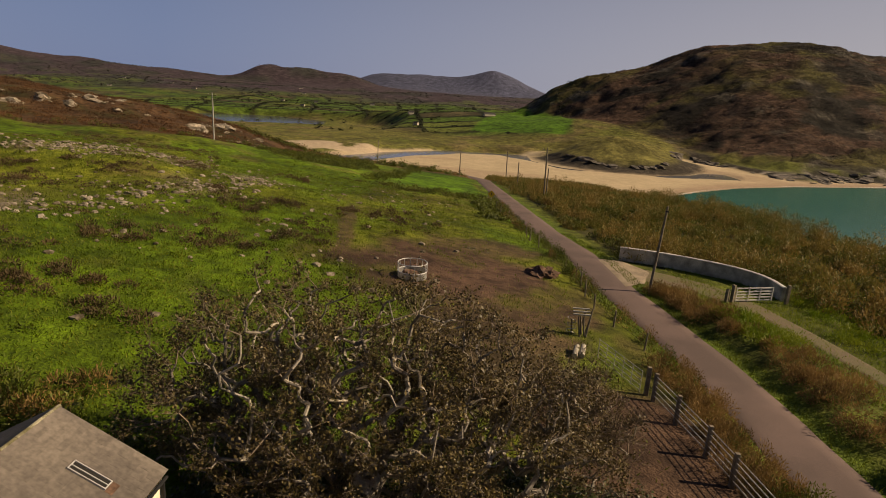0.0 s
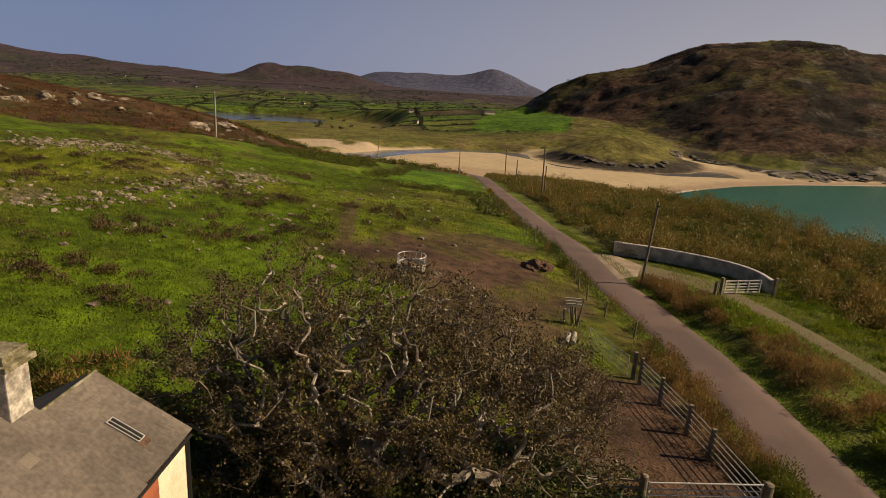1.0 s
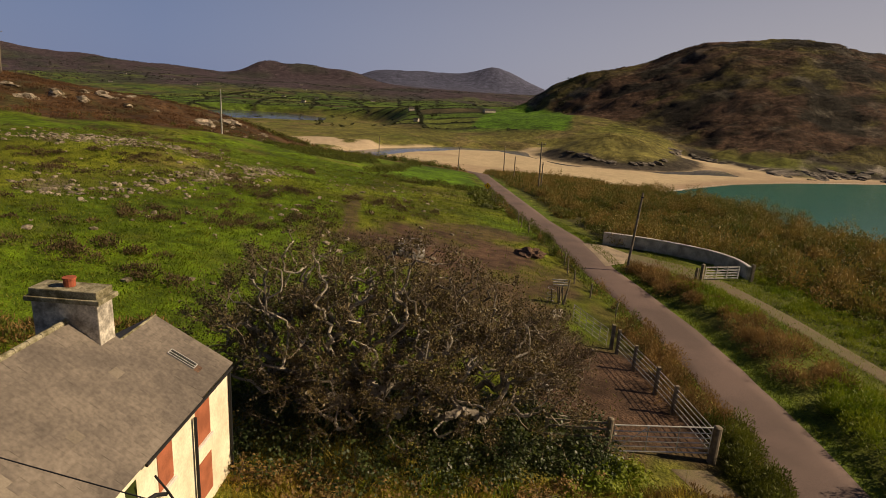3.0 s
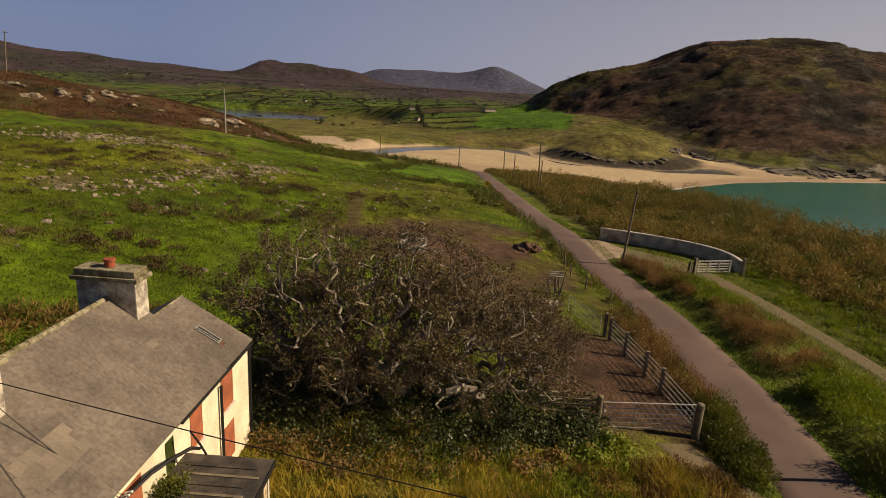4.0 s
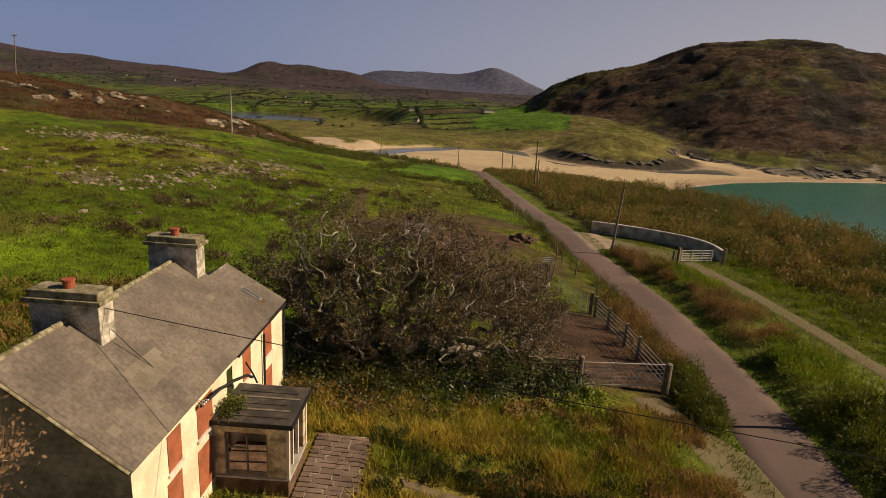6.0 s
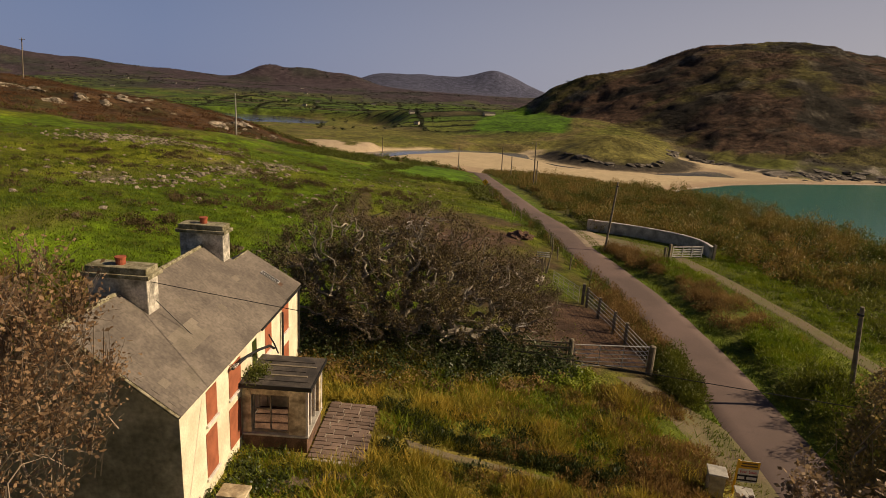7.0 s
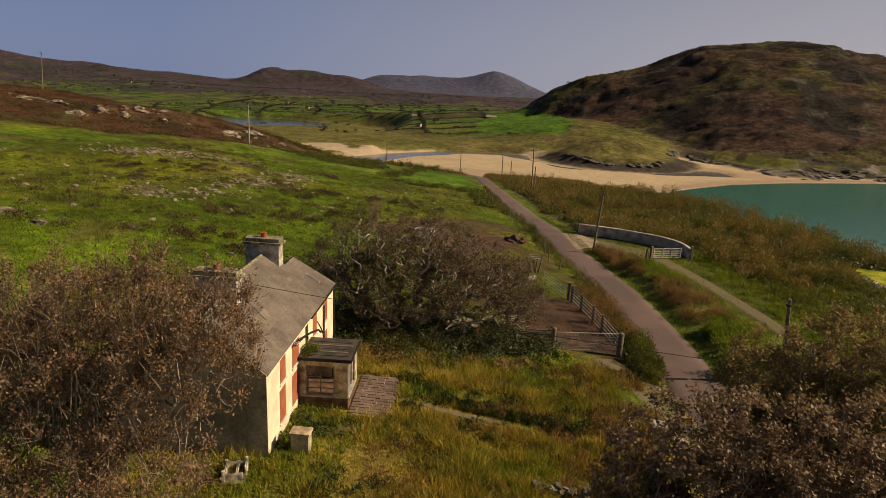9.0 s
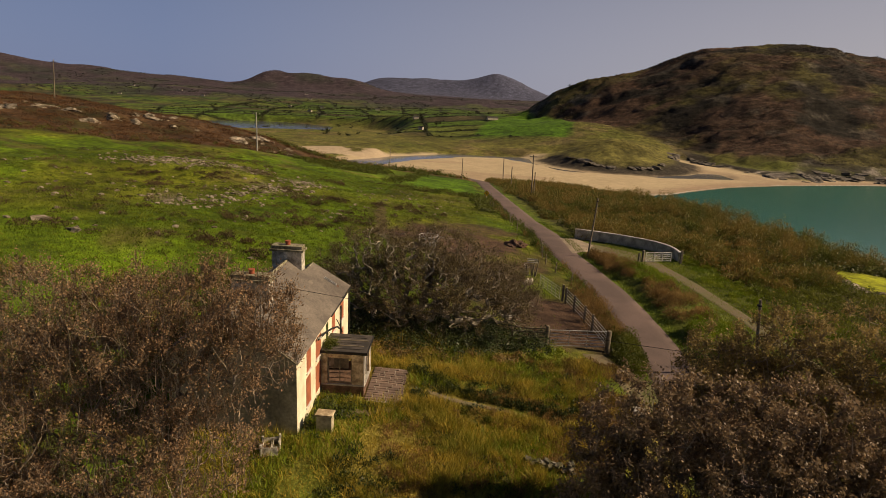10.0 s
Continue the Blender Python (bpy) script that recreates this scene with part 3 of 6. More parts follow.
def build_ground():
    front = np.radians(np.linspace(-48, 48, 380))
    back = np.radians(np.linspace(52, 308, 60)[1:-1])
    az = np.concatenate([front, back])
    rad = np.concatenate([[0.3, 1.0, 2.0, 3.0], np.geomspace(4, 545, 220), np.geomspace(550, 1380, 175), np.geomspace(1400, 4900, 60)])
    A, R = np.meshgrid(az, rad)
    X, Y = R * np.sin(A), R * np.cos(A) - 16
    Z = height(X, Y)
    Z = Z - 0.05 * (np.abs(X - road_x(Y)) < ROAD_HALF - 0.3) * (Y < 250)
    nr, na = X.shape
    verts = np.stack([X, Y, Z], -1).reshape(-1, 3)
    i = np.arange(nr - 1)[:, None] * na
    j = np.arange(na)[None, :]
    k = (j + 1) % na
    faces = np.stack([i + j, i + k, i + na + k, i + na + j], -1).reshape(-1, 4)
    ob = mesh_ob("ground", verts, faces[:, ::-1], ground_material(), smooth=True)
    c = np.ones((len(verts), 4), np.float32)
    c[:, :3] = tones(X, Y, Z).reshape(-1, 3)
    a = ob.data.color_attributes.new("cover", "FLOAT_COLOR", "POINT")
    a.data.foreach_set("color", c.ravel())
    w = ob.data.attributes.new("calm", "FLOAT", "POINT")
    sandy = (c[:, 0] > 0.33).astype(np.float32) * 0.8
    w.data.foreach_set("value", sandy)
    w = ob.data.attributes.new("wild", "FLOAT", "POINT")
    w.data.foreach_set("value", (smooth(300, 600, Y) * smooth(3900, 3400, Y) * smooth(8, 26, Z - SEA) * np.maximum(smooth(90, 230, X - 0.1 * (Y - 700) + 60 * wave(X, Y, 120)), smooth(1300, 1900, Y) * 0.8)).ravel().astype(np.float32))
    return tagged(ob, "green hillside, valley, beach and far hills", "ground", kind="structure")


build_ground()


def water_material(name, deep, rough):
    m = bpy.data.materials.new(name)
    m.use_nodes = True
    n, l = m.node_tree.nodes, m.node_tree.links
    b = n["Principled BSDF"]
    geo, n1, n2 = n.new("ShaderNodeNewGeometry"), n.new("ShaderNodeTexNoise"), n.new("ShaderNodeTexNoise")
    n1.inputs["Scale"].default_value, n2.inputs["Scale"].default_value = 0.012, 0.35
    n2.inputs["Detail"].default_value = 5
    l.new(geo.outputs["Position"], n1.inputs["Vector"]), l.new(geo.outputs["Position"], n2.inputs["Vector"])
    mix = n.new("ShaderNodeMix")
    mix.data_type = "RGBA"
    mix.inputs["A"].default_value, mix.inputs["B"].default_value = (*deep, 1), (*(c * 0.72 for c in deep), 1)
    l.new(n1.outputs["Fac"], mix.inputs["Factor"]), l.new(mix.outputs["Result"], b.inputs["Base Color"])
    bp = n.new("ShaderNodeBump")
    bp.inputs["Strength"].default_value, bp.inputs["Distance"].default_value = 0.35, 0.25
    l.new(n2.outputs["Fac"], bp.inputs["Height"]), l.new(bp.outputs[0], b.inputs["Normal"])
    b.inputs["Roughness"].default_value, b.inputs["IOR"].default_value = rough, 1.33
    return m


def build_water():
    xs, ys = np.concatenate([np.linspace(30, 500, 30), np.linspace(540, 2600, 10)]), np.linspace(0, 1, 40)
    X, Y = np.meshgrid(xs, ys)
    Y = -600 + Y * (shore_y(X) + 18 + 600)
    v = np.stack([X, Y, 0 * X + SEA], -1).reshape(-1, 3)
    i, j = np.meshgrid(np.arange(39), np.arange(39), indexing="ij")
    f = np.stack([i * 40 + j, i * 40 + j + 1, i * 40 + j + 41, i * 40 + j + 40], -1).reshape(-1, 4)
    tagged(mesh_ob("sea", v, f, water_material("turquoise_water", (0.028, 0.145, 0.112), 0.22)), "calm turquoise bay water by the sandy beach", "sea", kind="structure")
    bm = prism(bmesh.new(), [(-560, 900), (-210, 900), (-210, 1230), (-560, 1230)], SEA - 0.6, SEA - 0.1)
    tagged(part("lagoon", bm, water_material("grey_lagoon_water", (0.075, 0.08, 0.10), 0.15)), "grey still lagoon behind the dunes", "lagoon", kind="structure")
    bm = prism(bmesh.new(), [(-340, 520), (280, 560), (280, 740), (-340, 740)], SEA - 0.6, SEA - 0.05)
    tagged(part("stream", bm, water_material("grey_channel_water", (0.13, 0.14, 0.155), 0.12)), "shallow tidal stream across the sand", "stream", kind="structure")
    # surf along the waterline
    bm = bmesh.new()
    last = None
    for k in range(160):
        x = 120 + k * 2.4
        y = float(shore_y(x))
        wide = 1.2 + 1.1 * float(wave(x, 0, 30))
        a, b = bm.verts.new((x, y - wide - 2, SEA + 0.06)), bm.verts.new((x, y + wide - 2, SEA + 0.10))
        if last:
            bm.faces.new((last[0], a, b, last[1]))
        last = (a, b)
    tagged(part("surf", bm, M_WHITE), "thin white line of surf on the waterline", "surf", kind="structure")


build_water()


def build_road():
    ys = np.concatenate([np.arange(-60, 120, 1.0), np.arange(120, 262, 4.0)])
    offs = np.array([-1.0, -0.93, -0.5, 0, 0.5, 0.93, 1.0]) * ROAD_HALF
    lift = np.array([-0.08, 0.02, 0.045, 0.06, 0.045, 0.02, -0.08])
    V = []
    for y in ys:
        e = 0.12 * wave(np.array([y * 3.0]), np.array([7.0]), 9)[0]
        for k, (o, h) in enumerate(zip(offs, lift)):
            o2 = o + (e if k < 2 else -e if k > 4 else 0)
            V.append((road_x(y) + o2, y, road_z(y) + h))
    k = len(offs)
    F = [(i * k + j, i * k + j + 1, (i + 1) * k + j + 1, (i + 1) * k + j) for i in range(len(ys) - 1) for j in range(k - 1)]
    tagged(mesh_ob("road", V, F, M_ASPHALT, smooth=True), "narrow worn asphalt lane without markings", "road", kind="structure")


build_road()


def drape(name, pts_left, pts_right, material, lift, label, category):
    """A thin strip of paving between two edges, laid on the ground."""
    V, F = [], []
    n = 8
    for (a, b) in zip(pts_left, pts_right):
        for q in range(n + 1):
            x, y = a[0] + (b[0] - a[0]) * q / n, a[1] + (b[1] - a[1]) * q / n
            V.append((x, y, float(height(x, y)) + lift - (0.12 if q in (0, n) else 0)))
    for i in range(len(pts_left) - 1):
        for q in range(n):
            F.append((i * (n + 1) + q, i * (n + 1) + q + 1, (i + 1) * (n + 1) + q + 1, (i + 1) * (n + 1) + q))
    return tagged(mesh_ob(name, V, F, material, smooth=True), label, category, kind="structure")


def resample(pts, n):
    p = np.array(pts, float)
    s = np.concatenate([[0], np.cumsum(np.hypot(*np.diff(p, axis=0).T))])
    q = np.linspace(0, s[-1], n)
    return np.stack([np.interp(q, s, p[:, 0]), np.interp(q, s, p[:, 1])], -1)


M_TRACK = mat("earthy_gravel", (0.155, 0.118, 0.072), 0.95, 0.7, 0.35, 14, 0.3, 0.5, second=(0.13, 0.12, 0.05))
drape("layby", resample([(14.6, 50.5), (14.3, 56), (14.2, 61.0)], 14), resample([(17.2, 52.5), (19.5, 57), (17.6, 60.5)], 14), M_GRAVEL, 0.05, "pale gravel lay-by at the white wall", "lay-by")
drape("gravel_track", resample([(17.2, 53.0), (20.5, 51.5), (23.6, 47.0), (25.2, 40), (26.6, 30), (27.6, 15), (27.4, 0)], 60), resample([(19.0, 58.5), (24.0, 54.5), (26.0, 48.5), (27.2, 41), (28.4, 31), (29.2, 15), (29, 0)], 60), M_TRACK, 0.04, "grassy gravel track beyond the timber gate", "track")
drape("driveway", resample([(12.0, 3.5), (12.2, 8.5), (10.6, 14.0), (9.5, 16.6)], 20), resample([(15.0, 1.0), (14.7, 8), (14.6, 13.0), (11.6, 17.0)], 20), M_TRACK, 0.03, "dusty gravel apron beside the lane", "driveway")
drape("garden_path", resample([(-1.2, 6.75), (1.5, 6.6), (4.8, 6.1)], 14), resample([(-1.0, 6.3), (1.5, 6.15), (4.6, 5.75)], 14), M_TRACK, 0.06, "pale overgrown garden path", "path")


# ---- house ----
HX, HY, HZ = -7.08, 0.65, -0.25          # near front corner of the front wall
EAVE, RIDGE, DEPTH, LENGTH = 3.88, 6.15, 6.25, 11.28
MAIN = 9.15                               # length under the higher roof


def gable_wall(bm, y0, y1, x_front, x_back, z_eave, z_ridge):
    xm = (x_front + x_back) / 2
    prof = [(x_front, 0), (x_back, 0), (x_back, z_eave), (xm, z_ridge), (x_front, z_eave)]
    a = [bm.verts.new((x, y0, z)) for x, z in prof]
    b = [bm.verts.new((x, y1, z)) for x, z in prof]
    bm.faces.new(a), bm.faces.new(b[::-1])
    for i in range(5):
        bm.faces.new((a[i], b[i], b[(i + 1) % 5], a[(i + 1) % 5]))
    return bm


def wall_with_openings(bm, y0, y1, z0, z1, x0, x1, holes):
    """An upright wall along y, built of the piers and bands round its openings."""
    ys = sorted({y0, y1, *(h[0] for h in holes), *(h[1] for h in holes)})
    zs = sorted({z0, z1, *(h[2] for h in holes), *(h[3] for h in holes)})
    for a, b in zip(ys, ys[1:]):
        for c, d in zip(zs, zs[1:]):
            if not any(h[0] <= a and b <= h[1] and h[2] <= c and d <= h[3] for h in holes):
                box(bm, (x0, a, c), (x1, b, d))
    bmesh.ops.remove_doubles(bm, verts=bm.verts, dist=0.001)
    return bm


def build_house():
    h = empty("house", HX, HY, HZ, -0.95)
    tagged(h, "abandoned cream-rendered two-storey house with a slate roof", "house")
    xb = -DEPTH
    # openings: y from, y to, z from, z to above the house's foot
    upper = [(1.64, 2.40, 2.50, 3.62), (3.34, 4.38, 2.42, 3.58), (5.50, 5.95, 2.50, 3.58), (6.86, 7.62, 2.45, 3.64), (8.93, 9.85, 2.37, 3.64)]
    lower = [(1.52, 2.34, 0.66, 2.22), (3.28, 4.28, 0.48, 2.03), (8.90, 9.85, 0.45, 1.76)]
    door = [(5.0, 6.0, 0.05, 2.2)]
    part("front_wall", wall_with_openings(bmesh.new(), 0, LENGTH, 0, EAVE, -0.45, 0, upper + lower + door), M_RENDER, h)
    # back and gable walls have a darker, blotchier render than the front
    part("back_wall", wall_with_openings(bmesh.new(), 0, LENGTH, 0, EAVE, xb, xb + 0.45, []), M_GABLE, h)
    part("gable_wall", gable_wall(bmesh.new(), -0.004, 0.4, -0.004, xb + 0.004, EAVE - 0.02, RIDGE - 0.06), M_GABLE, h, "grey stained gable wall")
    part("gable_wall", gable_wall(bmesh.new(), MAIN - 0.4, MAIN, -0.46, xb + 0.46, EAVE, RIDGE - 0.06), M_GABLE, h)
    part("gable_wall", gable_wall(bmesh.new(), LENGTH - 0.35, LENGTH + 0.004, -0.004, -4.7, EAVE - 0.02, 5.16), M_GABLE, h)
    for y0, y1, z0, z1 in upper + lower:
        green = y1 - y0 < 0.7
        bm = bmesh.new()
        box(bm, (-0.06, y0 + 0.01, z0 + 0.01), (0.012, y1 - 0.01, z1 - 0.01), 0.006)
        w = part("window_board", bm, L_IVY if green else M_BOARD, h, "rust-red boarded window panel" if not green else "green weathered window board")
        if z0 > 0.5:
            bm = box(bmesh.new(), (-0.10, y0 - 0.06, z0 - 0.09), (0.07, y1 + 0.06, z0 - 0.005), 0.012)
            part("sill", bm, M_WHITE, w, "painted stone sill")
    part("doorway_board", box(bmesh.new(), (-0.20, 5.02, 0.06), (-0.14, 5.98, 2.18), 0.005), M_BOARD, h, "rust-red board over the doorway")
    # roof slopes
    xm = xb / 2
    pitch = math.atan2(RIDGE - EAVE, -xm)

    def slab(y0, y1, x0, x1, z0, z1, t=0.10):
        bm = bmesh.new()
        nx, nz = -(z1 - z0), (x1 - x0)
        k = math.hypot(nx, nz)
        nx, nz = (nx / k * t, nz / k * t) if nz > 0 else (-nx / k * t, -nz / k * t)
        for yy in (y0, y1):
            for dx, dz in ((0, 0), (nx, nz)):
                bm.verts.new((x0 + dx, yy, z0 + dz)), bm.verts.new((x1 + dx, yy, z1 + dz))
        v = list(bm.verts)
        for f in ((0, 1, 3, 2), (4, 6, 7, 5), (0, 4, 5, 1), (2, 3, 7, 6), (0, 2, 6, 4), (1, 5, 7, 3)):
            bm.faces.new([v[i] for i in f])
        return bm

    ov = 0.10
    roof = part("roof", slab(-0.18, MAIN, ov, xm, EAVE - ov * math.tan(pitch), RIDGE), M_SLATE_JOINED, h, "grey slate roof with paler patched slates")
    part("back_slope", slab(-0.18, MAIN, xb - ov, xm, EAVE - ov * math.tan(pitch), RIDGE), M_SLATE_JOINED, roof)
    ax, az = -2.36, 5.24
    low = math.atan2(az - EAVE, -ax)
    annexe = part("annexe_roof", slab(MAIN, LENGTH + 0.12, ov - 0.03, ax, EAVE - 0.05, az), M_SLATE_JOINED, h, "lower slate roof with a skylight")
    part("back_slope", slab(MAIN, LENGTH + 0.12, -4.9, ax, EAVE - 0.1, az), M_SLATE_JOINED, annexe)
    bm = bmesh.new()
    for y in np.arange(-0.16, MAIN - 0.1, 0.45):
        tube(bm, (xm, y, RIDGE + 0.10), (xm, min(y + 0.44, MAIN), RIDGE + 0.085), 0.085, sides=10)
    part("ridge_tiles", bm, M_LICHEN, roof, "lichen-stained ridge tiles")
    bm = bmesh.new()
    for y in np.arange(MAIN + 0.05, LENGTH - 0.2, 0.45):
        tube(bm, (ax, y, az + 0.075), (ax, y + 0.44, az + 0.075), 0.05, sides=10)
    part("ridge_tiles", bm, M_LICHEN, annexe)
    for y in (-0.22,):
        bm = bmesh.new()
        for s in (0, 1):
            x0 = ov if s == 0 else xb - ov
            tube(bm, (x0, y, EAVE - ov * math.tan(pitch) + 0.06), (xm, y, RIDGE + 0.06), 0.055, sides=6)
        part("verge", bm, M_LICHEN, roof, "cement verge")
    # gutter and pipes
    bm = bmesh.new()
    tube(bm, (ov + 0.03, 6.2, EAVE - 0.10), (ov + 0.03, LENGTH, EAVE - 0.08), 0.045, sides=8)
    part("gutter", bm, M_WIRE, h)
    bm = tube(bmesh.new(), (0.09, 8.76, 0.3), (0.09, 8.76, EAVE - 0.38), 0.05)
    part("drainpipe", bm, M_WIRE, h, "black drainpipe")
    bm = tube(bmesh.new(), (0.06, LENGTH - 0.05, 0.0), (0.06, LENGTH - 0.05, EAVE - 0.2), 0.045)
    part("drainpipe", bm, M_WIRE, h)
    bm = bmesh.new()
    chain(bm, [(ov + 0.06, 3.3, 3.6), (0.30, 4.3, 3.62), (0.45, 5.0, 3.55), (0.60, 5.7, 3.4), (0.62, 6.1, 3.12)], 0.05)
    chain(bm, [(0.50, 5.9, 3.75), (0.66, 6.05, 3.3), (0.75, 6.2, 2.88)], 0.03)
    part("fallen_gutter", bm, M_WIRE, h, "broken black gutter hanging off the eave")
    bm = bmesh.new()
    for q in range(3):
        tube(bm, (ov, 3.35 + 0.12 * q, EAVE - 0.3), (ov + 0.16, 3.35 + 0.12 * q, EAVE - 0.22), 0.05, 0.03, 8)
    part("insulators", bm, M_WHITE, h, "white ceramic cable insulators")
    # chimneys
    for yc, wide, top in ((2.97, 1.92, 7.06), (8.80, 1.80, 7.10)):
        ch = part("chimney", box(bmesh.new(), (xm - wide / 2, yc - 0.33, 4.3), (xm + wide / 2, yc + 0.33, top - 0.3), 0.03), M_CHIMNEY, h, "stained rendered chimney stack")
        bm = box(bmesh.new(), (xm - wide / 2 - 0.12, yc - 0.44, top - 0.3), (xm + wide / 2 + 0.12, yc + 0.44, top - 0.17), 0.02)
        box(bm, (xm - wide / 2 - 0.02, yc - 0.36, top - 0.17), (xm + wide / 2 + 0.02, yc + 0.36, top + 0.04), 0.03)
        part("cap", bm, M_LICHEN, ch, "mossy concrete chimney cap")
        bm = tube(bmesh.new(), (xm - 0.02, yc, top + 0.03), (xm - 0.02, yc, top + 0.24), 0.14, 0.15, 14)
        tube(bm, (xm - 0.02, yc, top + 0.24), (xm - 0.02, yc, top + 0.29), 0.17, 0.17, 14)
        part("pot", bm, M_POT, ch, "red terracotta chimney pot")
    # skylight, lying on the annexe slope
    tilt = Matrix.Translation((-0.88, 10.18, EAVE + 0.88 * math.tan(low) + 0.10)) @ Matrix.Rotation(low, 4, "Y")
    bm = bmesh.new()
    for lo, hi in (((-0.50, -0.135, -0.02), (0.4, -0.11, 0.06)), ((-0.50, 0.11, -0.02), (0.4, 0.135, 0.06)), ((-0.50, -0.11, -0.02), (-0.475, 0.11, 0.06)), ((0.375, -0.11, -0.02), (0.4, 0.11, 0.06)), ((-0.475, -0.012, -0.02), (0.375, 0.012, 0.05))):
        box(bm, lo, hi, 0.008, tilt)
    sk = part("skylight", bm, M_STEEL, annexe, "narrow grey-framed roof window")
    part("pane", box(bmesh.new(), (-0.475, -0.11, -0.01), (0.375, 0.11, 0.03), 0, tilt), M_DARK, sk, "dark glass pane")
    part("apron", box(bmesh.new(), (0.41, -0.16, -0.01), (0.58, 0.16, 0.016), 0, tilt), M_PLINTH, sk, "rusty lead flashing")
    # slates
    along = math.hypot(RIDGE - EAVE, xm) + ov
    rows, gauge, wide = 14, 0, 0.34
    gauge = along / rows
    me = None
    rest = bmesh.new()
    rng = random.Random(3)
    count = 0
    for r in range(rows):
        cols = int((MAIN + 0.1) / wide)
        for c in range(-1, cols + 1):
            y = -0.16 + c * wide + (wide / 2 if r % 2 else 0)
            if y < -0.2 or y + wide > MAIN + 0.01:
                continue
            d = r * gauge
            m = Matrix.Translation((ov, y, EAVE - ov * math.tan(pitch))) @ Matrix.Rotation(pitch, 4, "Y") @ Matrix.Translation((-d, 0, 0.105 + rng.uniform(0, 0.003))) @ Matrix.Rotation(radians(-1.2 + rng.uniform(-0.3, 0.3)), 4, "Y")
            if me is None:
                b0 = box(bmesh.new(), (-gauge * 1.06, 0.0015, 0), (0, wide - 0.0015, 0.006))
                me = bpy.data.meshes.new("slate")
                b0.to_mesh(me)
                b0.free()
                me.materials.append(M_SLATE)
                me_pale = me.copy()
                me_pale.materials[0] = M_SLATE_PALE
            if count < 300 and y < 8.0:
                pale = (2.0 < y < 3.6 and 4 <= r <= 6) or (0.9 < y < 1.7 and r in (1, 2)) or rng.random() < 0.012
                o = new("slate", me_pale if pale else me)
                o.parent = roof
                o.matrix_basis = m
                count += 1
            else:
                box(rest, (-gauge * 1.06, 0.0015, 0), (0, wide - 0.0015, 0.006), 0, m)
    for r in range(rows):
        for c in range(7):
            y = MAIN + 0.02 + c * wide + (wide / 2 if r % 2 else 0)
            d = r * gauge
            if y + wide > LENGTH + 0.12 or d > 2.36 / math.cos(low) + ov - gauge * 0.5:
                continue
            m = Matrix.Translation((ov - 0.03, y, EAVE - 0.05)) @ Matrix.Rotation(low, 4, "Y") @ Matrix.Translation((-d, 0, 0.105)) @ Matrix.Rotation(radians(-1.6), 4, "Y")
            box(rest, (-gauge * 1.06, 0.0015, 0), (0, wide - 0.0015, 0.006), 0, m)
    tagged(part("slating", rest, M_SLATE_JOINED, roof), kind="stuff")
    return h


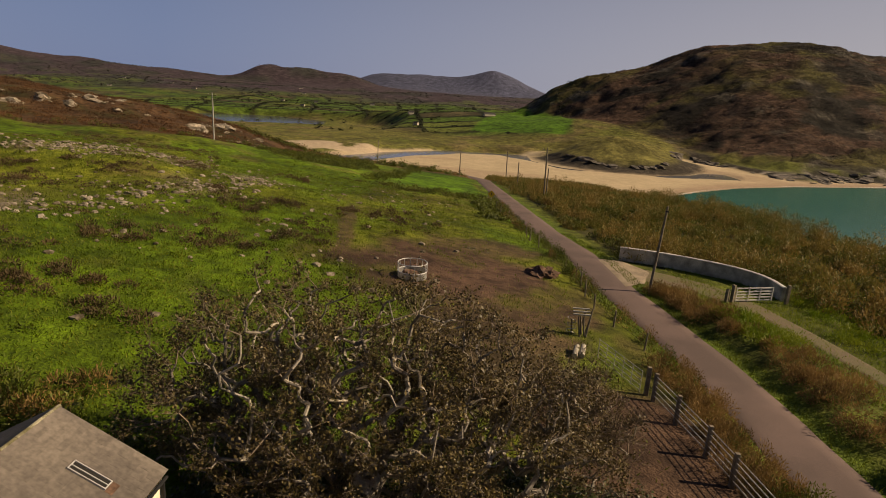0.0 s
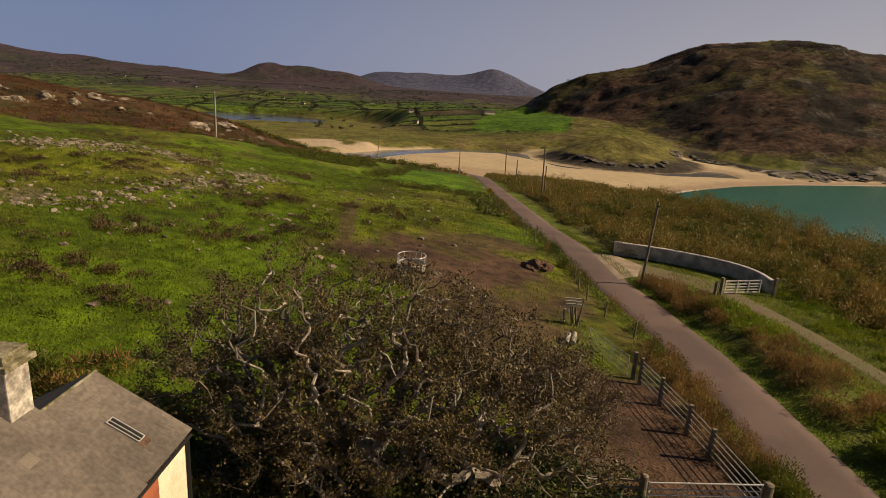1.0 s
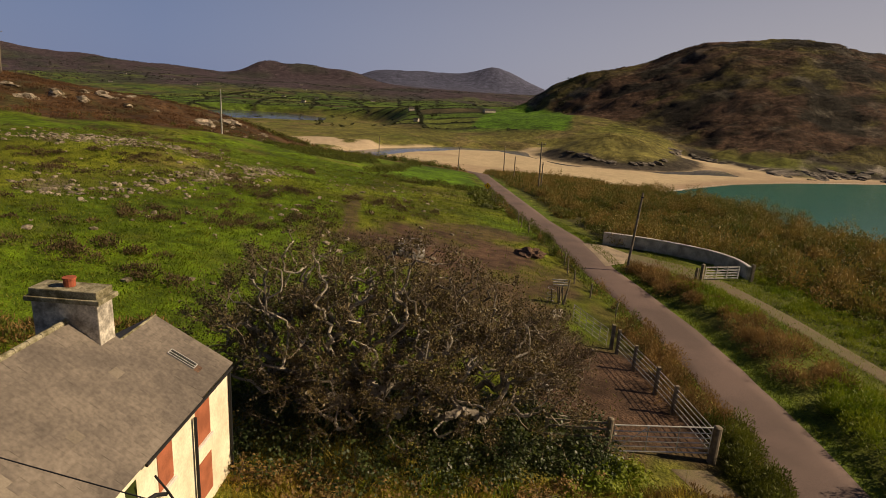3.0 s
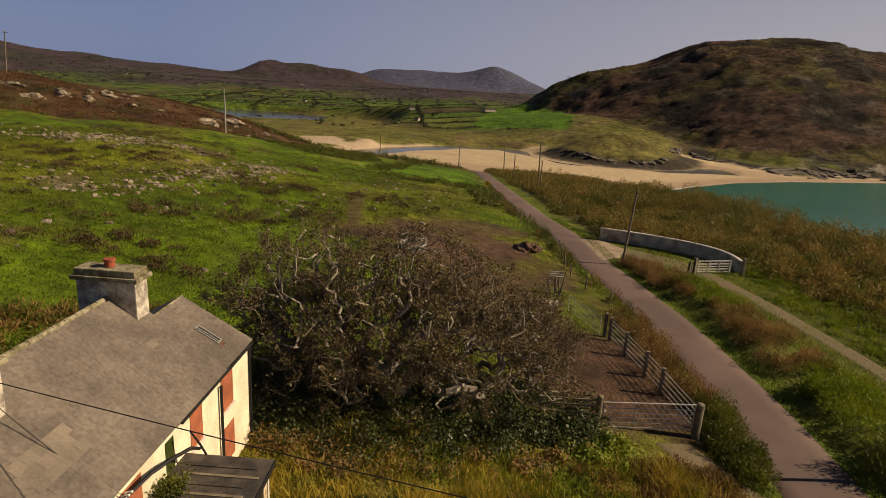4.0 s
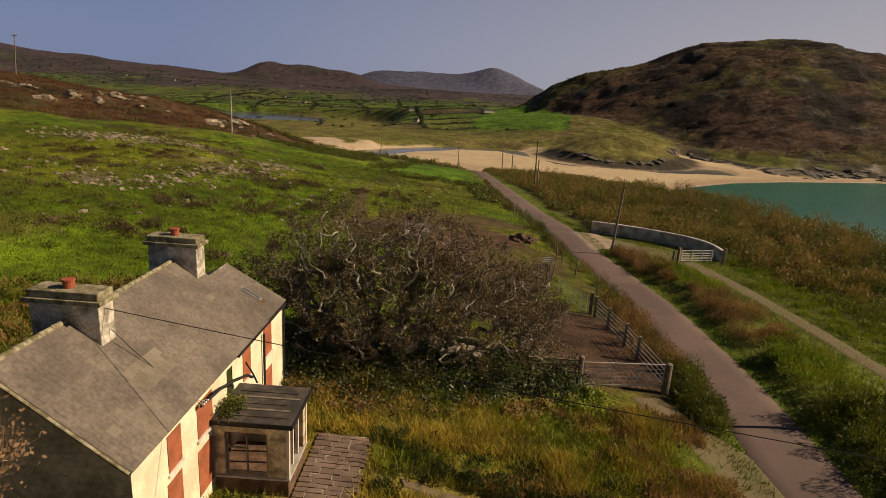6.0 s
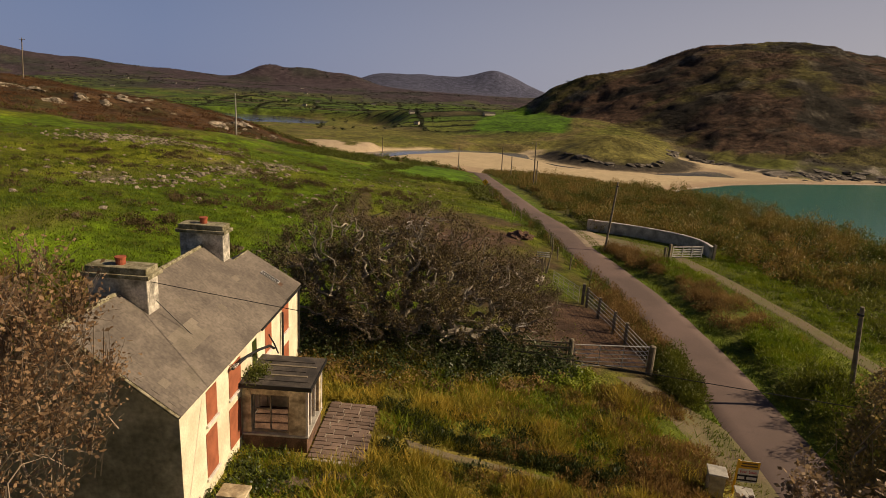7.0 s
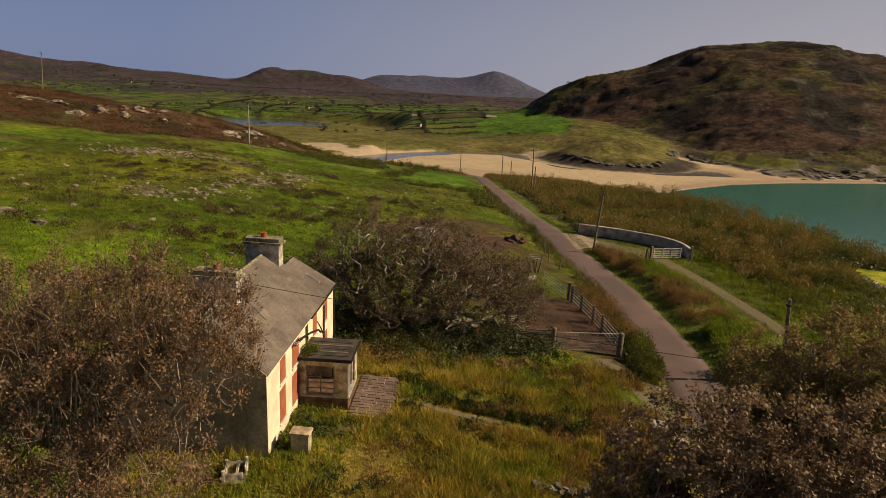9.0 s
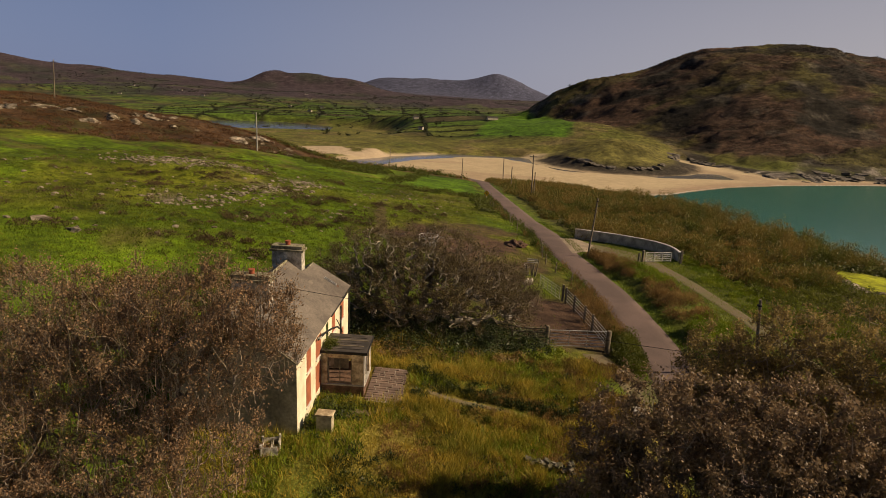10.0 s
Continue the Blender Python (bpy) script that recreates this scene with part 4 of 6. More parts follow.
def build_porch():
    """Flat-roofed porch against the front wall."""
    x0, x1, y0, y1, z0 = -6.98, -4.62, 4.95, 7.0, -0.25
    p = empty("porch", x0, y0, z0, 0)
    tagged(p, "derelict rendered porch with empty windows and a flat felt roof", "porch")
    W, D, H = x1 - x0, y1 - y0, 2.55
    sill, head = 0.60, H - 0.40
    part("plinth", box(bmesh.new(), (0, 0, -0.25), (W, D, sill - 0.07), 0.02), M_PLINTH, p, "dark brick plinth")
    part("sill_course", box(bmesh.new(), (0, -0.06, sill - 0.07), (W + 0.06, D + 0.06, sill), 0.015), M_CONCRETE, p)
    for a, b, c, d in ((0.0, 0.34, 0, 0.25), (W - 0.66, W, 0, 0.25), (W - 0.28, W, D - 0.3, D), (0, 0.3, D - 0.25, D)):
        part("pier", box(bmesh.new(), (a, c, sill), (b, d, H), 0.02), M_PORCH, p)
    part("lintel", box(bmesh.new(), (0.34, 0.0, head), (W - 0.66, 0.25, H), 0.01), M_PORCH, p)
    part("lintel", box(bmesh.new(), (W - 0.25, 0.25, head + 0.1), (W, D - 0.3, H), 0.01), M_PORCH, p)
    part("corner_post", box(bmesh.new(), (W - 0.05, -0.04, sill), (W + 0.04, 0.06, H), 0.01), M_WHITE, p, "white timber corner post")
    part("corner_post", box(bmesh.new(), (W - 0.05, D - 0.06, sill), (W + 0.04, D + 0.04, H), 0.01), M_WHITE, p)
    part("rear_wall", box(bmesh.new(), (0.3, D - 0.2, sill), (1.15, D, H), 0.01), M_GABLE, p)
    part("rear_wall", box(bmesh.new(), (1.15, D - 0.2, sill), (W - 0.28, D, 1.05), 0.01), M_PLINTH, p)
    # empty window frame in the near side
    for lo, hi in (((0.34, 0.10, sill), (0.41, 0.17, head)), ((W - 0.73, 0.10, sill), (W - 0.66, 0.17, head)), ((0.41, 0.10, head - 0.07), (W - 0.73, 0.17, head)), ((0.41, 0.10, sill), (W - 0.73, 0.17, sill + 0.09)), ((0.98, 0.10, sill + 0.09), (1.03, 0.17, head - 0.07)), ((0.41, 0.10, 1.50), (0.98, 0.17, 1.55))):
        part("window_bar", box(bmesh.new(), lo, hi, 0.008), M_POST, p)
    for yy in (0.75, 1.35):
        part("mullion", box(bmesh.new(), (W - 0.16, yy, sill), (W - 0.06, yy + 0.08, head + 0.1), 0.008), M_WHITE, p)
    part("floor_slab", box(bmesh.new(), (0.06, 0.20, sill + 0.004), (W - 0.2, D - 0.21, sill + 0.02)), M_PLINTH, p)
    roof = part("roof", box(bmesh.new(), (-0.05, -0.16, H), (W + 0.16, D + 0.2, H + 0.07), 0.01), M_BLACKROOF, p, "sagging black felt roof with rotten boards")
    part("fascia", box(bmesh.new(), (-0.05, -0.19, H - 0.08), (W + 0.19, -0.16, H + 0.08), 0.005), M_WIRE, roof)
    part("fascia", box(bmesh.new(), (W + 0.16, -0.16, H - 0.08), (W + 0.19, D + 0.2, H + 0.08), 0.005), M_WIRE, roof)
    for q in range(5):
        yy = 0.2 + q * 0.38
        part("board", box(bmesh.new(), (0.25 + 0.1 * (q % 2), yy, H + 0.07), (W - 0.15 * (q % 3), yy + 0.09, H + 0.095), 0.004), M_POST if q % 2 else M_BLACKROOF, roof)


build_house()
build_porch()


# ---- fences, gates, poles and yard things ----
def gz(x, y):
    return float(height(x, y))


def build_farm_gate():
    a, b = (7.15, 17.35), (11.85, 17.75)
    z = gz(9.5, 17.5)
    turn = math.degrees(math.atan2(b[1] - a[1], b[0] - a[0]))
    g = empty("farm_gate", a[0], a[1], z + 0.08, turn)
    tagged(g, "closed galvanised six-bar field gate", "gate")
    L = math.hypot(b[0] - a[0], b[1] - a[1])
    for k, h in enumerate((0.12, 0.36, 0.60, 0.84, 1.08, 1.36)):
        part("bar", tube(bmesh.new(), (0.22, 0, h), (L - 0.2, 0, h), 0.032 if k in (0, 5) else 0.024), M_STEEL, g)
    for x in (0.22, L * 0.36, L * 0.65, L - 0.2):
        part("upright", tube(bmesh.new(), (x, 0.03, 0.10), (x, 0.03, 1.38), 0.026), M_STEEL, g)
    part("brace", tube(bmesh.new(), (0.25, -0.03, 0.15), (L * 0.36, -0.03, 1.34), 0.018), M_STEEL, g)
    for (x, y), r, h in ((a, 0.15, 1.5), (b, 0.2, 1.75)):
        bm = bmesh.new()
        tube(bm, (0, 0, -0.3), (0, 0, h), r, r * 0.94, 12)
        tube(bm, (0, 0, h), (0, 0, h + 0.05), r * 0.94, r * 0.55, 12)
        p = part("gate_post", bm, M_POST)
        p.location = (x, y, gz(x, y))
        tagged(p, "thick weathered timber gate post", "post", "gate posts")


def post(x, y, h, r=0.075, square=False, lean=0.0, label="weathered timber fence post", group="fence posts"):
    bm = bmesh.new()
    if square:
        box(bm, (-r, -r, -0.3), (r, r, h), 0.015)
    else:
        tube(bm, (0, 0, -0.3), (0, 0, h), r, r * 0.9, 9)
    p = part("fence_post", bm, M_POST)
    p.matrix_world = pose(x, y, gz(x, y), lean, lean * 0.6, 13 * x)
    return tagged(p, label, "post", group)


def build_rail_fence():
    line = [(11.9, 18.0), (11.45, 21.6), (11.2, 23.6), (10.75, 26.2), (10.35, 28.4)]
    f = empty("rail_fence", line[0][0], line[0][1], 0)
    tagged(f, "galvanised tubular rail fence along the muddy yard", "fence")
    o = Vector((line[0][0], line[0][1], 0))
    for h in (0.35, 0.62, 0.9, 1.18, 1.42):
        for (x0, y0), (x1, y1) in zip(line, line[1:]):
            part("rail", tube(bmesh.new(), Vector((x0, y0, gz(x0, y0) + h)) - o, Vector((x1, y1, gz(x1, y1) + h)) - o, 0.025, sides=6), M_STEEL, f)
    for x, y in line[1:]:
        part("post", box(bmesh.new(), Vector((x - 0.09, y - 0.09, gz(x, y) - 0.3)) - o, Vector((x + 0.09, y + 0.09, gz(x, y) + 1.6)) - o, 0.02), M_POST, f, "timber post")
    part("post", box(bmesh.new(), Vector((10.05, 28.9, gz(10.2, 29) - 0.3)) - o, Vector((10.25, 29.1, gz(10.2, 29) + 1.65)) - o, 0.02), M_POST, f, "timber post")
    # hurdle standing open beyond the posts
    a, b = Vector((9.9, 29.3, 0)), Vector((8.5, 33.2, 0))
    g = empty("cattle_hurdle", a.x, a.y, gz(a.x, a.y))
    tagged(g, "rusty galvanised cattle hurdle with upright bars", "hurdle")
    d = b - a
    for h in (0.12, 0.4, 0.68, 0.96, 1.22):
        part("bar", tube(bmesh.new(), (0, 0, h), (d.x, d.y, h), 0.022, sides=6), M_STEEL, g)
    for k in range(6):
        q = k / 5
        part("upright", tube(bmesh.new(), (d.x * q, d.y * q, 0.02), (d.x * q, d.y * q, 1.26), 0.022, sides=6), M_STEEL, g)
    # timber rails between the gate and the tree
    r = empty("timber_rails", 7.1, 17.3, gz(7, 17.3))
    tagged(r, "short grey timber rail fence beside the gate", "fence")
    for h in (0.55, 0.95, 1.25):
        part("rail", box(bmesh.new(), (-2.6, -0.03, h), (0.0, 0.03, h + 0.08), 0.01), M_POST, r)
    part("post", box(bmesh.new(), (-2.7, -0.07, -0.3), (-2.55, 0.07, 1.35), 0.01), M_POST, r)
    r2 = copy_thing(r, pose(5.9, 26.3, gz(5.5, 26.3), 0, 0, 4))
    # stock fence towards the far end of the field
    fence = empty("stock_fence", 8.2, 36, 0)
    tagged(fence, "leaning timber posts with wire along the field edge", "fence")
    pts = [(8.2 - 0.0 * k, 36 + 3.4 * k) for k in range(22)]
    pts = [(float(road_x(y)) - 3.6 - 0.9 * math.sin(0.9 * k), y) for k, (x, y) in enumerate(pts)]
    rng = random.Random(8)
    for x, y in pts:
        h = rng.uniform(1.2, 1.5)
        part("post", tube(bmesh.new(), (x - 8.2, y - 36, gz(x, y) - 0.2), (x - 8.2 + rng.uniform(-0.1, 0.1), y - 36, gz(x, y) + h), 0.07, 0.06, 7), M_POST, fence)
    for h in (0.5, 1.05):
        part("wire", chain(bmesh.new(), [(x - 8.2, y - 36, gz(x, y) + h) for x, y in pts], 0.012, 4), M_WIRE, fence)


def build_yard_things():
    rng = random.Random(5)
    # ring feeder
    x, y = -3.6, 43.2
    f = empty("ring_feeder", x, y, gz(x, y))
    tagged(f, "round galvanised cattle feeder on trodden mud", "feeder")
    n, r = 28, 1.12
    pts = [(r * math.cos(k * math.tau / n), r * math.sin(k * math.tau / n)) for k in range(n)]
    bm = bmesh.new()
    lo = [bm.verts.new((a, b, 0.02)) for a, b in pts]
    hi = [bm.verts.new((a, b, 0.55)) for a, b in pts]
    for k in range(n):
        bm.faces.new((lo[k], lo[(k + 1) % n], hi[(k + 1) % n], hi[k]))
    bmesh.ops.solidify(bm, geom=bm.faces, thickness=0.03)
    part("skirt", bm, M_CONCRETE, f, "pale sheet-metal skirt")
    for h in (0.57, 1.2):
        part("ring", chain(bmesh.new(), [(a, b, h) for a, b in pts] + [(*pts[0], h)], 0.035, 6), M_STEEL, f)
    for k in range(0, n, 2):
        a, b = pts[k]
        part("bar", tube(bmesh.new(), (a, b, 0.5), (a, b, 1.2), 0.026, sides=6), M_STEEL, f)
    part("hay", tube(bmesh.new(), (0, 0, 0.0), (0.1, 0, 0.35), 1.0, 0.75, 14), M_PLINTH, f, "dark trampled hay")
    # logs
    for k in range(2):
        bm = tube(bmesh.new(), (0, 0, 0), (0.35, 1.25, 0.1), 0.17, 0.16, 12)
        o = part("log", bm, M_SAND_JOINT)
        o.location = (6.95 + 0.42 * k, 32.4 + 0.1 * k, gz(7.2, 33) + 0.2)
        tagged(o, "pale barked timber log lying in the yard", "log", "logs")
    # old hurdles stacked on edge at the corner
    s = empty("scrap_stack", 7.9, 36.4, gz(7.9, 36.4))
    tagged(s, "stack of old timber posts and wire by the hedge", "scrap")
    for k in range(7):
        a, h = rng.uniform(-0.5, 0.5), rng.uniform(1.2, 2.0)
        part("stake", tube(bmesh.new(), (a, rng.uniform(-0.4, 0.4), 0), (a + rng.uniform(-0.3, 0.3), rng.uniform(-0.3, 0.3), h), 0.06, 0.05, 7), M_POST, s)
    for k in range(3):
        part("slat", box(bmesh.new(), (-0.5, -0.3 + 0.2 * k, 1.5 + 0.13 * k), (0.6, -0.2 + 0.2 * k, 1.58 + 0.13 * k), 0.01), M_CONCRETE, s)
    part("wire_coil", chain(bmesh.new(), [(0.28 * math.cos(q * 0.5) - 0.5, 0.1 * math.sin(q), 0.1 + q * 0.035) for q in range(36)], 0.02, 4), M_STEEL, s)
    # dark heap
    bm = bmesh.new()
    bmesh.ops.create_icosphere(bm, subdivisions=4, radius=1)
    for v in bm.verts:
        k = 1 + 0.5 * noise.noise(v.co * 2.2) + 0.2 * noise.noise(v.co * 7)
        v.co = Vector((v.co.x * 1.3, v.co.y * 1.0, max(v.co.z, -0.1) * 0.75)) * k
    o = part("dung_heap", bm, M_PLINTH)
    o.location = (7.3, 50.5, gz(7.3, 50.5))
    tagged(o, "dark heap of debris beside the hedge", "heap")
    # pale frame lying in the mud
    fr = empty("broken_pallet", 4.6, 22.3, gz(4.6, 22.3) + 0.12, 25)
    tagged(fr, "broken pale wooden pallet lying on bare mud", "pallet")
    for k in range(4):
        part("slat", box(bmesh.new(), (-0.6, -0.62 + 0.4 * k, 0), (0.6, -0.5 + 0.4 * k, 0.035), 0.006), M_CONCRETE, fr)
    for xx in (-0.6, 0.5):
        part("bearer", box(bmesh.new(), (xx, -0.65, -0.09), (xx + 0.1, 0.75, -0.002), 0.006), M_CONCRETE, fr)


def build_pole(x, y, h, lean=(0, 0), arm=0.0, thick=0.12, material=None, label="weathered timber utility pole"):
    p = empty("utility_pole", x, y, gz(x, y))
    tagged(p, label, "utility pole", "utility poles")
    part("pole", tube(bmesh.new(), (0, 0, -0.3), (lean[0], lean[1], h), thick, thick * 0.72, 10), material or M_POST, p)
    if arm:
        part("crossarm", box(bmesh.new(), (lean[0] - arm, lean[1] - 0.06, h - 0.55), (lean[0] + arm, lean[1] + 0.06, h - 0.43), 0.01), M_POST, p)
        for q in (-1, 0, 1):
            part("insulator", tube(bmesh.new(), (lean[0] + q * arm * 0.85, lean[1], h - 0.43), (lean[0] + q * arm * 0.85, lean[1], h - 0.2), 0.05, 0.035, 8), M_CONCRETE, p)
    else:
        part("bracket", box(bmesh.new(), (lean[0] - 0.12, lean[1] - 0.12, h - 0.5), (lean[0] + 0.12, lean[1] + 0.12, h - 0.38), 0.02), M_WIRE, p)
    return Vector((x + lean[0], y + lean[1], gz(x, y) + h))


def build_poles():
    build_pole(16.6, 49.6, 7.6, (0.55, 0.3), thick=0.13, label="leaning timber telephone pole above the road bank")
    near = build_pole(22.2, 16.0, 5.3, (-0.6, 0.0), thick=0.14, label="grey timber telephone pole rising out of the roadside bushes")
    build_pole(16.7, 119, 10.2, (-0.3, 0), 0.9, 0.17)
    build_pole(17.6, 122, 6.0, (-0.1, 0), thick=0.15)
    build_pole(13.4, 142, 6.2, (-0.1, 0), thick=0.15)
    build_pole(13.2, 176, 9.0, (-0.2, 0), 0.0, 0.17)
    build_pole(-0.7, 160, 6.6, (0, 0), thick=0.15)
    build_pole(-27.5, 192, 7.5, (0, 0), thick=0.15)
    build_pole(-52.5, 124, 9.6, (0, 0), 0.9, 0.17, M_CONCRETE, label="pale utility pole with a crossarm on the field edge")
    build_pole(-133, 166, 11.5, (1.0, 0), 0.9, 0.18)
    # cable from the chimney to the roadside pole
    def sag(a, b, drop, n=26):
        return [Vector(a).lerp(Vector(b), q / n) - Vector((0, 0, drop * 4 * (q / n) * (1 - q / n))) for q in range(n + 1)]
    far_end = build_pole(21.0, -2.4, 7.9, (0, 0), thick=0.14, label="timber telephone pole hidden in the roadside tree")
    c = empty("overhead_cable", -9.2, 3.6, 6.3)
    tagged(c, "thin black overhead cable from the chimney to a pole", "cable")
    part("span", chain(bmesh.new(), [v - Vector((-9.2, 3.6, 6.3)) for v in sag((-9.2, 3.6, 6.35), far_end - Vector((0, 0, 0.3)), 0.25)], 0.012, 5), M_WIRE, c)
    c = empty("service_cable", -9.1, 3.8, 5.9)
    tagged(c, "pair of thin service cables from chimney to eave", "cable")
    for q in range(2):
        part("strand", chain(bmesh.new(), [v - Vector((-9.1, 3.8, 5.9)) for v in sag((-9.15, 3.7 + 0.2 * q, 5.7 - 0.4 * q), (-6.8, 4.0 + 0.12 * q, 3.32), 0.1, 10)], 0.012, 4), M_WIRE, c)
    return near


def build_white_wall():
    line = resample([(17.0, 61.5), (19.6, 60.7), (22.6, 59.4), (25.6, 57.5), (27.2, 56.1), (28.2, 54.6), (28.7, 52.8), (28.6, 50.5)], 40)
    for q in range(6):
        line[1:-1] = (line[:-2] + line[2:] + 2 * line[1:-1]) / 4
    bm = bmesh.new()
    last = None
    for k, (x, y) in enumerate(line):
        t = line[min(k + 1, 39)] - line[max(k - 1, 0)]
        t = t / np.hypot(*t)
        nx, ny = -t[1] * 0.14, t[0] * 0.14
        z = gz(x, y)
        top = -2.36 + 0.008 * math.sin(k)
        ring = [bm.verts.new(p) for p in ((x - nx, y - ny, z - 0.3), (x - nx, y - ny, top), (x - nx * 0.5, y - ny * 0.5, top + 0.06), (x + nx * 0.5, y + ny * 0.5, top + 0.06), (x + nx, y + ny, top), (x + nx, y + ny, z - 0.3))]
        if last:
            for i in range(5):
                bm.faces.new((last[i], ring[i], ring[i + 1], last[i + 1]))
        else:
            bm.faces.new(ring)
        last = ring
    bm.faces.new(last[::-1])
    # shade on the face is in its darker colour, light on top in the coping's
    w = part("entrance_wall", bm, M_WALLWHITE)
    bm = bmesh.new()
    last = None
    for k, (x, y) in enumerate(line):
        t = line[min(k + 1, 39)] - line[max(k - 1, 0)]
        t = t / np.hypot(*t) * 0.19
        ring = [bm.verts.new((x - t[1] * a, y + t[0] * a, h)) for a, h in ((-1, -2.34), (-1, -2.27), (-0.4, -2.23), (0.4, -2.23), (1, -2.27), (1, -2.34))]
        if last:
            for i in range(6):
                bm.faces.new((last[i], ring[i], ring[(i + 1) % 6], last[(i + 1) % 6]))
        else:
            bm.faces.new(ring)
        last = ring
    bm.faces.new(last[::-1])
    part("coping", bm, M_WHITE, w, "rounded coping, paler for the light on top")
    tagged(w, "curved whitewashed entrance wall with a rounded top", "wall")
    # timber gate
    a, b = Vector((23.6, 48.9, 0)), Vector((27.6, 50.0, 0))
    z = gz(25.5, 49.5)
    g = empty("timber_gate", a.x, a.y, z + 0.08, math.degrees(math.atan2(b.y - a.y, b.x - a.x)))
    tagged(g, "pale timber five-bar gate by the white wall", "gate")
    L = (b - a).length
    for h in (0.1, 0.36, 0.62, 0.88, 1.18):
        part("bar", box(bmesh.new(), (0.1, -0.02, h), (L - 0.3, 0.02, h + 0.11), 0.008), M_WHITE, g)
    for x in (0.1, L * 0.32, L * 0.6, L - 0.4):
        part("upright", box(bmesh.new(), (x, -0.055, 0.06), (x + 0.1, -0.022, 1.32), 0.008), M_WHITE, g)
    part("brace", tube(bmesh.new(), (0.2, 0.05, 0.15), (L * 0.6, 0.05, 1.2), 0.035, sides=4), M_WHITE, g)
    for x, y, h in ((23.4, 48.8, 1.6), (22.9, 48.7, 1.2), (28.5, 49.7, 1.75)):
        post(x, y, h, 0.13, True, label="square weathered gate post", group="timber gate posts")


def letters(name, text, size, m, material, parent):
    cu = bpy.data.curves.new(name, "FONT")
    cu.body, cu.size, cu.align_x, cu.align_y, cu.extrude = text, size, "CENTER", "CENTER", 0.003
    tmp = bpy.data.objects.new(name, cu)
    scene.collection.objects.link(tmp)
    me = bpy.data.meshes.new_from_object(tmp)
    bpy.data.objects.remove(tmp)
    me.materials.append(material)
    o = new(name, me)
    o.parent, o.matrix_basis = parent, m
    return o


def build_signs():
    red = mat("red_ink", (0.5, 0.04, 0.05), 0.6, 4, 0.1, 30, 0.05, 0)
    s = empty("sale_sign", 12.6, 7.4, -2.5, -4)
    tagged(s, "yellow and white sale board on a timber post", "sign")
    part("stake", box(bmesh.new(), (-0.44, -0.02, -0.3), (-0.37, 0.05, 1.62), 0.006), M_YELLOW, s)
    b = part("board", box(bmesh.new(), (-0.37, 0, 0.62), (0.43, 0.02, 1.58), 0.004), M_WHITE, s)
    part("top_band", box(bmesh.new(), (-0.37, -0.006, 1.24), (0.43, -0.002, 1.58)), M_YELLOW, b, "yellow band with dark bars")
    for z, w in ((1.48, 0.3), (1.36, 0.32)):
        part("name_bar", box(bmesh.new(), (0.03 - w, -0.010, z - 0.03), (0.03 + w, -0.0065, z + 0.03)), M_PLINTH, b)
    letters("sale_text", "For Sale", 0.20, Matrix.Translation((0.03, -0.006, 1.10)) @ Matrix.Rotation(radians(90), 4, "X"), red, b)
    part("bottom_band", box(bmesh.new(), (-0.37, -0.006, 0.68), (0.43, -0.002, 0.96)), M_WIRE, b, "black band with pale bars")
    for x0, x1 in ((-0.33, -0.08), (0.0, 0.39)):
        part("number_bar", box(bmesh.new(), (x0, -0.010, 0.76), (x1, -0.0065, 0.88)), M_WHITE, b)
    d = empty("road_sign", 5.1, 101, gz(5.1, 101), 0)
    tagged(d, "orange diamond road warning sign on a post", "road sign")
    part("pole", tube(bmesh.new(), (0, 0, -0.3), (0, 0, 1.6), 0.04), M_STEEL, d)
    bm = bmesh.new()
    box(bm, (-0.45, -0.012, -0.45), (0.45, 0.012, 0.45), 0.005, Matrix.Translation((0, -0.06, 1.55)) @ Matrix.Rotation(radians(45), 4, "Y"))
    part("plate", bm, M_YELLOW, d)
    part("symbol", box(bmesh.new(), (-0.05, -0.085, 1.35), (0.05, -0.075, 1.75), 0.002), M_WIRE, d)
    # gate piers by the lane
    for x, y, w, h in ((11.2, 7.0, 0.30, 0.95), (12.2, 6.6, 0.28, 0.6)):
        p = empty("gate_pier", x, y, gz(x, y), -14)
        tagged(p, "weathered rendered gate pier with a slab cap", "pier", "gate piers")
        part("shaft", box(bmesh.new(), (-w, -w, -0.3), (w, w, h), 0.03), M_GABLE, p)
        part("cap", box(bmesh.new(), (-w - 0.06, -w - 0.06, h), (w + 0.06, w + 0.06, h + 0.1), 0.02), M_CONCRETE, p)


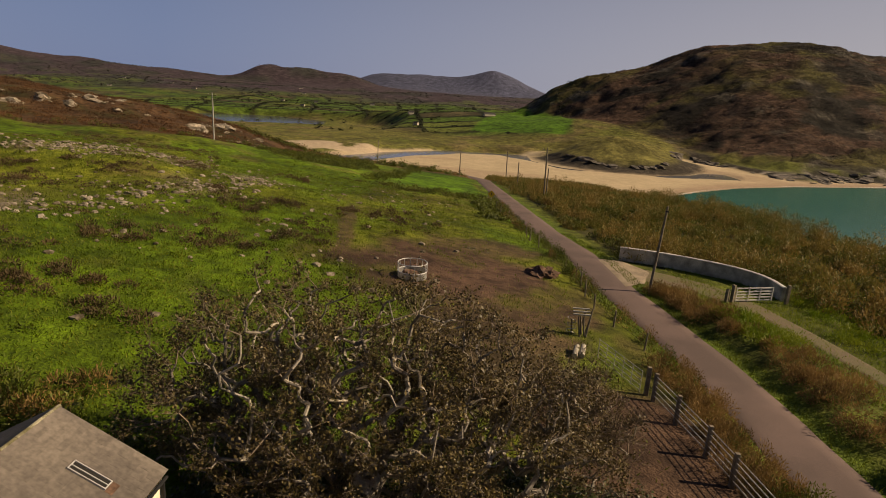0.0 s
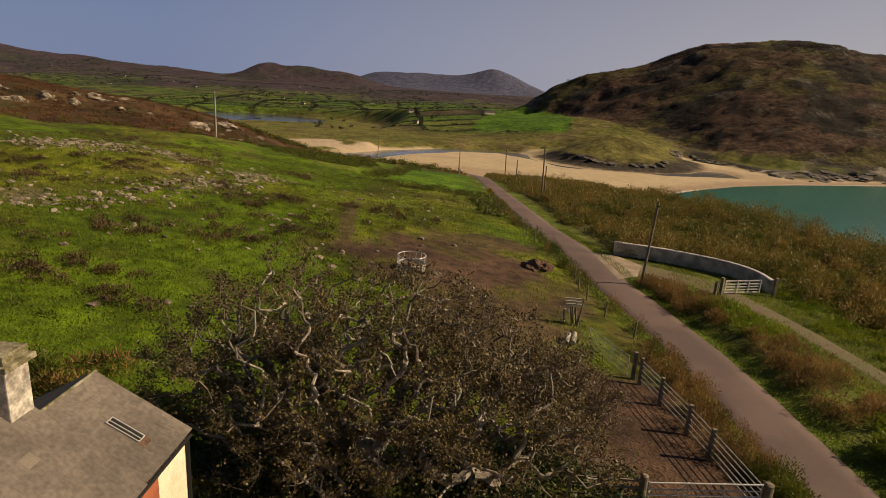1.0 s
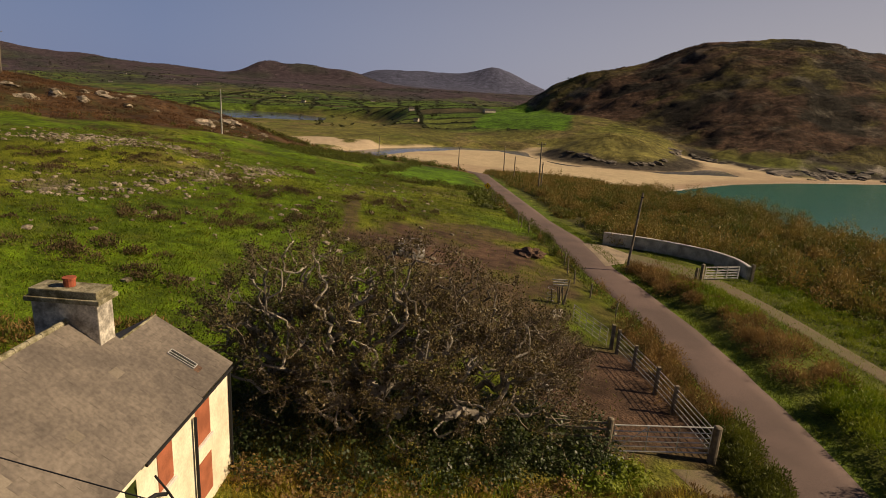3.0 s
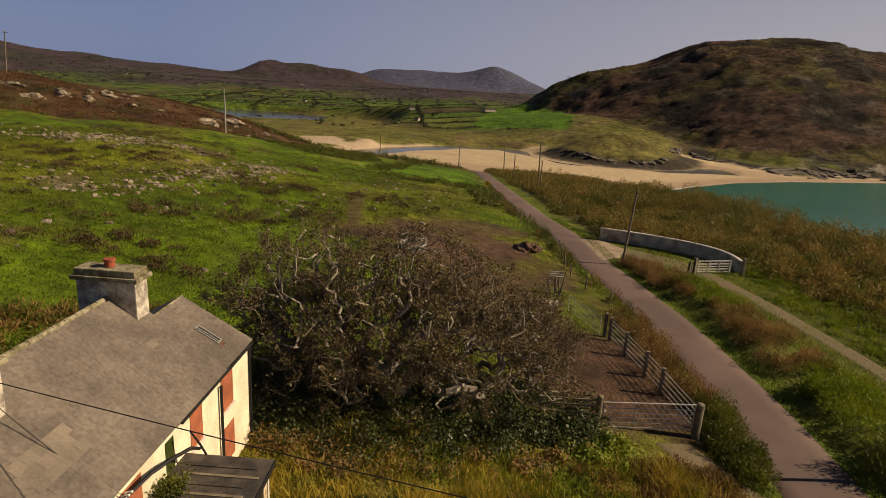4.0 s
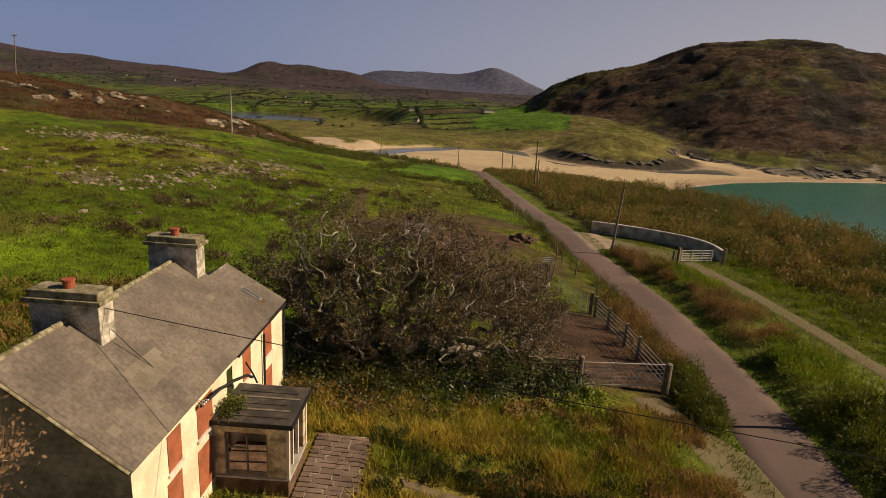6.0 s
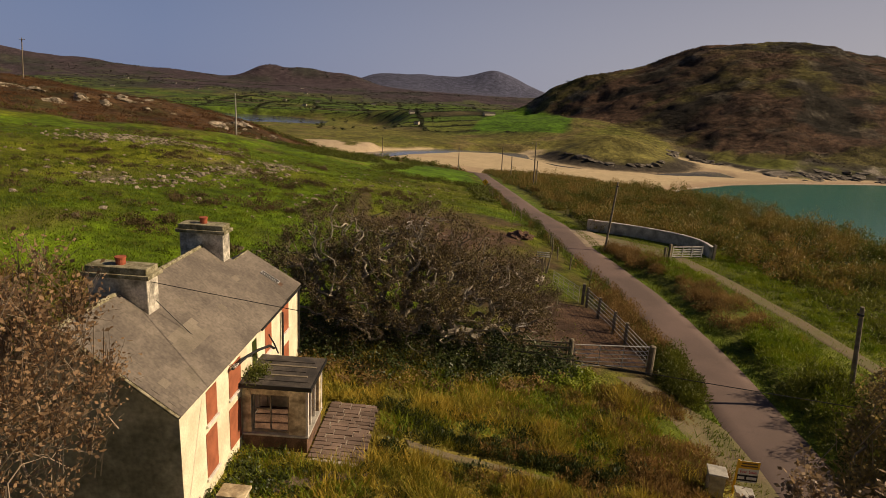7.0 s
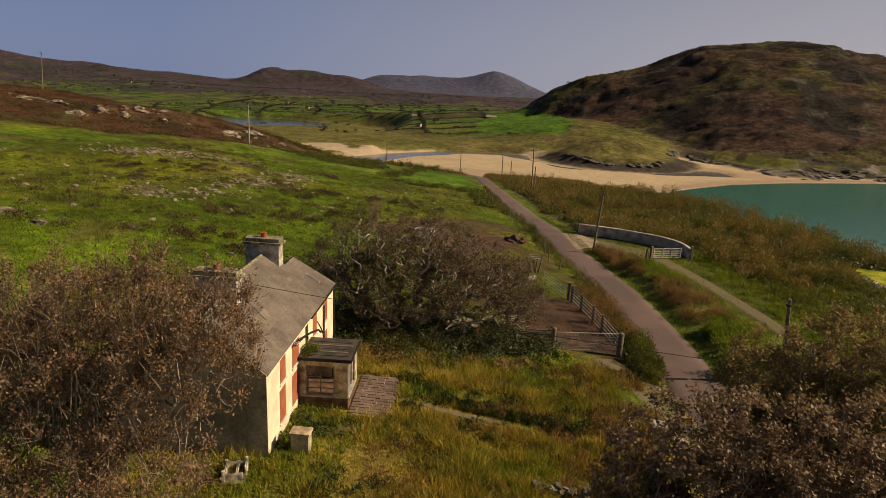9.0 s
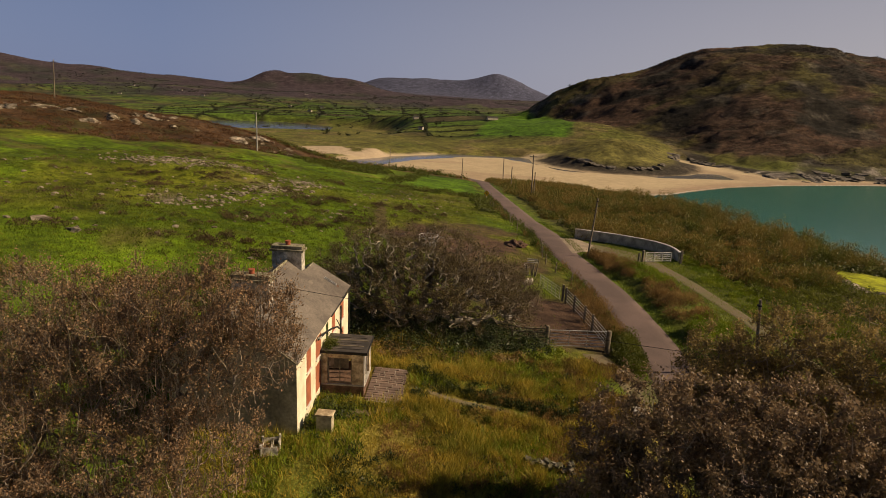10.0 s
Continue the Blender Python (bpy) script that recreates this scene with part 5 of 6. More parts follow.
def build_front_garden():
    # low pier in front of the house
    p = empty("garden_pier", -5.9, 1.35, gz(-5.9, 1.35), -2)
    tagged(p, "low rendered garden pier with a flat slab top", "pier")
    part("shaft", box(bmesh.new(), (-0.38, -0.24, -0.3), (0.38, 0.24, 0.88), 0.02), M_GABLE, p)
    part("slab", box(bmesh.new(), (-0.44, -0.30, 0.88), (0.44, 0.30, 0.97), 0.015), M_PORCH, p)
    # open white trough
    t = empty("stone_trough", -7.9, -0.75, gz(-7.9, -0.75), 14)
    tagged(t, "broken white stone trough by the gable", "trough")
    rng = random.Random(5)
    for lo, hi in (((-0.40, -0.42, -0.1), (-0.33, 0.36, 0.50)), ((0.33, -0.10, -0.1), (0.41, 0.42, 0.44)), ((-0.33, -0.42, -0.1), (0.30, -0.34, 0.40)), ((-0.33, 0.34, -0.1), (0.33, 0.42, 0.46)), ((0.02, -0.34, 0.30), (0.10, 0.34, 0.38))):
        bm = box(bmesh.new(), lo, hi, 0.02)
        for v in bm.verts:
            if v.co.z > 0.2:
                v.co.z += rng.uniform(-0.09, 0.05)
        part("side", bm, M_CHIMNEY, t)
    for a, b, c in ((-0.42, -0.44, 0.62), (0.37, 0.40, 0.60), (-0.40, 0.38, 0.55)):
        part("post", box(bmesh.new(), (a - 0.05, b - 0.05, -0.1), (a + 0.05, b + 0.05, c), 0.02), M_CHIMNEY, t)
    part("bed", box(bmesh.new(), (-0.33, -0.34, 0.0), (0.33, 0.34, 0.22)), M_PLINTH, t)
    # wall stub
    rng = random.Random(12)
    w = empty("rubble_wall", 5.1, 1.3, gz(5.1, 1.3))
    tagged(w, "collapsed dry stone wall in the long grass", "wall")
    for k in range(26):
        a = rng.uniform(-1.1, 1.3)
        bm = box(bmesh.new(), (-0.14, -0.1, -0.07), (0.14, 0.1, 0.07), 0.03)
        for v in bm.verts:
            v.co *= rng.uniform(0.8, 1.3)
        o = part("stone", bm, M_FIELDSTONE, w)
        o.matrix_basis = pose(a, -0.12 * a + rng.uniform(-0.2, 0.2), rng.uniform(0.05, 0.4), rng.uniform(-20, 20), rng.uniform(-20, 20), rng.uniform(0, 180))
    # paving
    pav = drape("patio_bed", resample([(-4.6, 4.6), (-4.5, 8.6)], 8), resample([(-2.5, 4.3), (-2.45, 8.7)], 8), M_SAND_JOINT, 0.05, "pale joints of a stone patio", "patio")
    y = 4.65
    while y < 8.5:
        dy = rng.uniform(0.22, 0.34)
        x = -4.55
        while x < -2.6:
            dx = rng.uniform(0.3, 0.75)
            x1 = min(x + dx, -2.5)
            if x1 - x > 0.12:
                bm = box(bmesh.new(), (-(x1 - x) / 2 + 0.018, -dy / 2 + 0.018, -0.05), ((x1 - x) / 2 - 0.018, dy / 2 - 0.018, 0.03), 0.01)
                o = part("paving_stone", bm, M_PAVE, pav)
                cx, cy = (x + x1) / 2, y + dy / 2
                o.matrix_basis = pose(cx, cy, gz(cx, cy) + 0.055 + rng.uniform(-0.008, 0.012), rng.uniform(-1.5, 1.5), rng.uniform(-1.5, 1.5), rng.uniform(-2, 2))
            x = x1
        y += dy
    # stone slabs from the pier towards the patio
    for k in range(9):
        bm = box(bmesh.new(), (-0.26, -0.2, -0.05), (0.26, 0.2, 0.03), 0.012)
        o = part("stepping_stone", bm, M_PAVE)
        x, y = -5.2 + 0.33 * k, 2.7 + 0.22 * k * (1 if k < 6 else 0.8) + rng.uniform(-0.15, 0.15)
        o.matrix_world = pose(x, y, gz(x, y) + 0.06, 0, 0, rng.uniform(-25, 25))
        tagged(o, "worn flat stone slab set in grass", "paving stone", "stepping stones")


build_farm_gate()
build_rail_fence()
build_yard_things()
NEAR_POLE = build_poles()
build_white_wall()
build_signs()
build_front_garden()


# ---- plants ----
RNG = np.random.RandomState(11)


def cards(pos, size, name, material, up=0.0, kind="stuff", parent=None, ratio=0.6, nrm=None):
    """Many single leaves or sprays: a bent four-sided blade at each place, turned at random; up tips them upright."""
    n = len(pos)
    size = np.broadcast_to(np.asarray(size, float), (n,))[:, None]
    a = RNG.normal(size=(n, 3))
    a[:, 2] += up * 2.2
    a /= np.linalg.norm(a, axis=1)[:, None]
    b = np.cross(a, RNG.normal(size=(n, 3)))
    b /= np.linalg.norm(b, axis=1)[:, None]
    if nrm is not None:
        face = nrm + 0.55 * RNG.normal(size=(n, 3))
        face /= np.linalg.norm(face, axis=1)[:, None]
        a = np.cross(face, a)
        a /= np.linalg.norm(a, axis=1)[:, None]
        b = np.cross(face, a)
    p = np.asarray(pos, float)
    v = np.stack([p - a * size * 0.5, p + b * size * ratio * 0.5, p + a * size * 0.5, p - b * size * ratio * 0.5], 1).reshape(-1, 3)
    f = np.arange(4 * n).reshape(n, 4)
    ob = mesh_ob(name, v, f, material, parent)
    return ob


def blades(pos, length, width, name, material, lean=0.5, parent=None):
    """Grass: a tapered three-sided blade at each place."""
    n = len(pos)
    ang, tip = RNG.rand(n) * math.tau, RNG.normal(size=(n, 2)) * lean
    L = np.broadcast_to(np.asarray(length, float), (n,)) * RNG.uniform(0.6, 1.3, n)
    d = np.stack([np.cos(ang), np.sin(ang), 0 * ang], -1) * width * 0.5
    p = np.asarray(pos, float)
    t = p + np.stack([tip[:, 0] * L, tip[:, 1] * L, L], -1)
    v = np.stack([p - d, p + d, t], 1).reshape(-1, 3)
    return mesh_ob(name, v, np.arange(3 * n).reshape(n, 3), material, parent)


def rods(a, b, r0, r1, name, material, parent=None, sides=4):
    """Tapered branches from a to b."""
    a, b = np.asarray(a, float), np.asarray(b, float)
    n = len(a)
    d = b - a
    d /= np.linalg.norm(d, axis=1)[:, None] + 1e-9
    ref = np.where(np.abs(d[:, 2:3]) > 0.9, [[1.0, 0, 0]], [[0, 0, 1.0]])
    u = np.cross(d, ref)
    u /= np.linalg.norm(u, axis=1)[:, None]
    w = np.cross(d, u)
    V = []
    for p, r in ((a, r0), (b, r1)):
        r = np.broadcast_to(np.asarray(r, float), (n,))[:, None]
        for k in range(sides):
            c, s = math.cos(k * math.tau / sides), math.sin(k * math.tau / sides)
            V.append(p + (u * c + w * s) * r)
    V = np.stack(V, 1).reshape(-1, 3)
    base = np.arange(n)[:, None] * 2 * sides
    F = np.concatenate([np.stack([base[:, 0] + k, base[:, 0] + (k + 1) % sides, base[:, 0] + sides + (k + 1) % sides, base[:, 0] + sides + k], -1) for k in range(sides)])
    return mesh_ob(name, V, F, material, parent)


def in_lobes(lobes, n, shell=0.45):
    """Places inside ellipsoids (centre, radii), more of them near their skin."""
    w = np.array([l[3] * l[4] * l[5] for l in lobes], float)
    pick = RNG.choice(len(lobes), n, p=w / w.sum())
    d = RNG.normal(size=(n, 3))
    d /= np.linalg.norm(d, axis=1)[:, None]
    r = RNG.rand(n) ** shell
    L = np.array(lobes)[pick]
    return L[:, :3] + d * r[:, None] * L[:, 3:6]


def build_tree(name, roots, lobes, n_nodes, n_twigs, n_leaves, leaf, leaf_mat, label, twig=0.55, limb=0.02, low=0.6, rise=0.45, shoots=0, bark=None):
    """A tree whose limbs grow from its roots to places in the crown, each from the nearest limb."""
    x0, y0 = roots[0]
    t = empty(name, x0, y0, gz(x0, y0))
    tagged(t, label, "tree")
    o = np.array([x0, y0, gz(x0, y0)])
    goal = in_lobes(lobes, n_nodes, 0.6)
    goal = goal[goal[:, 2] > o[2] + low]
    stem = []
    for x, y in roots:
        for k in range(4):
            stem.append((x + 0.1 * k * math.sin(x), y + 0.1 * k * math.cos(x * 2), gz(x, y) - 0.2 + 0.55 * k))
    nodes, parents = [np.array(s) for s in stem], [-1 if i % 4 == 0 else i - 1 for i in range(len(stem))]
    hub = np.array([np.mean([r[0] for r in roots]), np.mean([r[1] for r in roots]), o[2] + 1.2])
    goal = goal[np.argsort(np.linalg.norm(goal - hub, axis=1))]
    arr = np.zeros((len(goal) * 2 + len(nodes) + 5, 3))
    arr[: len(nodes)] = nodes
    m = len(nodes)
    for g in goal:
        d = np.linalg.norm(arr[:m] - g, axis=1) + 0.6 * np.clip(arr[:m, 2] - g[2] + 0.2, 0, None)
        j = int(d.argmin())
        mid = (arr[j] + g) / 2 + RNG.normal(size=3) * 0.13 * np.linalg.norm(arr[j] - g)
        arr[m], arr[m + 1] = mid, g
        parents += [j, m]
        m += 2
    arr = arr[:m]
    parents = np.array(parents)
    load = np.ones(m)
    for i in range(m - 1, -1, -1):
        if parents[i] >= 0:
            load[parents[i]] += load[i]
    rad = np.minimum(limb * 0.55 * load**0.45, 0.22)
    has = parents >= 0
    a, b = arr[parents[has]] - o, arr[has] - o
    big = rad[has] > 0.024
    stem_of = np.arange(m)
    for i in range(m):
        if parents[i] >= 0:
            stem_of[i] = stem_of[parents[i]]
    for root in np.unique(stem_of[has][big]):
        one = big & (stem_of[has] == root)
        rods(a[one], b[one], rad[has][one] * 1.12, rad[has][one], "trunk", bark or M_BARK, t, 6)
    rods(a[~big], b[~big], rad[has][~big] * 1.1, rad[has][~big] * 0.9, "branching", M_TWIG, t, 4)["kind"] = "stuff"
    tips = arr[load < 4]
    at = tips[RNG.randint(len(tips), size=n_twigs)]
    way = RNG.normal(size=(n_twigs, 3)) * 0.8 + (at - hub) / (np.linalg.norm(at - hub, axis=1)[:, None]) * 0.7 + [0, 0, rise]
    way /= np.linalg.norm(way, axis=1)[:, None]
    ln = RNG.uniform(0.5, 1.3, n_twigs)[:, None] * twig
    end = at + way * ln
    rods(at - o, end - o, 0.0065, 0.0025, "twiggery", M_TWIG, t, 3)["kind"] = "stuff"
    if shoots:
        foot = in_lobes([(a, b, c - 0.5, d, e, f - 0.3) for a, b, c, d, e, f in lobes], shoots, 0.33)
        foot = foot[foot[:, 2] > o[2] + 0.5]
        up = RNG.normal(size=foot.shape) * [0.22, 0.22, 0.1] + [0, 0, 1]
        rods(foot - o, foot + up * RNG.uniform(0.4, 1.0, (len(foot), 1)) - o, 0.014, 0.005, "shootery", M_STEM, t, 3)["kind"] = "stuff"
    k = RNG.randint(n_twigs, size=n_leaves)
    q = RNG.rand(n_leaves)[:, None] ** 0.6
    pos = at[k] * (1 - q) + end[k] * q + RNG.normal(size=(n_leaves, 3)) * 0.07
    away = (pos - hub) / np.linalg.norm(pos - hub, axis=1)[:, None]
    cards(pos - o, RNG.uniform(0.6, 1.4, n_leaves) * leaf, "crown", leaf_mat, parent=t, nrm=away * 0.2 + [0.12, 0, 0.12])
    return t


M_STEM = mat("pale_young_stems", (0.46, 0.37, 0.26), 0.85, 1.0, 0.4, 30, 0.2, 0.0, second=(0.16, 0.12, 0.08))
M_TWIG = mat("grey_brown_twigs", (0.13, 0.097, 0.068), 0.9, 1.2, 0.4, 30, 0.2, 0.0, second=(0.27, 0.21, 0.15))

build_tree("windblown_tree", [(-2.5, 16.0), (-4.5, 15.5), (0.8, 16.5), (-6.0, 17.0)],
           [(-5.3, 16.8, 3.7, 3.8, 3.8, 3.5), (-1.6, 17.0, 3.5, 4.0, 4.0, 3.4), (1.6, 17.4, 2.8, 3.0, 3.2, 3.0), (3.4, 17.6, 1.6, 2.0, 2.6, 2.4), (-8.4, 17.4, 2.4, 2.5, 2.8, 2.7), (-4.6, 14.4, 1.8, 2.8, 2.0, 2.2), (-0.4, 14.6, 1.5, 3.4, 2.0, 2.0), (4.0, 16.0, 0.7, 2.2, 1.8, 1.5)],
           1900, 12000, 62000, 0.10, L_TREE, "broad windblown tree, bare grey limbs and sparse dull leaves", limb=0.024, bark=M_BARK_PALE)
build_tree("small_tree", [(4.4, 20.5)], [(4.4, 20.5, 1.2, 1.9, 2.2, 2.2), (5.6, 19.8, 0.8, 1.3, 1.4, 1.5)], 380, 3800, 5000, 0.09, L_TREE, "small half-bare tree with twisted pale limbs at the yard", limb=0.02, bark=M_BARK_PALE)
build_tree("autumn_tree", [(-9.5, -6.0), (-12.0, -6.5), (-8.0, -6.4), (-14.0, -7.5), (-10.5, -8.0)],
           [(-7.6, -5.8, 7.6, 2.6, 2.3, 2.6), (-6.1, -5.8, 7.9, 1.4, 1.4, 1.5), (-10.6, -5.8, 7.2, 3.0, 2.7, 2.9), (-13.6, -6.0, 6.7, 3.1, 2.9, 3.2), (-9.2, -7.0, 3.8, 2.9, 2.4, 3.0), (-13.2, -8.0, 3.0, 3.8, 2.8, 3.6), (-9.6, -9.0, 1.4, 3.0, 2.0, 2.6), (-13.5, -10.0, 1.4, 3.6, 2.0, 2.6)],
           2400, 18000, 104000, 0.082, L_TREE_RED, "dense twiggy tree with brown autumn leaves beside the gable", limb=0.0065, rise=1.2, twig=0.7, shoots=3000)
build_tree("garden_tree", [(7.0, -6.4), (9.6, -6.6), (5.8, -6.6), (12.0, -6.8)],
           [(6.7, -6.2, 4.1, 2.2, 2.2, 3.5), (9.2, -6.4, 4.3, 2.7, 2.5, 3.4), (12.2, -6.6, 4.1, 2.7, 2.5, 3.4), (5.6, -6.3, 3.2, 1.3, 1.6, 3.2), (9.0, -8.2, 2.0, 4.4, 2.0, 3.2), (14.6, -6.6, 3.8, 2.5, 2.3, 3.3)],
           2000, 10000, 115000, 0.11, L_NEAR, "dense dark-leaved tree at the corner of the garden", limb=0.007, rise=0.8, twig=0.5, shoots=700)
build_tree("roadside_tree", [(11.9, -2.2), (12.4, -1.2)],
           [(11.1, -2.0, 4.5, 2.2, 2.0, 3.4), (13.4, -2.0, 5.2, 2.4, 2.2, 3.3), (12.2, -1.6, 2.6, 2.4, 2.0, 2.8)],
           1000, 6000, 48000, 0.10, L_ROADSIDE, "olive roadside tree leaning over the lane", limb=0.011, rise=0.7, shoots=250)
build_tree("roadside_tree", [(18.4, -1.8), (19.4, -1.2)],
           [(16.4, -1.8, 5.2, 2.4, 2.2, 3.3), (19.2, -1.5, 4.8, 2.8, 2.4, 3.4), (18.6, -1.4, 2.2, 2.4, 2.0, 2.8)],
           1000, 6000, 48000, 0.10, L_ROADSIDE, "olive roadside tree beyond the lane", limb=0.011, rise=0.7, shoots=250)


def scatter(n, x0, x1, y0, y1, keep=None):
    x, y = RNG.uniform(x0, x1, n), RNG.uniform(y0, y1, n)
    if keep is not None:
        k = RNG.rand(n) < keep(x, y)
        x, y = x[k], y[k]
    return x, y


def clumps(x, y, r, h, per, size, name, material, label, twigs=0.0, sink=0.1, tilt=1.0):
    """Shrubs as many small leaves over mounds at the given places."""
    n = len(x)
    r, h = np.broadcast_to(r, (n,)) * RNG.uniform(0.6, 1.4, n), np.broadcast_to(h, (n,)) * RNG.uniform(0.4, 1.45, n)
    z = height(x, y)
    k = np.repeat(np.arange(n), per)
    d = RNG.normal(size=(len(k), 3))
    d /= np.linalg.norm(d, axis=1)[:, None]
    d[:, 2] = np.abs(d[:, 2])
    q = RNG.rand(len(k))[:, None] ** 0.4
    jag = 1 + 0.35 * np.sin(d[:, :1] * 9 + k[:, None]) * np.cos(d[:, 1:2] * 7 + k[:, None] * 2)
    p = np.stack([x[k], y[k], z[k] - sink], -1) + d * q * jag * np.stack([r[k], r[k], h[k]], -1)
    ob = cards(p, RNG.uniform(0.55, 1.45, len(k)) * size, name, material, up=0.05, ratio=0.7, nrm=d * [tilt, tilt, 1.2] + [0, 0, 0.15 + 1.2 * (1 - tilt)])
    tagged(ob, label, "shrubs", kind="stuff")
    if twigs:
        m = RNG.rand(len(k)) < twigs
        a = np.stack([x[k], y[k], z[k]], -1)[m]
        twiggy = rods(a + RNG.normal(size=a.shape) * 0.1, p[m] + [0, 0, 0.15], 0.010, 0.004, name + "_twigs", M_TWIG, sides=3)
        tagged(twiggy, "thin pale twigs of roadside shrubs", "twigs", kind="stuff")
    return ob


def brush(x, y, r, h, per, length, width, name, material, label, spread=0.7):
    """Thickets of upright shoots that stand out of mounds at the given places."""
    n = len(x)
    r, h = np.broadcast_to(r, (n,)) * RNG.uniform(0.6, 1.4, n), np.broadcast_to(h, (n,)) * RNG.uniform(0.5, 1.3, n)
    z = height(x, y)
    k = np.repeat(np.arange(n), per)
    d = RNG.normal(size=(len(k), 3))
    d /= np.linalg.norm(d, axis=1)[:, None]
    d[:, 2] = np.abs(d[:, 2])
    q = RNG.uniform(0.35, 1.0, (len(k), 1)) ** 0.6
    p = np.stack([x[k], y[k], z[k] - 0.1], -1) + d * q * np.stack([r[k], r[k], h[k]], -1)
    way = d * spread + [0, 0, 0.55] + RNG.normal(size=d.shape) * 0.6
    way /= np.linalg.norm(way, axis=1)[:, None]
    tip = p + way * (RNG.uniform(0.5, 1.4, len(k)) * length)[:, None]
    w = np.cross(way, RNG.normal(size=d.shape))
    w *= (width * 0.5 * RNG.uniform(0.6, 1.4, len(k)) / np.linalg.norm(w, axis=1))[:, None]
    mid = p * 0.55 + tip * 0.45
    v = np.stack([p - w * 0.3, tip, mid + w * 1.25], 1).reshape(-1, 3)
    ob = mesh_ob(name, v, np.arange(3 * len(k)).reshape(-1, 3), material)
    return tagged(ob, label, "shrubs", kind="stuff")


def off_road(x, y):
    return x - road_x(y)


# scrub on the slope above the bay
x, y = scatter(2600, 14, 62, 40, 150, lambda x, y: ((off_road(x, y) > 4.5) & ((y > 62 - 0.45 * (x - 17)) | (x > 31 + 0.12 * (50 - y))) & (x < 70 - 0.14 * y) & ~((x > 46.5) & (y > 39) & (y < 54))).astype(float))
k = RNG.rand(len(x)) < 0.5
brush(x[~k], y[~k], 1.3, 0.9, 60, 0.36, 0.16, "scrub_floor", L_BUSH, "dark low growth between the coastal bushes")
x, y = x[k], y[k]
tall = 2.2 * np.clip(1 + 1.7 * wave(x, y, 10, 3), 0.35, 1.7)
brush(x, y, 1.35, tall, 250, 0.38, 0.145, "scrub", L_SCRUB, "olive and brown coastal scrub on the slope")
x, y = scatter(900, 8, 40, 118, 215, lambda x, y: ((off_road(x, y) > 3.5) & (x < 50 - 0.14 * (y - 118))).astype(float))
brush(x, y, 1.4, 1.5, 60, 0.5, 0.22, "far_scrub", L_SCRUB, "olive scrub beside the far lane")
x, y = scatter(900, 29, 62, 0, 46, lambda x, y: ((x > 33) & ~((x > 47) & (y > 40))).astype(float))
brush(x, y, 1.2, 0.9, 110, 0.3, 0.13, "low_scrub", L_LOW, "low green scrub below the track")
# bank right of the lane
x, y = scatter(1100, 15, 30, -6, 50, lambda x, y: ((off_road(x, y) > 3.5) & (off_road(x, y) < 8.4) & (y < 49 - 0.5 * (x - 16))) * np.where(off_road(x, y) > 7.4, 0.4, 1.0))
k = wave(x + 12, y, 7, 3) + 0.1 * RNG.normal(size=len(x)) < 0.0
brush(x[k], y[k], 0.8, 0.85, 260, 0.24, 0.055, "bracken", L_BRACKEN, "brown bracken and bramble on the road bank", 0.9)
brush(x[~k], y[~k], 0.8, 0.85, 240, 0.22, 0.075, "bank_herbs", L_GRASSB, "bright green bramble and herbs on the road bank", 0.9)
x, y = scatter(80, 16, 22, 42, 51, lambda x, y: ((off_road(x, y) > 2.9) & (off_road(x, y) < 6) & (y < 51 - 0.6 * (x - 16.5))).astype(float))
brush(x, y, 0.9, 1.2, 340, 0.24, 0.055, "bank_bush", L_BRACKEN, "brown bush below the leaning pole")
x, y = scatter(150, 16, 24, 2, 17, lambda x, y: ((off_road(x, y) > 2.7) & (off_road(x, y) < 7)).astype(float))
brush(x, y, 0.95, 1.8, 330, 0.22, 0.07, "road_bush", L_BUSH, "dark roadside bushes overhanging the lane", 1.0)
x, y = scatter(800, 22, 38, -4, 56, lambda x, y: (x > np.interp(y, [0, 15, 31, 41, 50], [29.6, 29.8, 29.0, 27.8, 29.5])) * (wave(x, y, 5, 2) > -0.12))
brush(x, y, 0.75, 0.45, 110, 0.24, 0.09, "green_herbs", L_GRASSB, "bright green low herbs beside the track")
x, y = scatter(160, 23, 36, 5, 50, lambda x, y: (x > np.interp(y, [0, 15, 31, 41, 50], [30.2, 30.4, 29.6, 28.4, 30])) * (wave(x + 20, y, 6, 2) > 0.05))
brush(x, y, 0.8, 0.7, 130, 0.24, 0.09, "track_bush", L_BUSH, "dark low bushes beside the track")
x, y = scatter(60, 47, 66, 52.6, 54)
clumps(x, y, 0.9, 1.3, 60, 0.25, "paddock_hedge", L_BUSH, "dark hedge behind the yellow-green paddock")
# hedge between yard and lane
x, y = scatter(950, 2, 15, 15.5, 110, lambda x, y: ((off_road(x, y) < -2.35) & (off_road(x, y) > -3.9)).astype(float))
k = RNG.rand(len(x)) < 0.75
brush(x[k], y[k], 0.7, 1.25, 240, 0.2, 0.06, "hedge", L_BUSH, "tangled green hedge between yard and lane", 1.0)
brush(x[~k], y[~k], 0.65, 1.15, 240, 0.2, 0.05, "bramble_hedge", L_BRACKEN, "brown bramble in the hedge between yard and lane", 1.0)
x, y = scatter(40, 12.3, 14.6, 14.6, 21)
brush(x, y, 0.6, 1.3, 380, 0.18, 0.06, "gate_hedge", L_BUSH, "dark hedge beside the gate post", 1.0)
x, y = scatter(60, 11.6, 14.0, 21, 33)
brush(x, y, 0.7, 1.45, 380, 0.2, 0.05, "brown_hedge", L_BRACKEN, "brown hedge along the rail fence", 1.0)
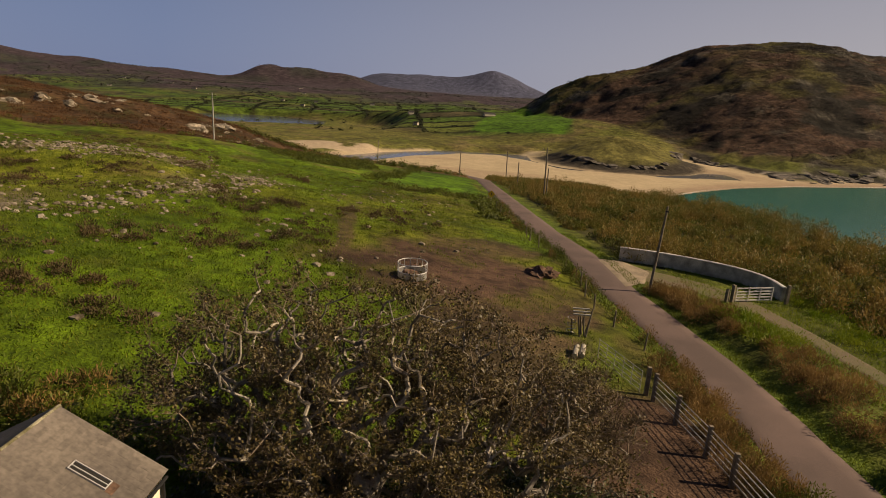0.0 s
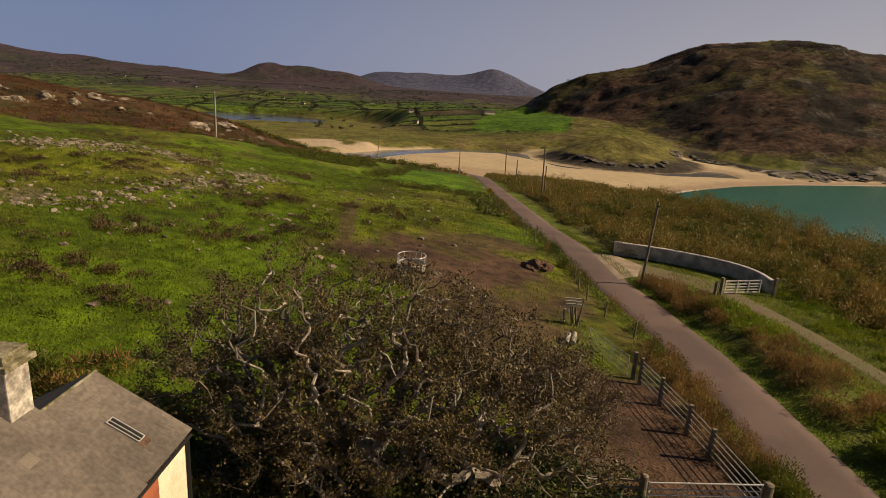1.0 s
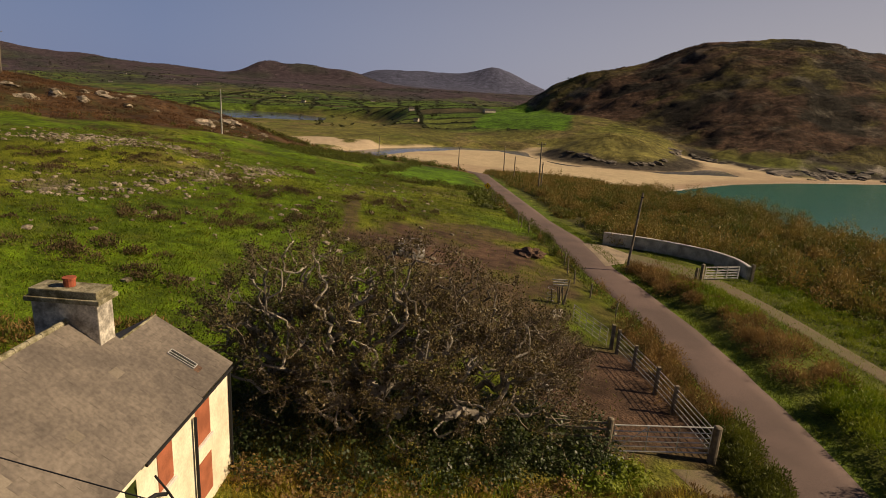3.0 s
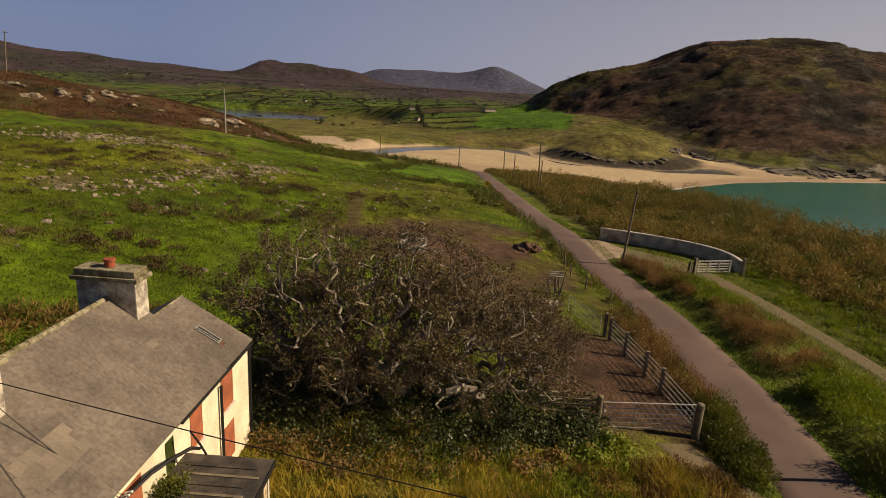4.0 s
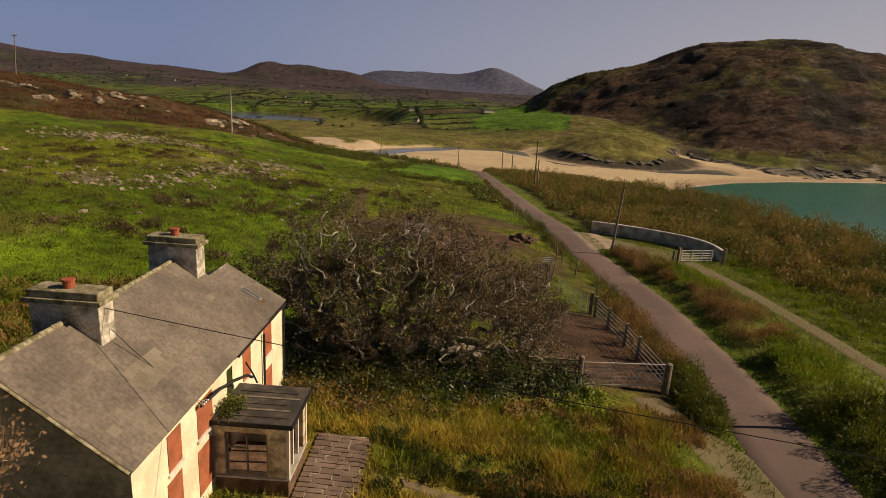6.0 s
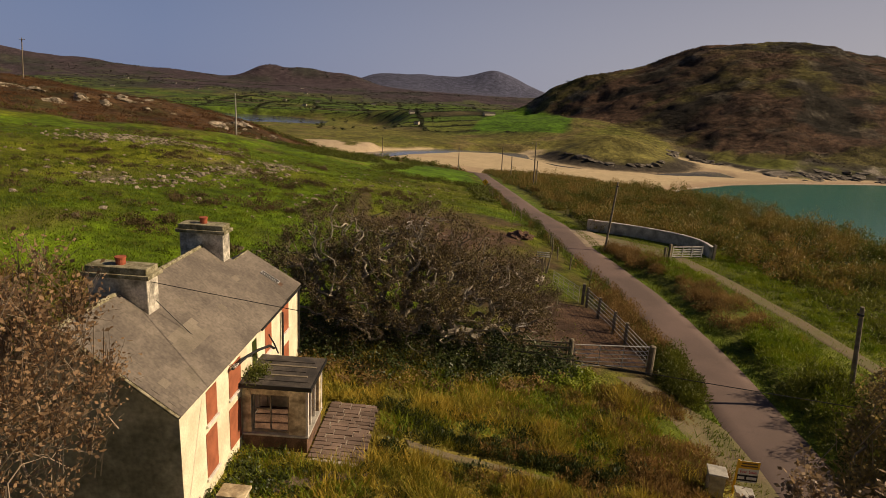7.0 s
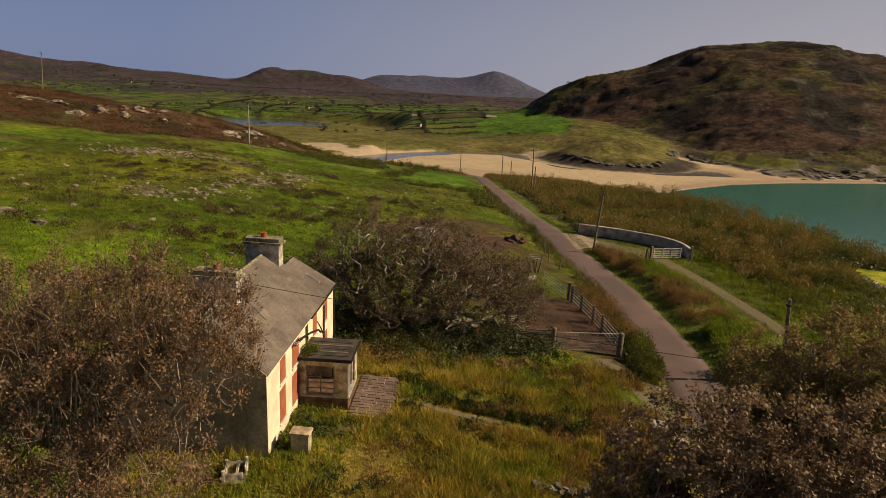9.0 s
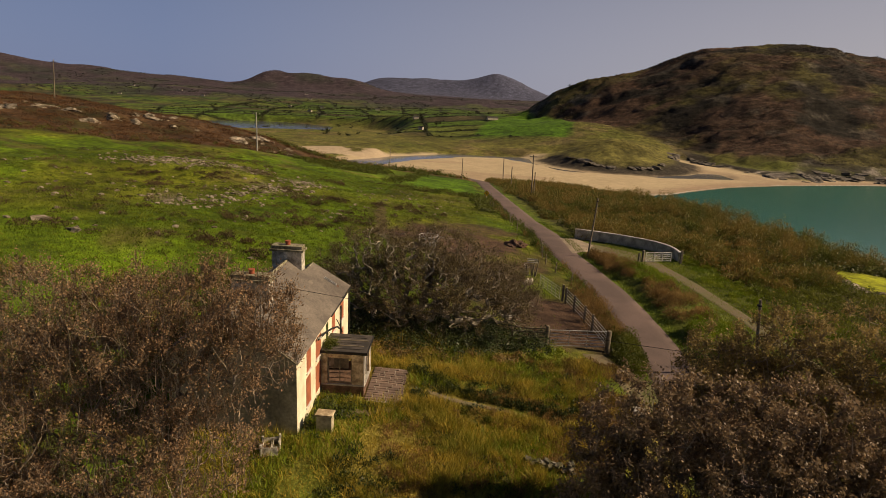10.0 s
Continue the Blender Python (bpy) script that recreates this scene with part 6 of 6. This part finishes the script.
# undergrowth below the big tree, its deep shade put into darker leaves
x, y = scatter(330, -8, 7.2, 11.2, 19.5, lambda x, y: (y > np.interp(x, [-6, -2.7, 0.5, 4, 7.5], [11.8, 11.6, 12.8, 14.5, 15.8])).astype(float))
clumps(x, y, 0.85, 1.15, 150, 0.13, "undergrowth", L_IVY, "bramble undergrowth below the tree, shade put into its dark leaves", 0.04)
x, y = scatter(90, -6.5, 7, 10.6, 15.0, lambda x, y: (np.abs(y - np.interp(x, [-6, -2.7, 0.5, 4, 7.5], [11.6, 11.2, 12.3, 13.9, 15.0])) < 0.8).astype(float))
clumps(x, y, 0.6, 0.55, 130, 0.12, "bramble", L_BRACKEN, "reddish bramble at the tree's edge", 0.05)
x, y = scatter(60, 4.8, 8.2, 13.8, 16.6)
clumps(x, y, 0.5, 0.45, 150, 0.12, "nettles", L_GRASSB, "bright green nettles before the gate")
# round the house
x, y = scatter(36, -7.0, -4.7, 2.6, 4.7)
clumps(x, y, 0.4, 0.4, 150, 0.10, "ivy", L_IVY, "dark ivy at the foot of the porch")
x, y = scatter(16, -7.0, -6.0, 0.6, 2.4)
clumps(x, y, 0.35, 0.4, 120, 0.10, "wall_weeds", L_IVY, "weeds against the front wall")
x, y = scatter(620, -36, -14.2, -6, 24, lambda x, y: (y < 22 + 0.35 * (x + 14)) * (wave(x, y, 7, 2) > -0.25))
k = RNG.rand(len(x)) < 0.6
brush(x[k], y[k], 0.9, 0.9, 170, 0.3, 0.07, "back_scrub", L_BRACKEN, "brown scrub behind the house")
brush(x[~k], y[~k], 0.9, 1.0, 170, 0.26, 0.09, "back_bush", L_BUSH, "dark green bushes behind the house")
x, y = scatter(50, -15.5, -7.6, 13.2, 19)
clumps(x, y, 0.8, 0.9, 120, 0.15, "shade_scrub", L_BUSH, "dark scrub beside the house end", 0.04)
n = 900
pos = np.array([-6.62, 5.55, 2.42]) + RNG.normal(size=(n, 3)) * [0.2, 0.36, 0.16]
pos[:, 2] = np.maximum(pos[:, 2], 2.38)
tagged(cards(pos, 0.09, "roof_fern", L_BUSH, nrm=RNG.normal(size=(n, 3)) + [0.5, 0, 0.6]), "green ferns growing on the porch roof", "fern", kind="stuff")
# heather and rush on the pasture
x, y = scatter(380, -66, -2, 26, 100, lambda x, y: (wave(x, y, 18, 3) > 0.04) * (1 - yard_mud(x, y)))
brush(x, y, 0.9, 0.5, 130, 0.22, 0.09, "heather", L_HEATHPATCH, "brown heather clumps on the pasture", 0.9)
spot = np.array([(-16.7, 43.5), (-19.9, 42.4), (-20.6, 54.9), (-24.4, 39.5), (-23.2, 29.2), (-21.4, 31.1), (-18.1, 28.2), (-23.5, 84.1), (-45.3, 57.9), (-10.6, 65.3), (-14.0, 49.0), (-19.0, 60.0), (-42.0, 54.0), (-38.0, 62.0)])[np.repeat(np.arange(14), 9)]
spot = spot + RNG.normal(size=spot.shape) * [1.3, 1.0]
brush(spot[:, 0], spot[:, 1], 0.7, 0.6, 150, 0.22, 0.08, "heather_patch", L_HEATHPATCH, "dark heather patches on the pasture", 0.9)
x, y = scatter(9000, -66, 4, 24, 110, lambda x, y: np.clip(50 / np.hypot(x, y + 8), 0.3, 1) * (1 - yard_mud(x, y)) * (off_road(x, y) < -4) * (wave(x + 7, y + 3, 7, 3) > -0.12))
brush(x, y, 0.36, 0.16, 16, 0.19, 0.09, "tussocks", L_GRASS, "uneven grass tussocks on the pasture", 0.9)
x, y = scatter(600, -75, 0, 24, 110, lambda x, y: (wave(x + 40, y, 15, 3) > -0.05) * (1 - yard_mud(x, y)))
brush(x, y, 0.5, 0.3, 44, 0.2, 0.1, "pasture_weeds", L_BUSH, "dark green weeds on the pasture")
x, y = scatter(2200, -150, -40, 80, 200, lambda x, y: (y > heath_edge(x, y)).astype(float))
brush(x, y, 1.5, 0.6, 50, 0.36, 0.2, "heath", L_HEATH, "russet heath on the rocky ridge")
x, y = scatter(300, -110, -42, 80, 155, lambda x, y: (np.abs(y - heath_edge(x, y) - 3) < 5).astype(float))
brush(x, y, 1.3, 1.2, 110, 0.32, 0.15, "gorse", L_BUSH, "dark gorse along the ridge foot")
x, y = scatter(900, -48, 4, 96, 172, lambda x, y: ((np.abs(y - 101 - 0.3 * (x + 5)) < 4) & (x > -18) | (np.hypot((x + 33) / 13, (y - 138) / 22) < 1) | (np.abs(x + 15 - 0.05 * (y - 110)) < 2) & (y < 160) & (y > 104)) * (off_road(x, y) < -4))
brush(x, y, 1.2, 0.9, 90, 0.34, 0.16, "field_hedge", L_BUSH, "dark hedge round the far green field")
x, y = scatter(160, -2, 8, 76, 100, lambda x, y: ((np.abs(y - 88 - 0.2 * x) < 9) & (off_road(x, y) < -3) & (off_road(x, y) > -8)).astype(float))
clumps(x, y, 1.0, 1.0, 70, 0.3, "pasture_hedge", L_BUSH, "dark hedge across the pasture")
# heather and crags on the open hill
def on_hill(x, y):
    return (headland(x, y) > 9) * (x > 142 + 0.11 * (y - 789)) * (np.abs(x) < 0.9 * y) * (bell(x, y, 178, 690, 68, 75, -25) < 0.1)


x, y = scatter(16000, 120, 900, 640, 1120, lambda x, y: on_hill(x, y) * (wave(x * 0.6, y, 50, 4) > -0.06))
clumps(x, y, 2.6, 0.35, 8, 1.3, "hill_heather", L_HEATHER, "brown heather on the open hill", tilt=0.4)
x, y = scatter(9000, 120, 900, 640, 1120, lambda x, y: on_hill(x, y) * (wave(x * 0.6 + 200, y, 60, 4) > 0.03))
clumps(x, y, 2.6, 0.35, 7, 1.4, "hill_grass", L_HILLGRASS, "olive grass tussocks on the open hill", tilt=0.4)
x, y = scatter(3600, -1900, 260, 1750, 3200, lambda x, y: (np.abs(x) < 0.8 * y) * (wave(x, y, 160, 4) > 0.02))
clumps(x, y, 7.0, 2.4, 6, 4.5, "moor_thicket", L_MOORWOOD, "dark thickets on the far moor")
# hedgerows of the valley fields
x, y = scatter(42000, -650, 190, 820, 1750, lambda x, y: (field_grid(x, y)[1] < 4.0) * (farm_land(x, y) > 0.5) * (bright_field(x, y) < 0.3) * (wave(x, y, 60, 3) > -0.22) * (np.abs(x) < 0.62 * y))
clumps(x, y, 1.7, 1.9, 7, 1.8, "hedgerow", L_HEDGEROW, "dark hedgerows between the valley fields")
x, y = scatter(420, -620, 200, 900, 1800, lambda x, y: (wave(x, y, 110, 3) > 0.08) * (np.abs(x) < 0.62 * y))
clumps(x, y, 5.0, 3.6, 30, 2.2, "valley_trees", L_HEDGEROW, "dark scattered thickets in the valley")
x, y = scatter(2600, -90, 10, 168, 214, lambda x, y: smooth(6, 0, np.abs(y - 196 - 0.06 * x)) * (off_road(x, y) < -3))
clumps(x, y, 1.0, 1.1, 22, 0.5, "brow_bush", L_BRACKEN, "brown bracken along the brow of the hill")
x, y = scatter(260, -70, 4, 170, 208, lambda x, y: (wave(x, y, 20, 2) > 0.0) * (off_road(x, y) < -4))
clumps(x, y, 1.5, 1.7, 50, 0.5, "brow_gorse", L_BUSH, "dark gorse bushes on the brow")

# grass
def grass(n, box_, keep, length, width, name, material, label, lean=0.45):
    x, y = scatter(n, *box_, keep)
    ob = blades(np.stack([x, y, height(x, y) - 0.02], -1), length(x, y) if callable(length) else length, width, name, material, lean)
    tagged(ob, label, "grass", kind="stuff")


def open_lawn(x, y):
    hard = ((x > -7.2) & (x < -4.6) & (y > 4.7) & (y < 7.2)) | ((x > -4.7) & (x < -2.4) & (y > 4.4) & (y < 8.7)) | ((x < -6.9) & (y > 0.4) & (y < 12.6))
    path = (np.abs(y - 6.4) < 0.5) & (x > -1.3) & (x < 4.9)
    return np.where(hard | path | (off_road(x, y) > -2.2), 0.0, np.where((x > 10.4) & (y > 1) & (y < 16), 0.12, 1.0))


grass(150000, (-12, 12.5, -9, 14.5), lambda x, y: open_lawn(x, y) * (0.35 + 0.65 * (wave(x, y, 3, 3) > -0.1)), lambda x, y: 0.14 + 0.75 * np.clip(0.22 + 1.2 * wave(x, y, 1.6, 3), 0, 1), 0.04, "lawn_grass", L_LAWN, "rank yellowing lawn grass before the house", 0.5)
grass(45000, (-12, 12.5, -9, 14.5), lambda x, y: open_lawn(x, y) * ((wave(x + 9, y, 4, 3) > 0.12) | (np.hypot((x - 3.2) / 2.6, (y - 2.6) / 1.6) < 1)), 0.40, 0.05, "green_lawn_grass", L_GRASSB, "bright green tufts in the rank lawn", 0.5)
x, y = scatter(1100, -3, 11, -7, 14, lambda x, y: open_lawn(x, y) * (np.hypot((x - 3.2) / 2.6, (y - 2.6) / 1.6) > 1) * (wave(x, y + 30, 5, 3) > 0.02))
brush(x, y, 0.35, 0.38, 90, 0.17, 0.05, "lawn_weeds", L_BRACKEN, "brown dock and weeds in the lawn")
x, y = scatter(1000, -5, 11, -8, 14, lambda x, y: open_lawn(x, y) * (np.hypot((x - 3.2) / 2.6, (y - 2.6) / 1.6) > 1) * (wave(x - 30, y + 30, 5, 3) > 0.06))
brush(x, y, 0.36, 0.34, 100, 0.13, 0.055, "lawn_herbs", L_BUSH, "dark green herbs in the lawn")
x, y = scatter(330, 8.0, 12.3, 5.5, 15.0, lambda x, y: (wave(x, y, 3, 2) > -0.2) * (off_road(x, y) < -3.2) * (y > 7.6 - 2 * (x < 10.4)))
brush(x, y, 0.5, 0.42, 150, 0.2, 0.05, "drive_weeds", L_BRACKEN, "reddish brown weeds over the old drive")
x, y = scatter(260, -4, 10, -4, 14, lambda x, y: open_lawn(x, y) * (wave(x + 61, y - 8, 4, 3) > 0.1))
brush(x, y, 0.45, 0.36, 110, 0.18, 0.05, "lawn_bracken", L_BRACKEN, "brown bracken patches in the lawn")
x, y = scatter(520, -5, 9, -7, 13, lambda x, y: open_lawn(x, y) * (wave(x - 17, y + 40, 3, 3) > 0.10))
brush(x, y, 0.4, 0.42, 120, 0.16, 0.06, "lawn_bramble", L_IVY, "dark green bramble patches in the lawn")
grass(60000, (8, 24, -8, 75), lambda x, y: (np.abs(np.abs(off_road(x, y)) - 2.5) < 0.6).astype(float), 0.26, 0.05, "verge_grass", L_GRASS, "bright green grass on the lane's verges")
grass(50000, (21, 40, -4, 62), lambda x, y: ((off_road(x, y) > 6.2)) * np.where(np.abs(x - np.interp(y, [0, 15, 31, 41, 48], [28.2, 28.4, 27.5, 26.2, 24.8])) < 0.8, 0.2, 1.0), 0.22, 0.06, "track_grass", L_GRASSB, "green grass along the gravel track")
grass(130000, (-62, 9, 14, 100), lambda x, y: (1 - 0.93 * yard_mud(x, y)) * (off_road(x, y) < -3.5) * np.clip(45 / np.hypot(x, y + 8), 0, 1), 0.20, 0.07, "pasture_grass", L_GRASS, "grazed pasture grass on the hillside")


x = np.concatenate([RNG.uniform(-2.4, 4.2, 70), RNG.uniform(4.0, 6.8, 40)])
y = np.interp(x, [-2.4, 0.0, 2.2, 4.2, 6.8], [9.2, 7.7, 7.1, 6.9, 6.6]) + RNG.normal(size=len(x)) * 0.18
brush(x, y, 0.32, 0.42, 130, 0.13, 0.06, "path_edge", L_IVY, "dark green growth along the garden path", 1.0)


# ---- rocks ----
def rock_mesh(seed, flat):
    bm = bmesh.new()
    bmesh.ops.create_icosphere(bm, subdivisions=2, radius=1)
    off = Vector((seed * 3.1, seed * 1.7, 0))
    for v in bm.verts:
        k = 1 + 0.55 * noise.noise(v.co * 1.3 + off) + 0.3 * noise.cell(v.co * 2.3 + off) + 0.12 * noise.noise(v.co * 5 + off)
        v.co = Vector((v.co.x * 1.15, v.co.y * 0.7, v.co.z * flat)) * k
    me = bpy.data.meshes.new("rock")
    bm.to_mesh(me)
    bm.free()
    me.materials.append(M_ROCK)
    return me


def build_rocks():
    rng = random.Random(21)
    shapes = [rock_mesh(k, 0.24 + 0.09 * (k % 4)) for k in range(8)]

    dark = mat("dark_shore_rock", (0.085, 0.072, 0.056), 0.9, 0.3, 0.45, 2, 0.3, 0.5, second=(0.16, 0.14, 0.11))
    dark_shapes = []
    for k in range(8):
        me = rock_mesh(k + 20, 0.22 + 0.06 * (k % 3))
        me.materials[0] = dark
        dark_shapes.append(me)

    def put(x, y, s, label, group):
        o = new("rock", (dark_shapes if group == "shore rocks" else shapes)[rng.randrange(8)])
        o.matrix_world = pose(x, y, gz(x, y) - 0.1 * s, rng.uniform(-12, 12), rng.uniform(-12, 12), rng.uniform(0, 360)) @ Matrix.Diagonal((s, s, s, 1))
        tagged(o, label, "rock", group)

    knoll = resample([(-54, 66), (-51.1, 67.4), (-46.2, 68.0), (-44.3, 73.8), (-39.6, 77.3), (-34.4, 75.6)], 90)
    for k in range(0, 90, 3):
        x, y = knoll[k]
        put(x + rng.gauss(0, 1.0), y + rng.gauss(0, 2.0), rng.choice((0.14, 0.2, 0.28, 0.4, 0.6)), "pale lichened stone in the pasture", "pasture stones")
    outcrop = resample([(-36, 44), (-33.8, 44.9), (-30.3, 45.8), (-29.7, 51.4), (-26.9, 56.1), (-26.7, 65.6), (-25.8, 76)], 80)
    for k in range(0, 80, 2):
        x, y = outcrop[k]
        put(x + rng.gauss(0, 1.0), y + rng.gauss(0, 1.3), rng.choice((0.12, 0.18, 0.26, 0.4, 0.6)), "brownish outcrop stone in the grass", "outcrop stones")
    # scattered small stones
    bm = bmesh.new()
    for k in range(1100):
        q = rng.random()
        x = rng.uniform(-66, 0)
        y = rng.uniform(26, 92)
        if q > 0.4:
            x, y = (knoll if q > 0.7 else outcrop)[rng.randrange(80)] + np.array((rng.gauss(0, 2.2), rng.gauss(0, 2.6)))
        s = rng.uniform(0.07, 0.36)
        m = pose(x, y, gz(x, y) + 0.02, rng.uniform(-20, 20), rng.uniform(-20, 20), rng.uniform(0, 360)) @ Matrix.Diagonal((s * rng.uniform(0.8, 1.5), s, s * 0.6, 1))
        made = bmesh.ops.create_icosphere(bm, subdivisions=1, radius=1, matrix=m)
        for v in made["verts"]:
            v.co += Vector((rng.uniform(-0.2, 0.2), rng.uniform(-0.2, 0.2), rng.uniform(-0.1, 0.1))) * s
    tagged(part("field_stones", bm, M_ROCK), "many small pale stones in the pasture", "stones", kind="stuff")
    for k in range(75):
        x = rng.uniform(-125, -48)
        crest = float(np.interp(x, [-125, -105, -92, -70, -52], [122, 130, 139, 150, 157]))
        put(x, crest + rng.gauss(-5, 6), rng.choice((0.4, 0.6, 0.9, 1.2, 1.6, 2.2)), "large pale rock slab on the heath", "heath rocks")
    for x, y, s in ((-39.3, 28.7, 1.0), (-34.8, 26.4, 0.9), (-37, 30, 0.5)):
        put(x, y, s, "big weathered boulder above the house", "boulders")
    for k in range(16):
        put(47.4 + rng.gauss(0, 0.5), 42 + 0.6 * k + rng.gauss(0, 0.3), rng.uniform(0.4, 0.8), "dark stone of a tumbled wall by the paddock", "paddock stones")
    for k in range(7):
        put(2 + rng.gauss(0, 0.7), 56.5 + rng.gauss(0, 0.5), rng.uniform(0.15, 0.3), "small white stone on the mud", "small stones")
    for k in range(85):
        q = rng.random()
        x = 250 + 230 * q
        put(x, float(shore_grass(x)) + rng.gauss(2, 9), rng.uniform(3, 9), "dark shore rock at the headland's foot", "shore rocks")
    for k in range(16):
        a = rng.uniform(200, 330)
        put(172 + 58 * math.cos(radians(a)), 675 + 62 * math.sin(radians(a)), rng.uniform(4, 8), "dark rock edge of the grassy knoll", "shore rocks")


build_rocks()


# ---- far houses ----
def build_far_houses():
    rng = random.Random(2)
    M_FARROOF = mat("dark_roof", (0.06, 0.055, 0.05), 0.8, 2, 0.3, 10, 0.1, 0)

    def cottage(x, y, w, d, h, turn, dark=False):
        z = gz(x, y)
        c = empty("cottage", x, y, z, turn)
        tagged(c, "small white cottage with a dark pitched roof in the valley", "house", "valley houses")
        part("wall_shell", gable_wall(bmesh.new(), -w / 2, w / 2, d / 2, -d / 2, h, h + d * 0.4), M_WALLWHITE, c)
        bm = bmesh.new()
        for s in (-1, 1):
            vs = [bm.verts.new(p) for p in ((s * (d / 2 + 0.3), -w / 2 - 0.3, h - 0.1), (s * (d / 2 + 0.3), w / 2 + 0.3, h - 0.1), (0, w / 2 + 0.3, h + d * 0.4 + 0.25), (0, -w / 2 - 0.3, h + d * 0.4 + 0.25))]
            bm.faces.new(vs)
        part("roof", bm, M_FARROOF, c)
        for k in (-0.25, 0.2):
            part("window", box(bmesh.new(), (d / 2 - 0.05, k * w, h * 0.35), (d / 2 + 0.05, k * w + 1.2, h * 0.7)), M_DARK, c)
    for x, y, w in ((40, 985, 20), (-90, 1010, 9), (-72, 905, 7), (60, 1180, 10), (-10, 1250, 9), (-230, 1500, 11), (-420, 1700, 11), (-500, 1650, 10), (-820, 1820, 11), (-1000, 2050, 12), (-130, 1700, 11), (-350, 1300, 9), (-560, 2100, 12), (-1250, 2200, 12), (-1100, 1850, 11), (130, 1420, 10), (-640, 2350, 12)):
        cottage(x, y, w, 5.5, 3.2, rng.uniform(60, 120))


build_far_houses()
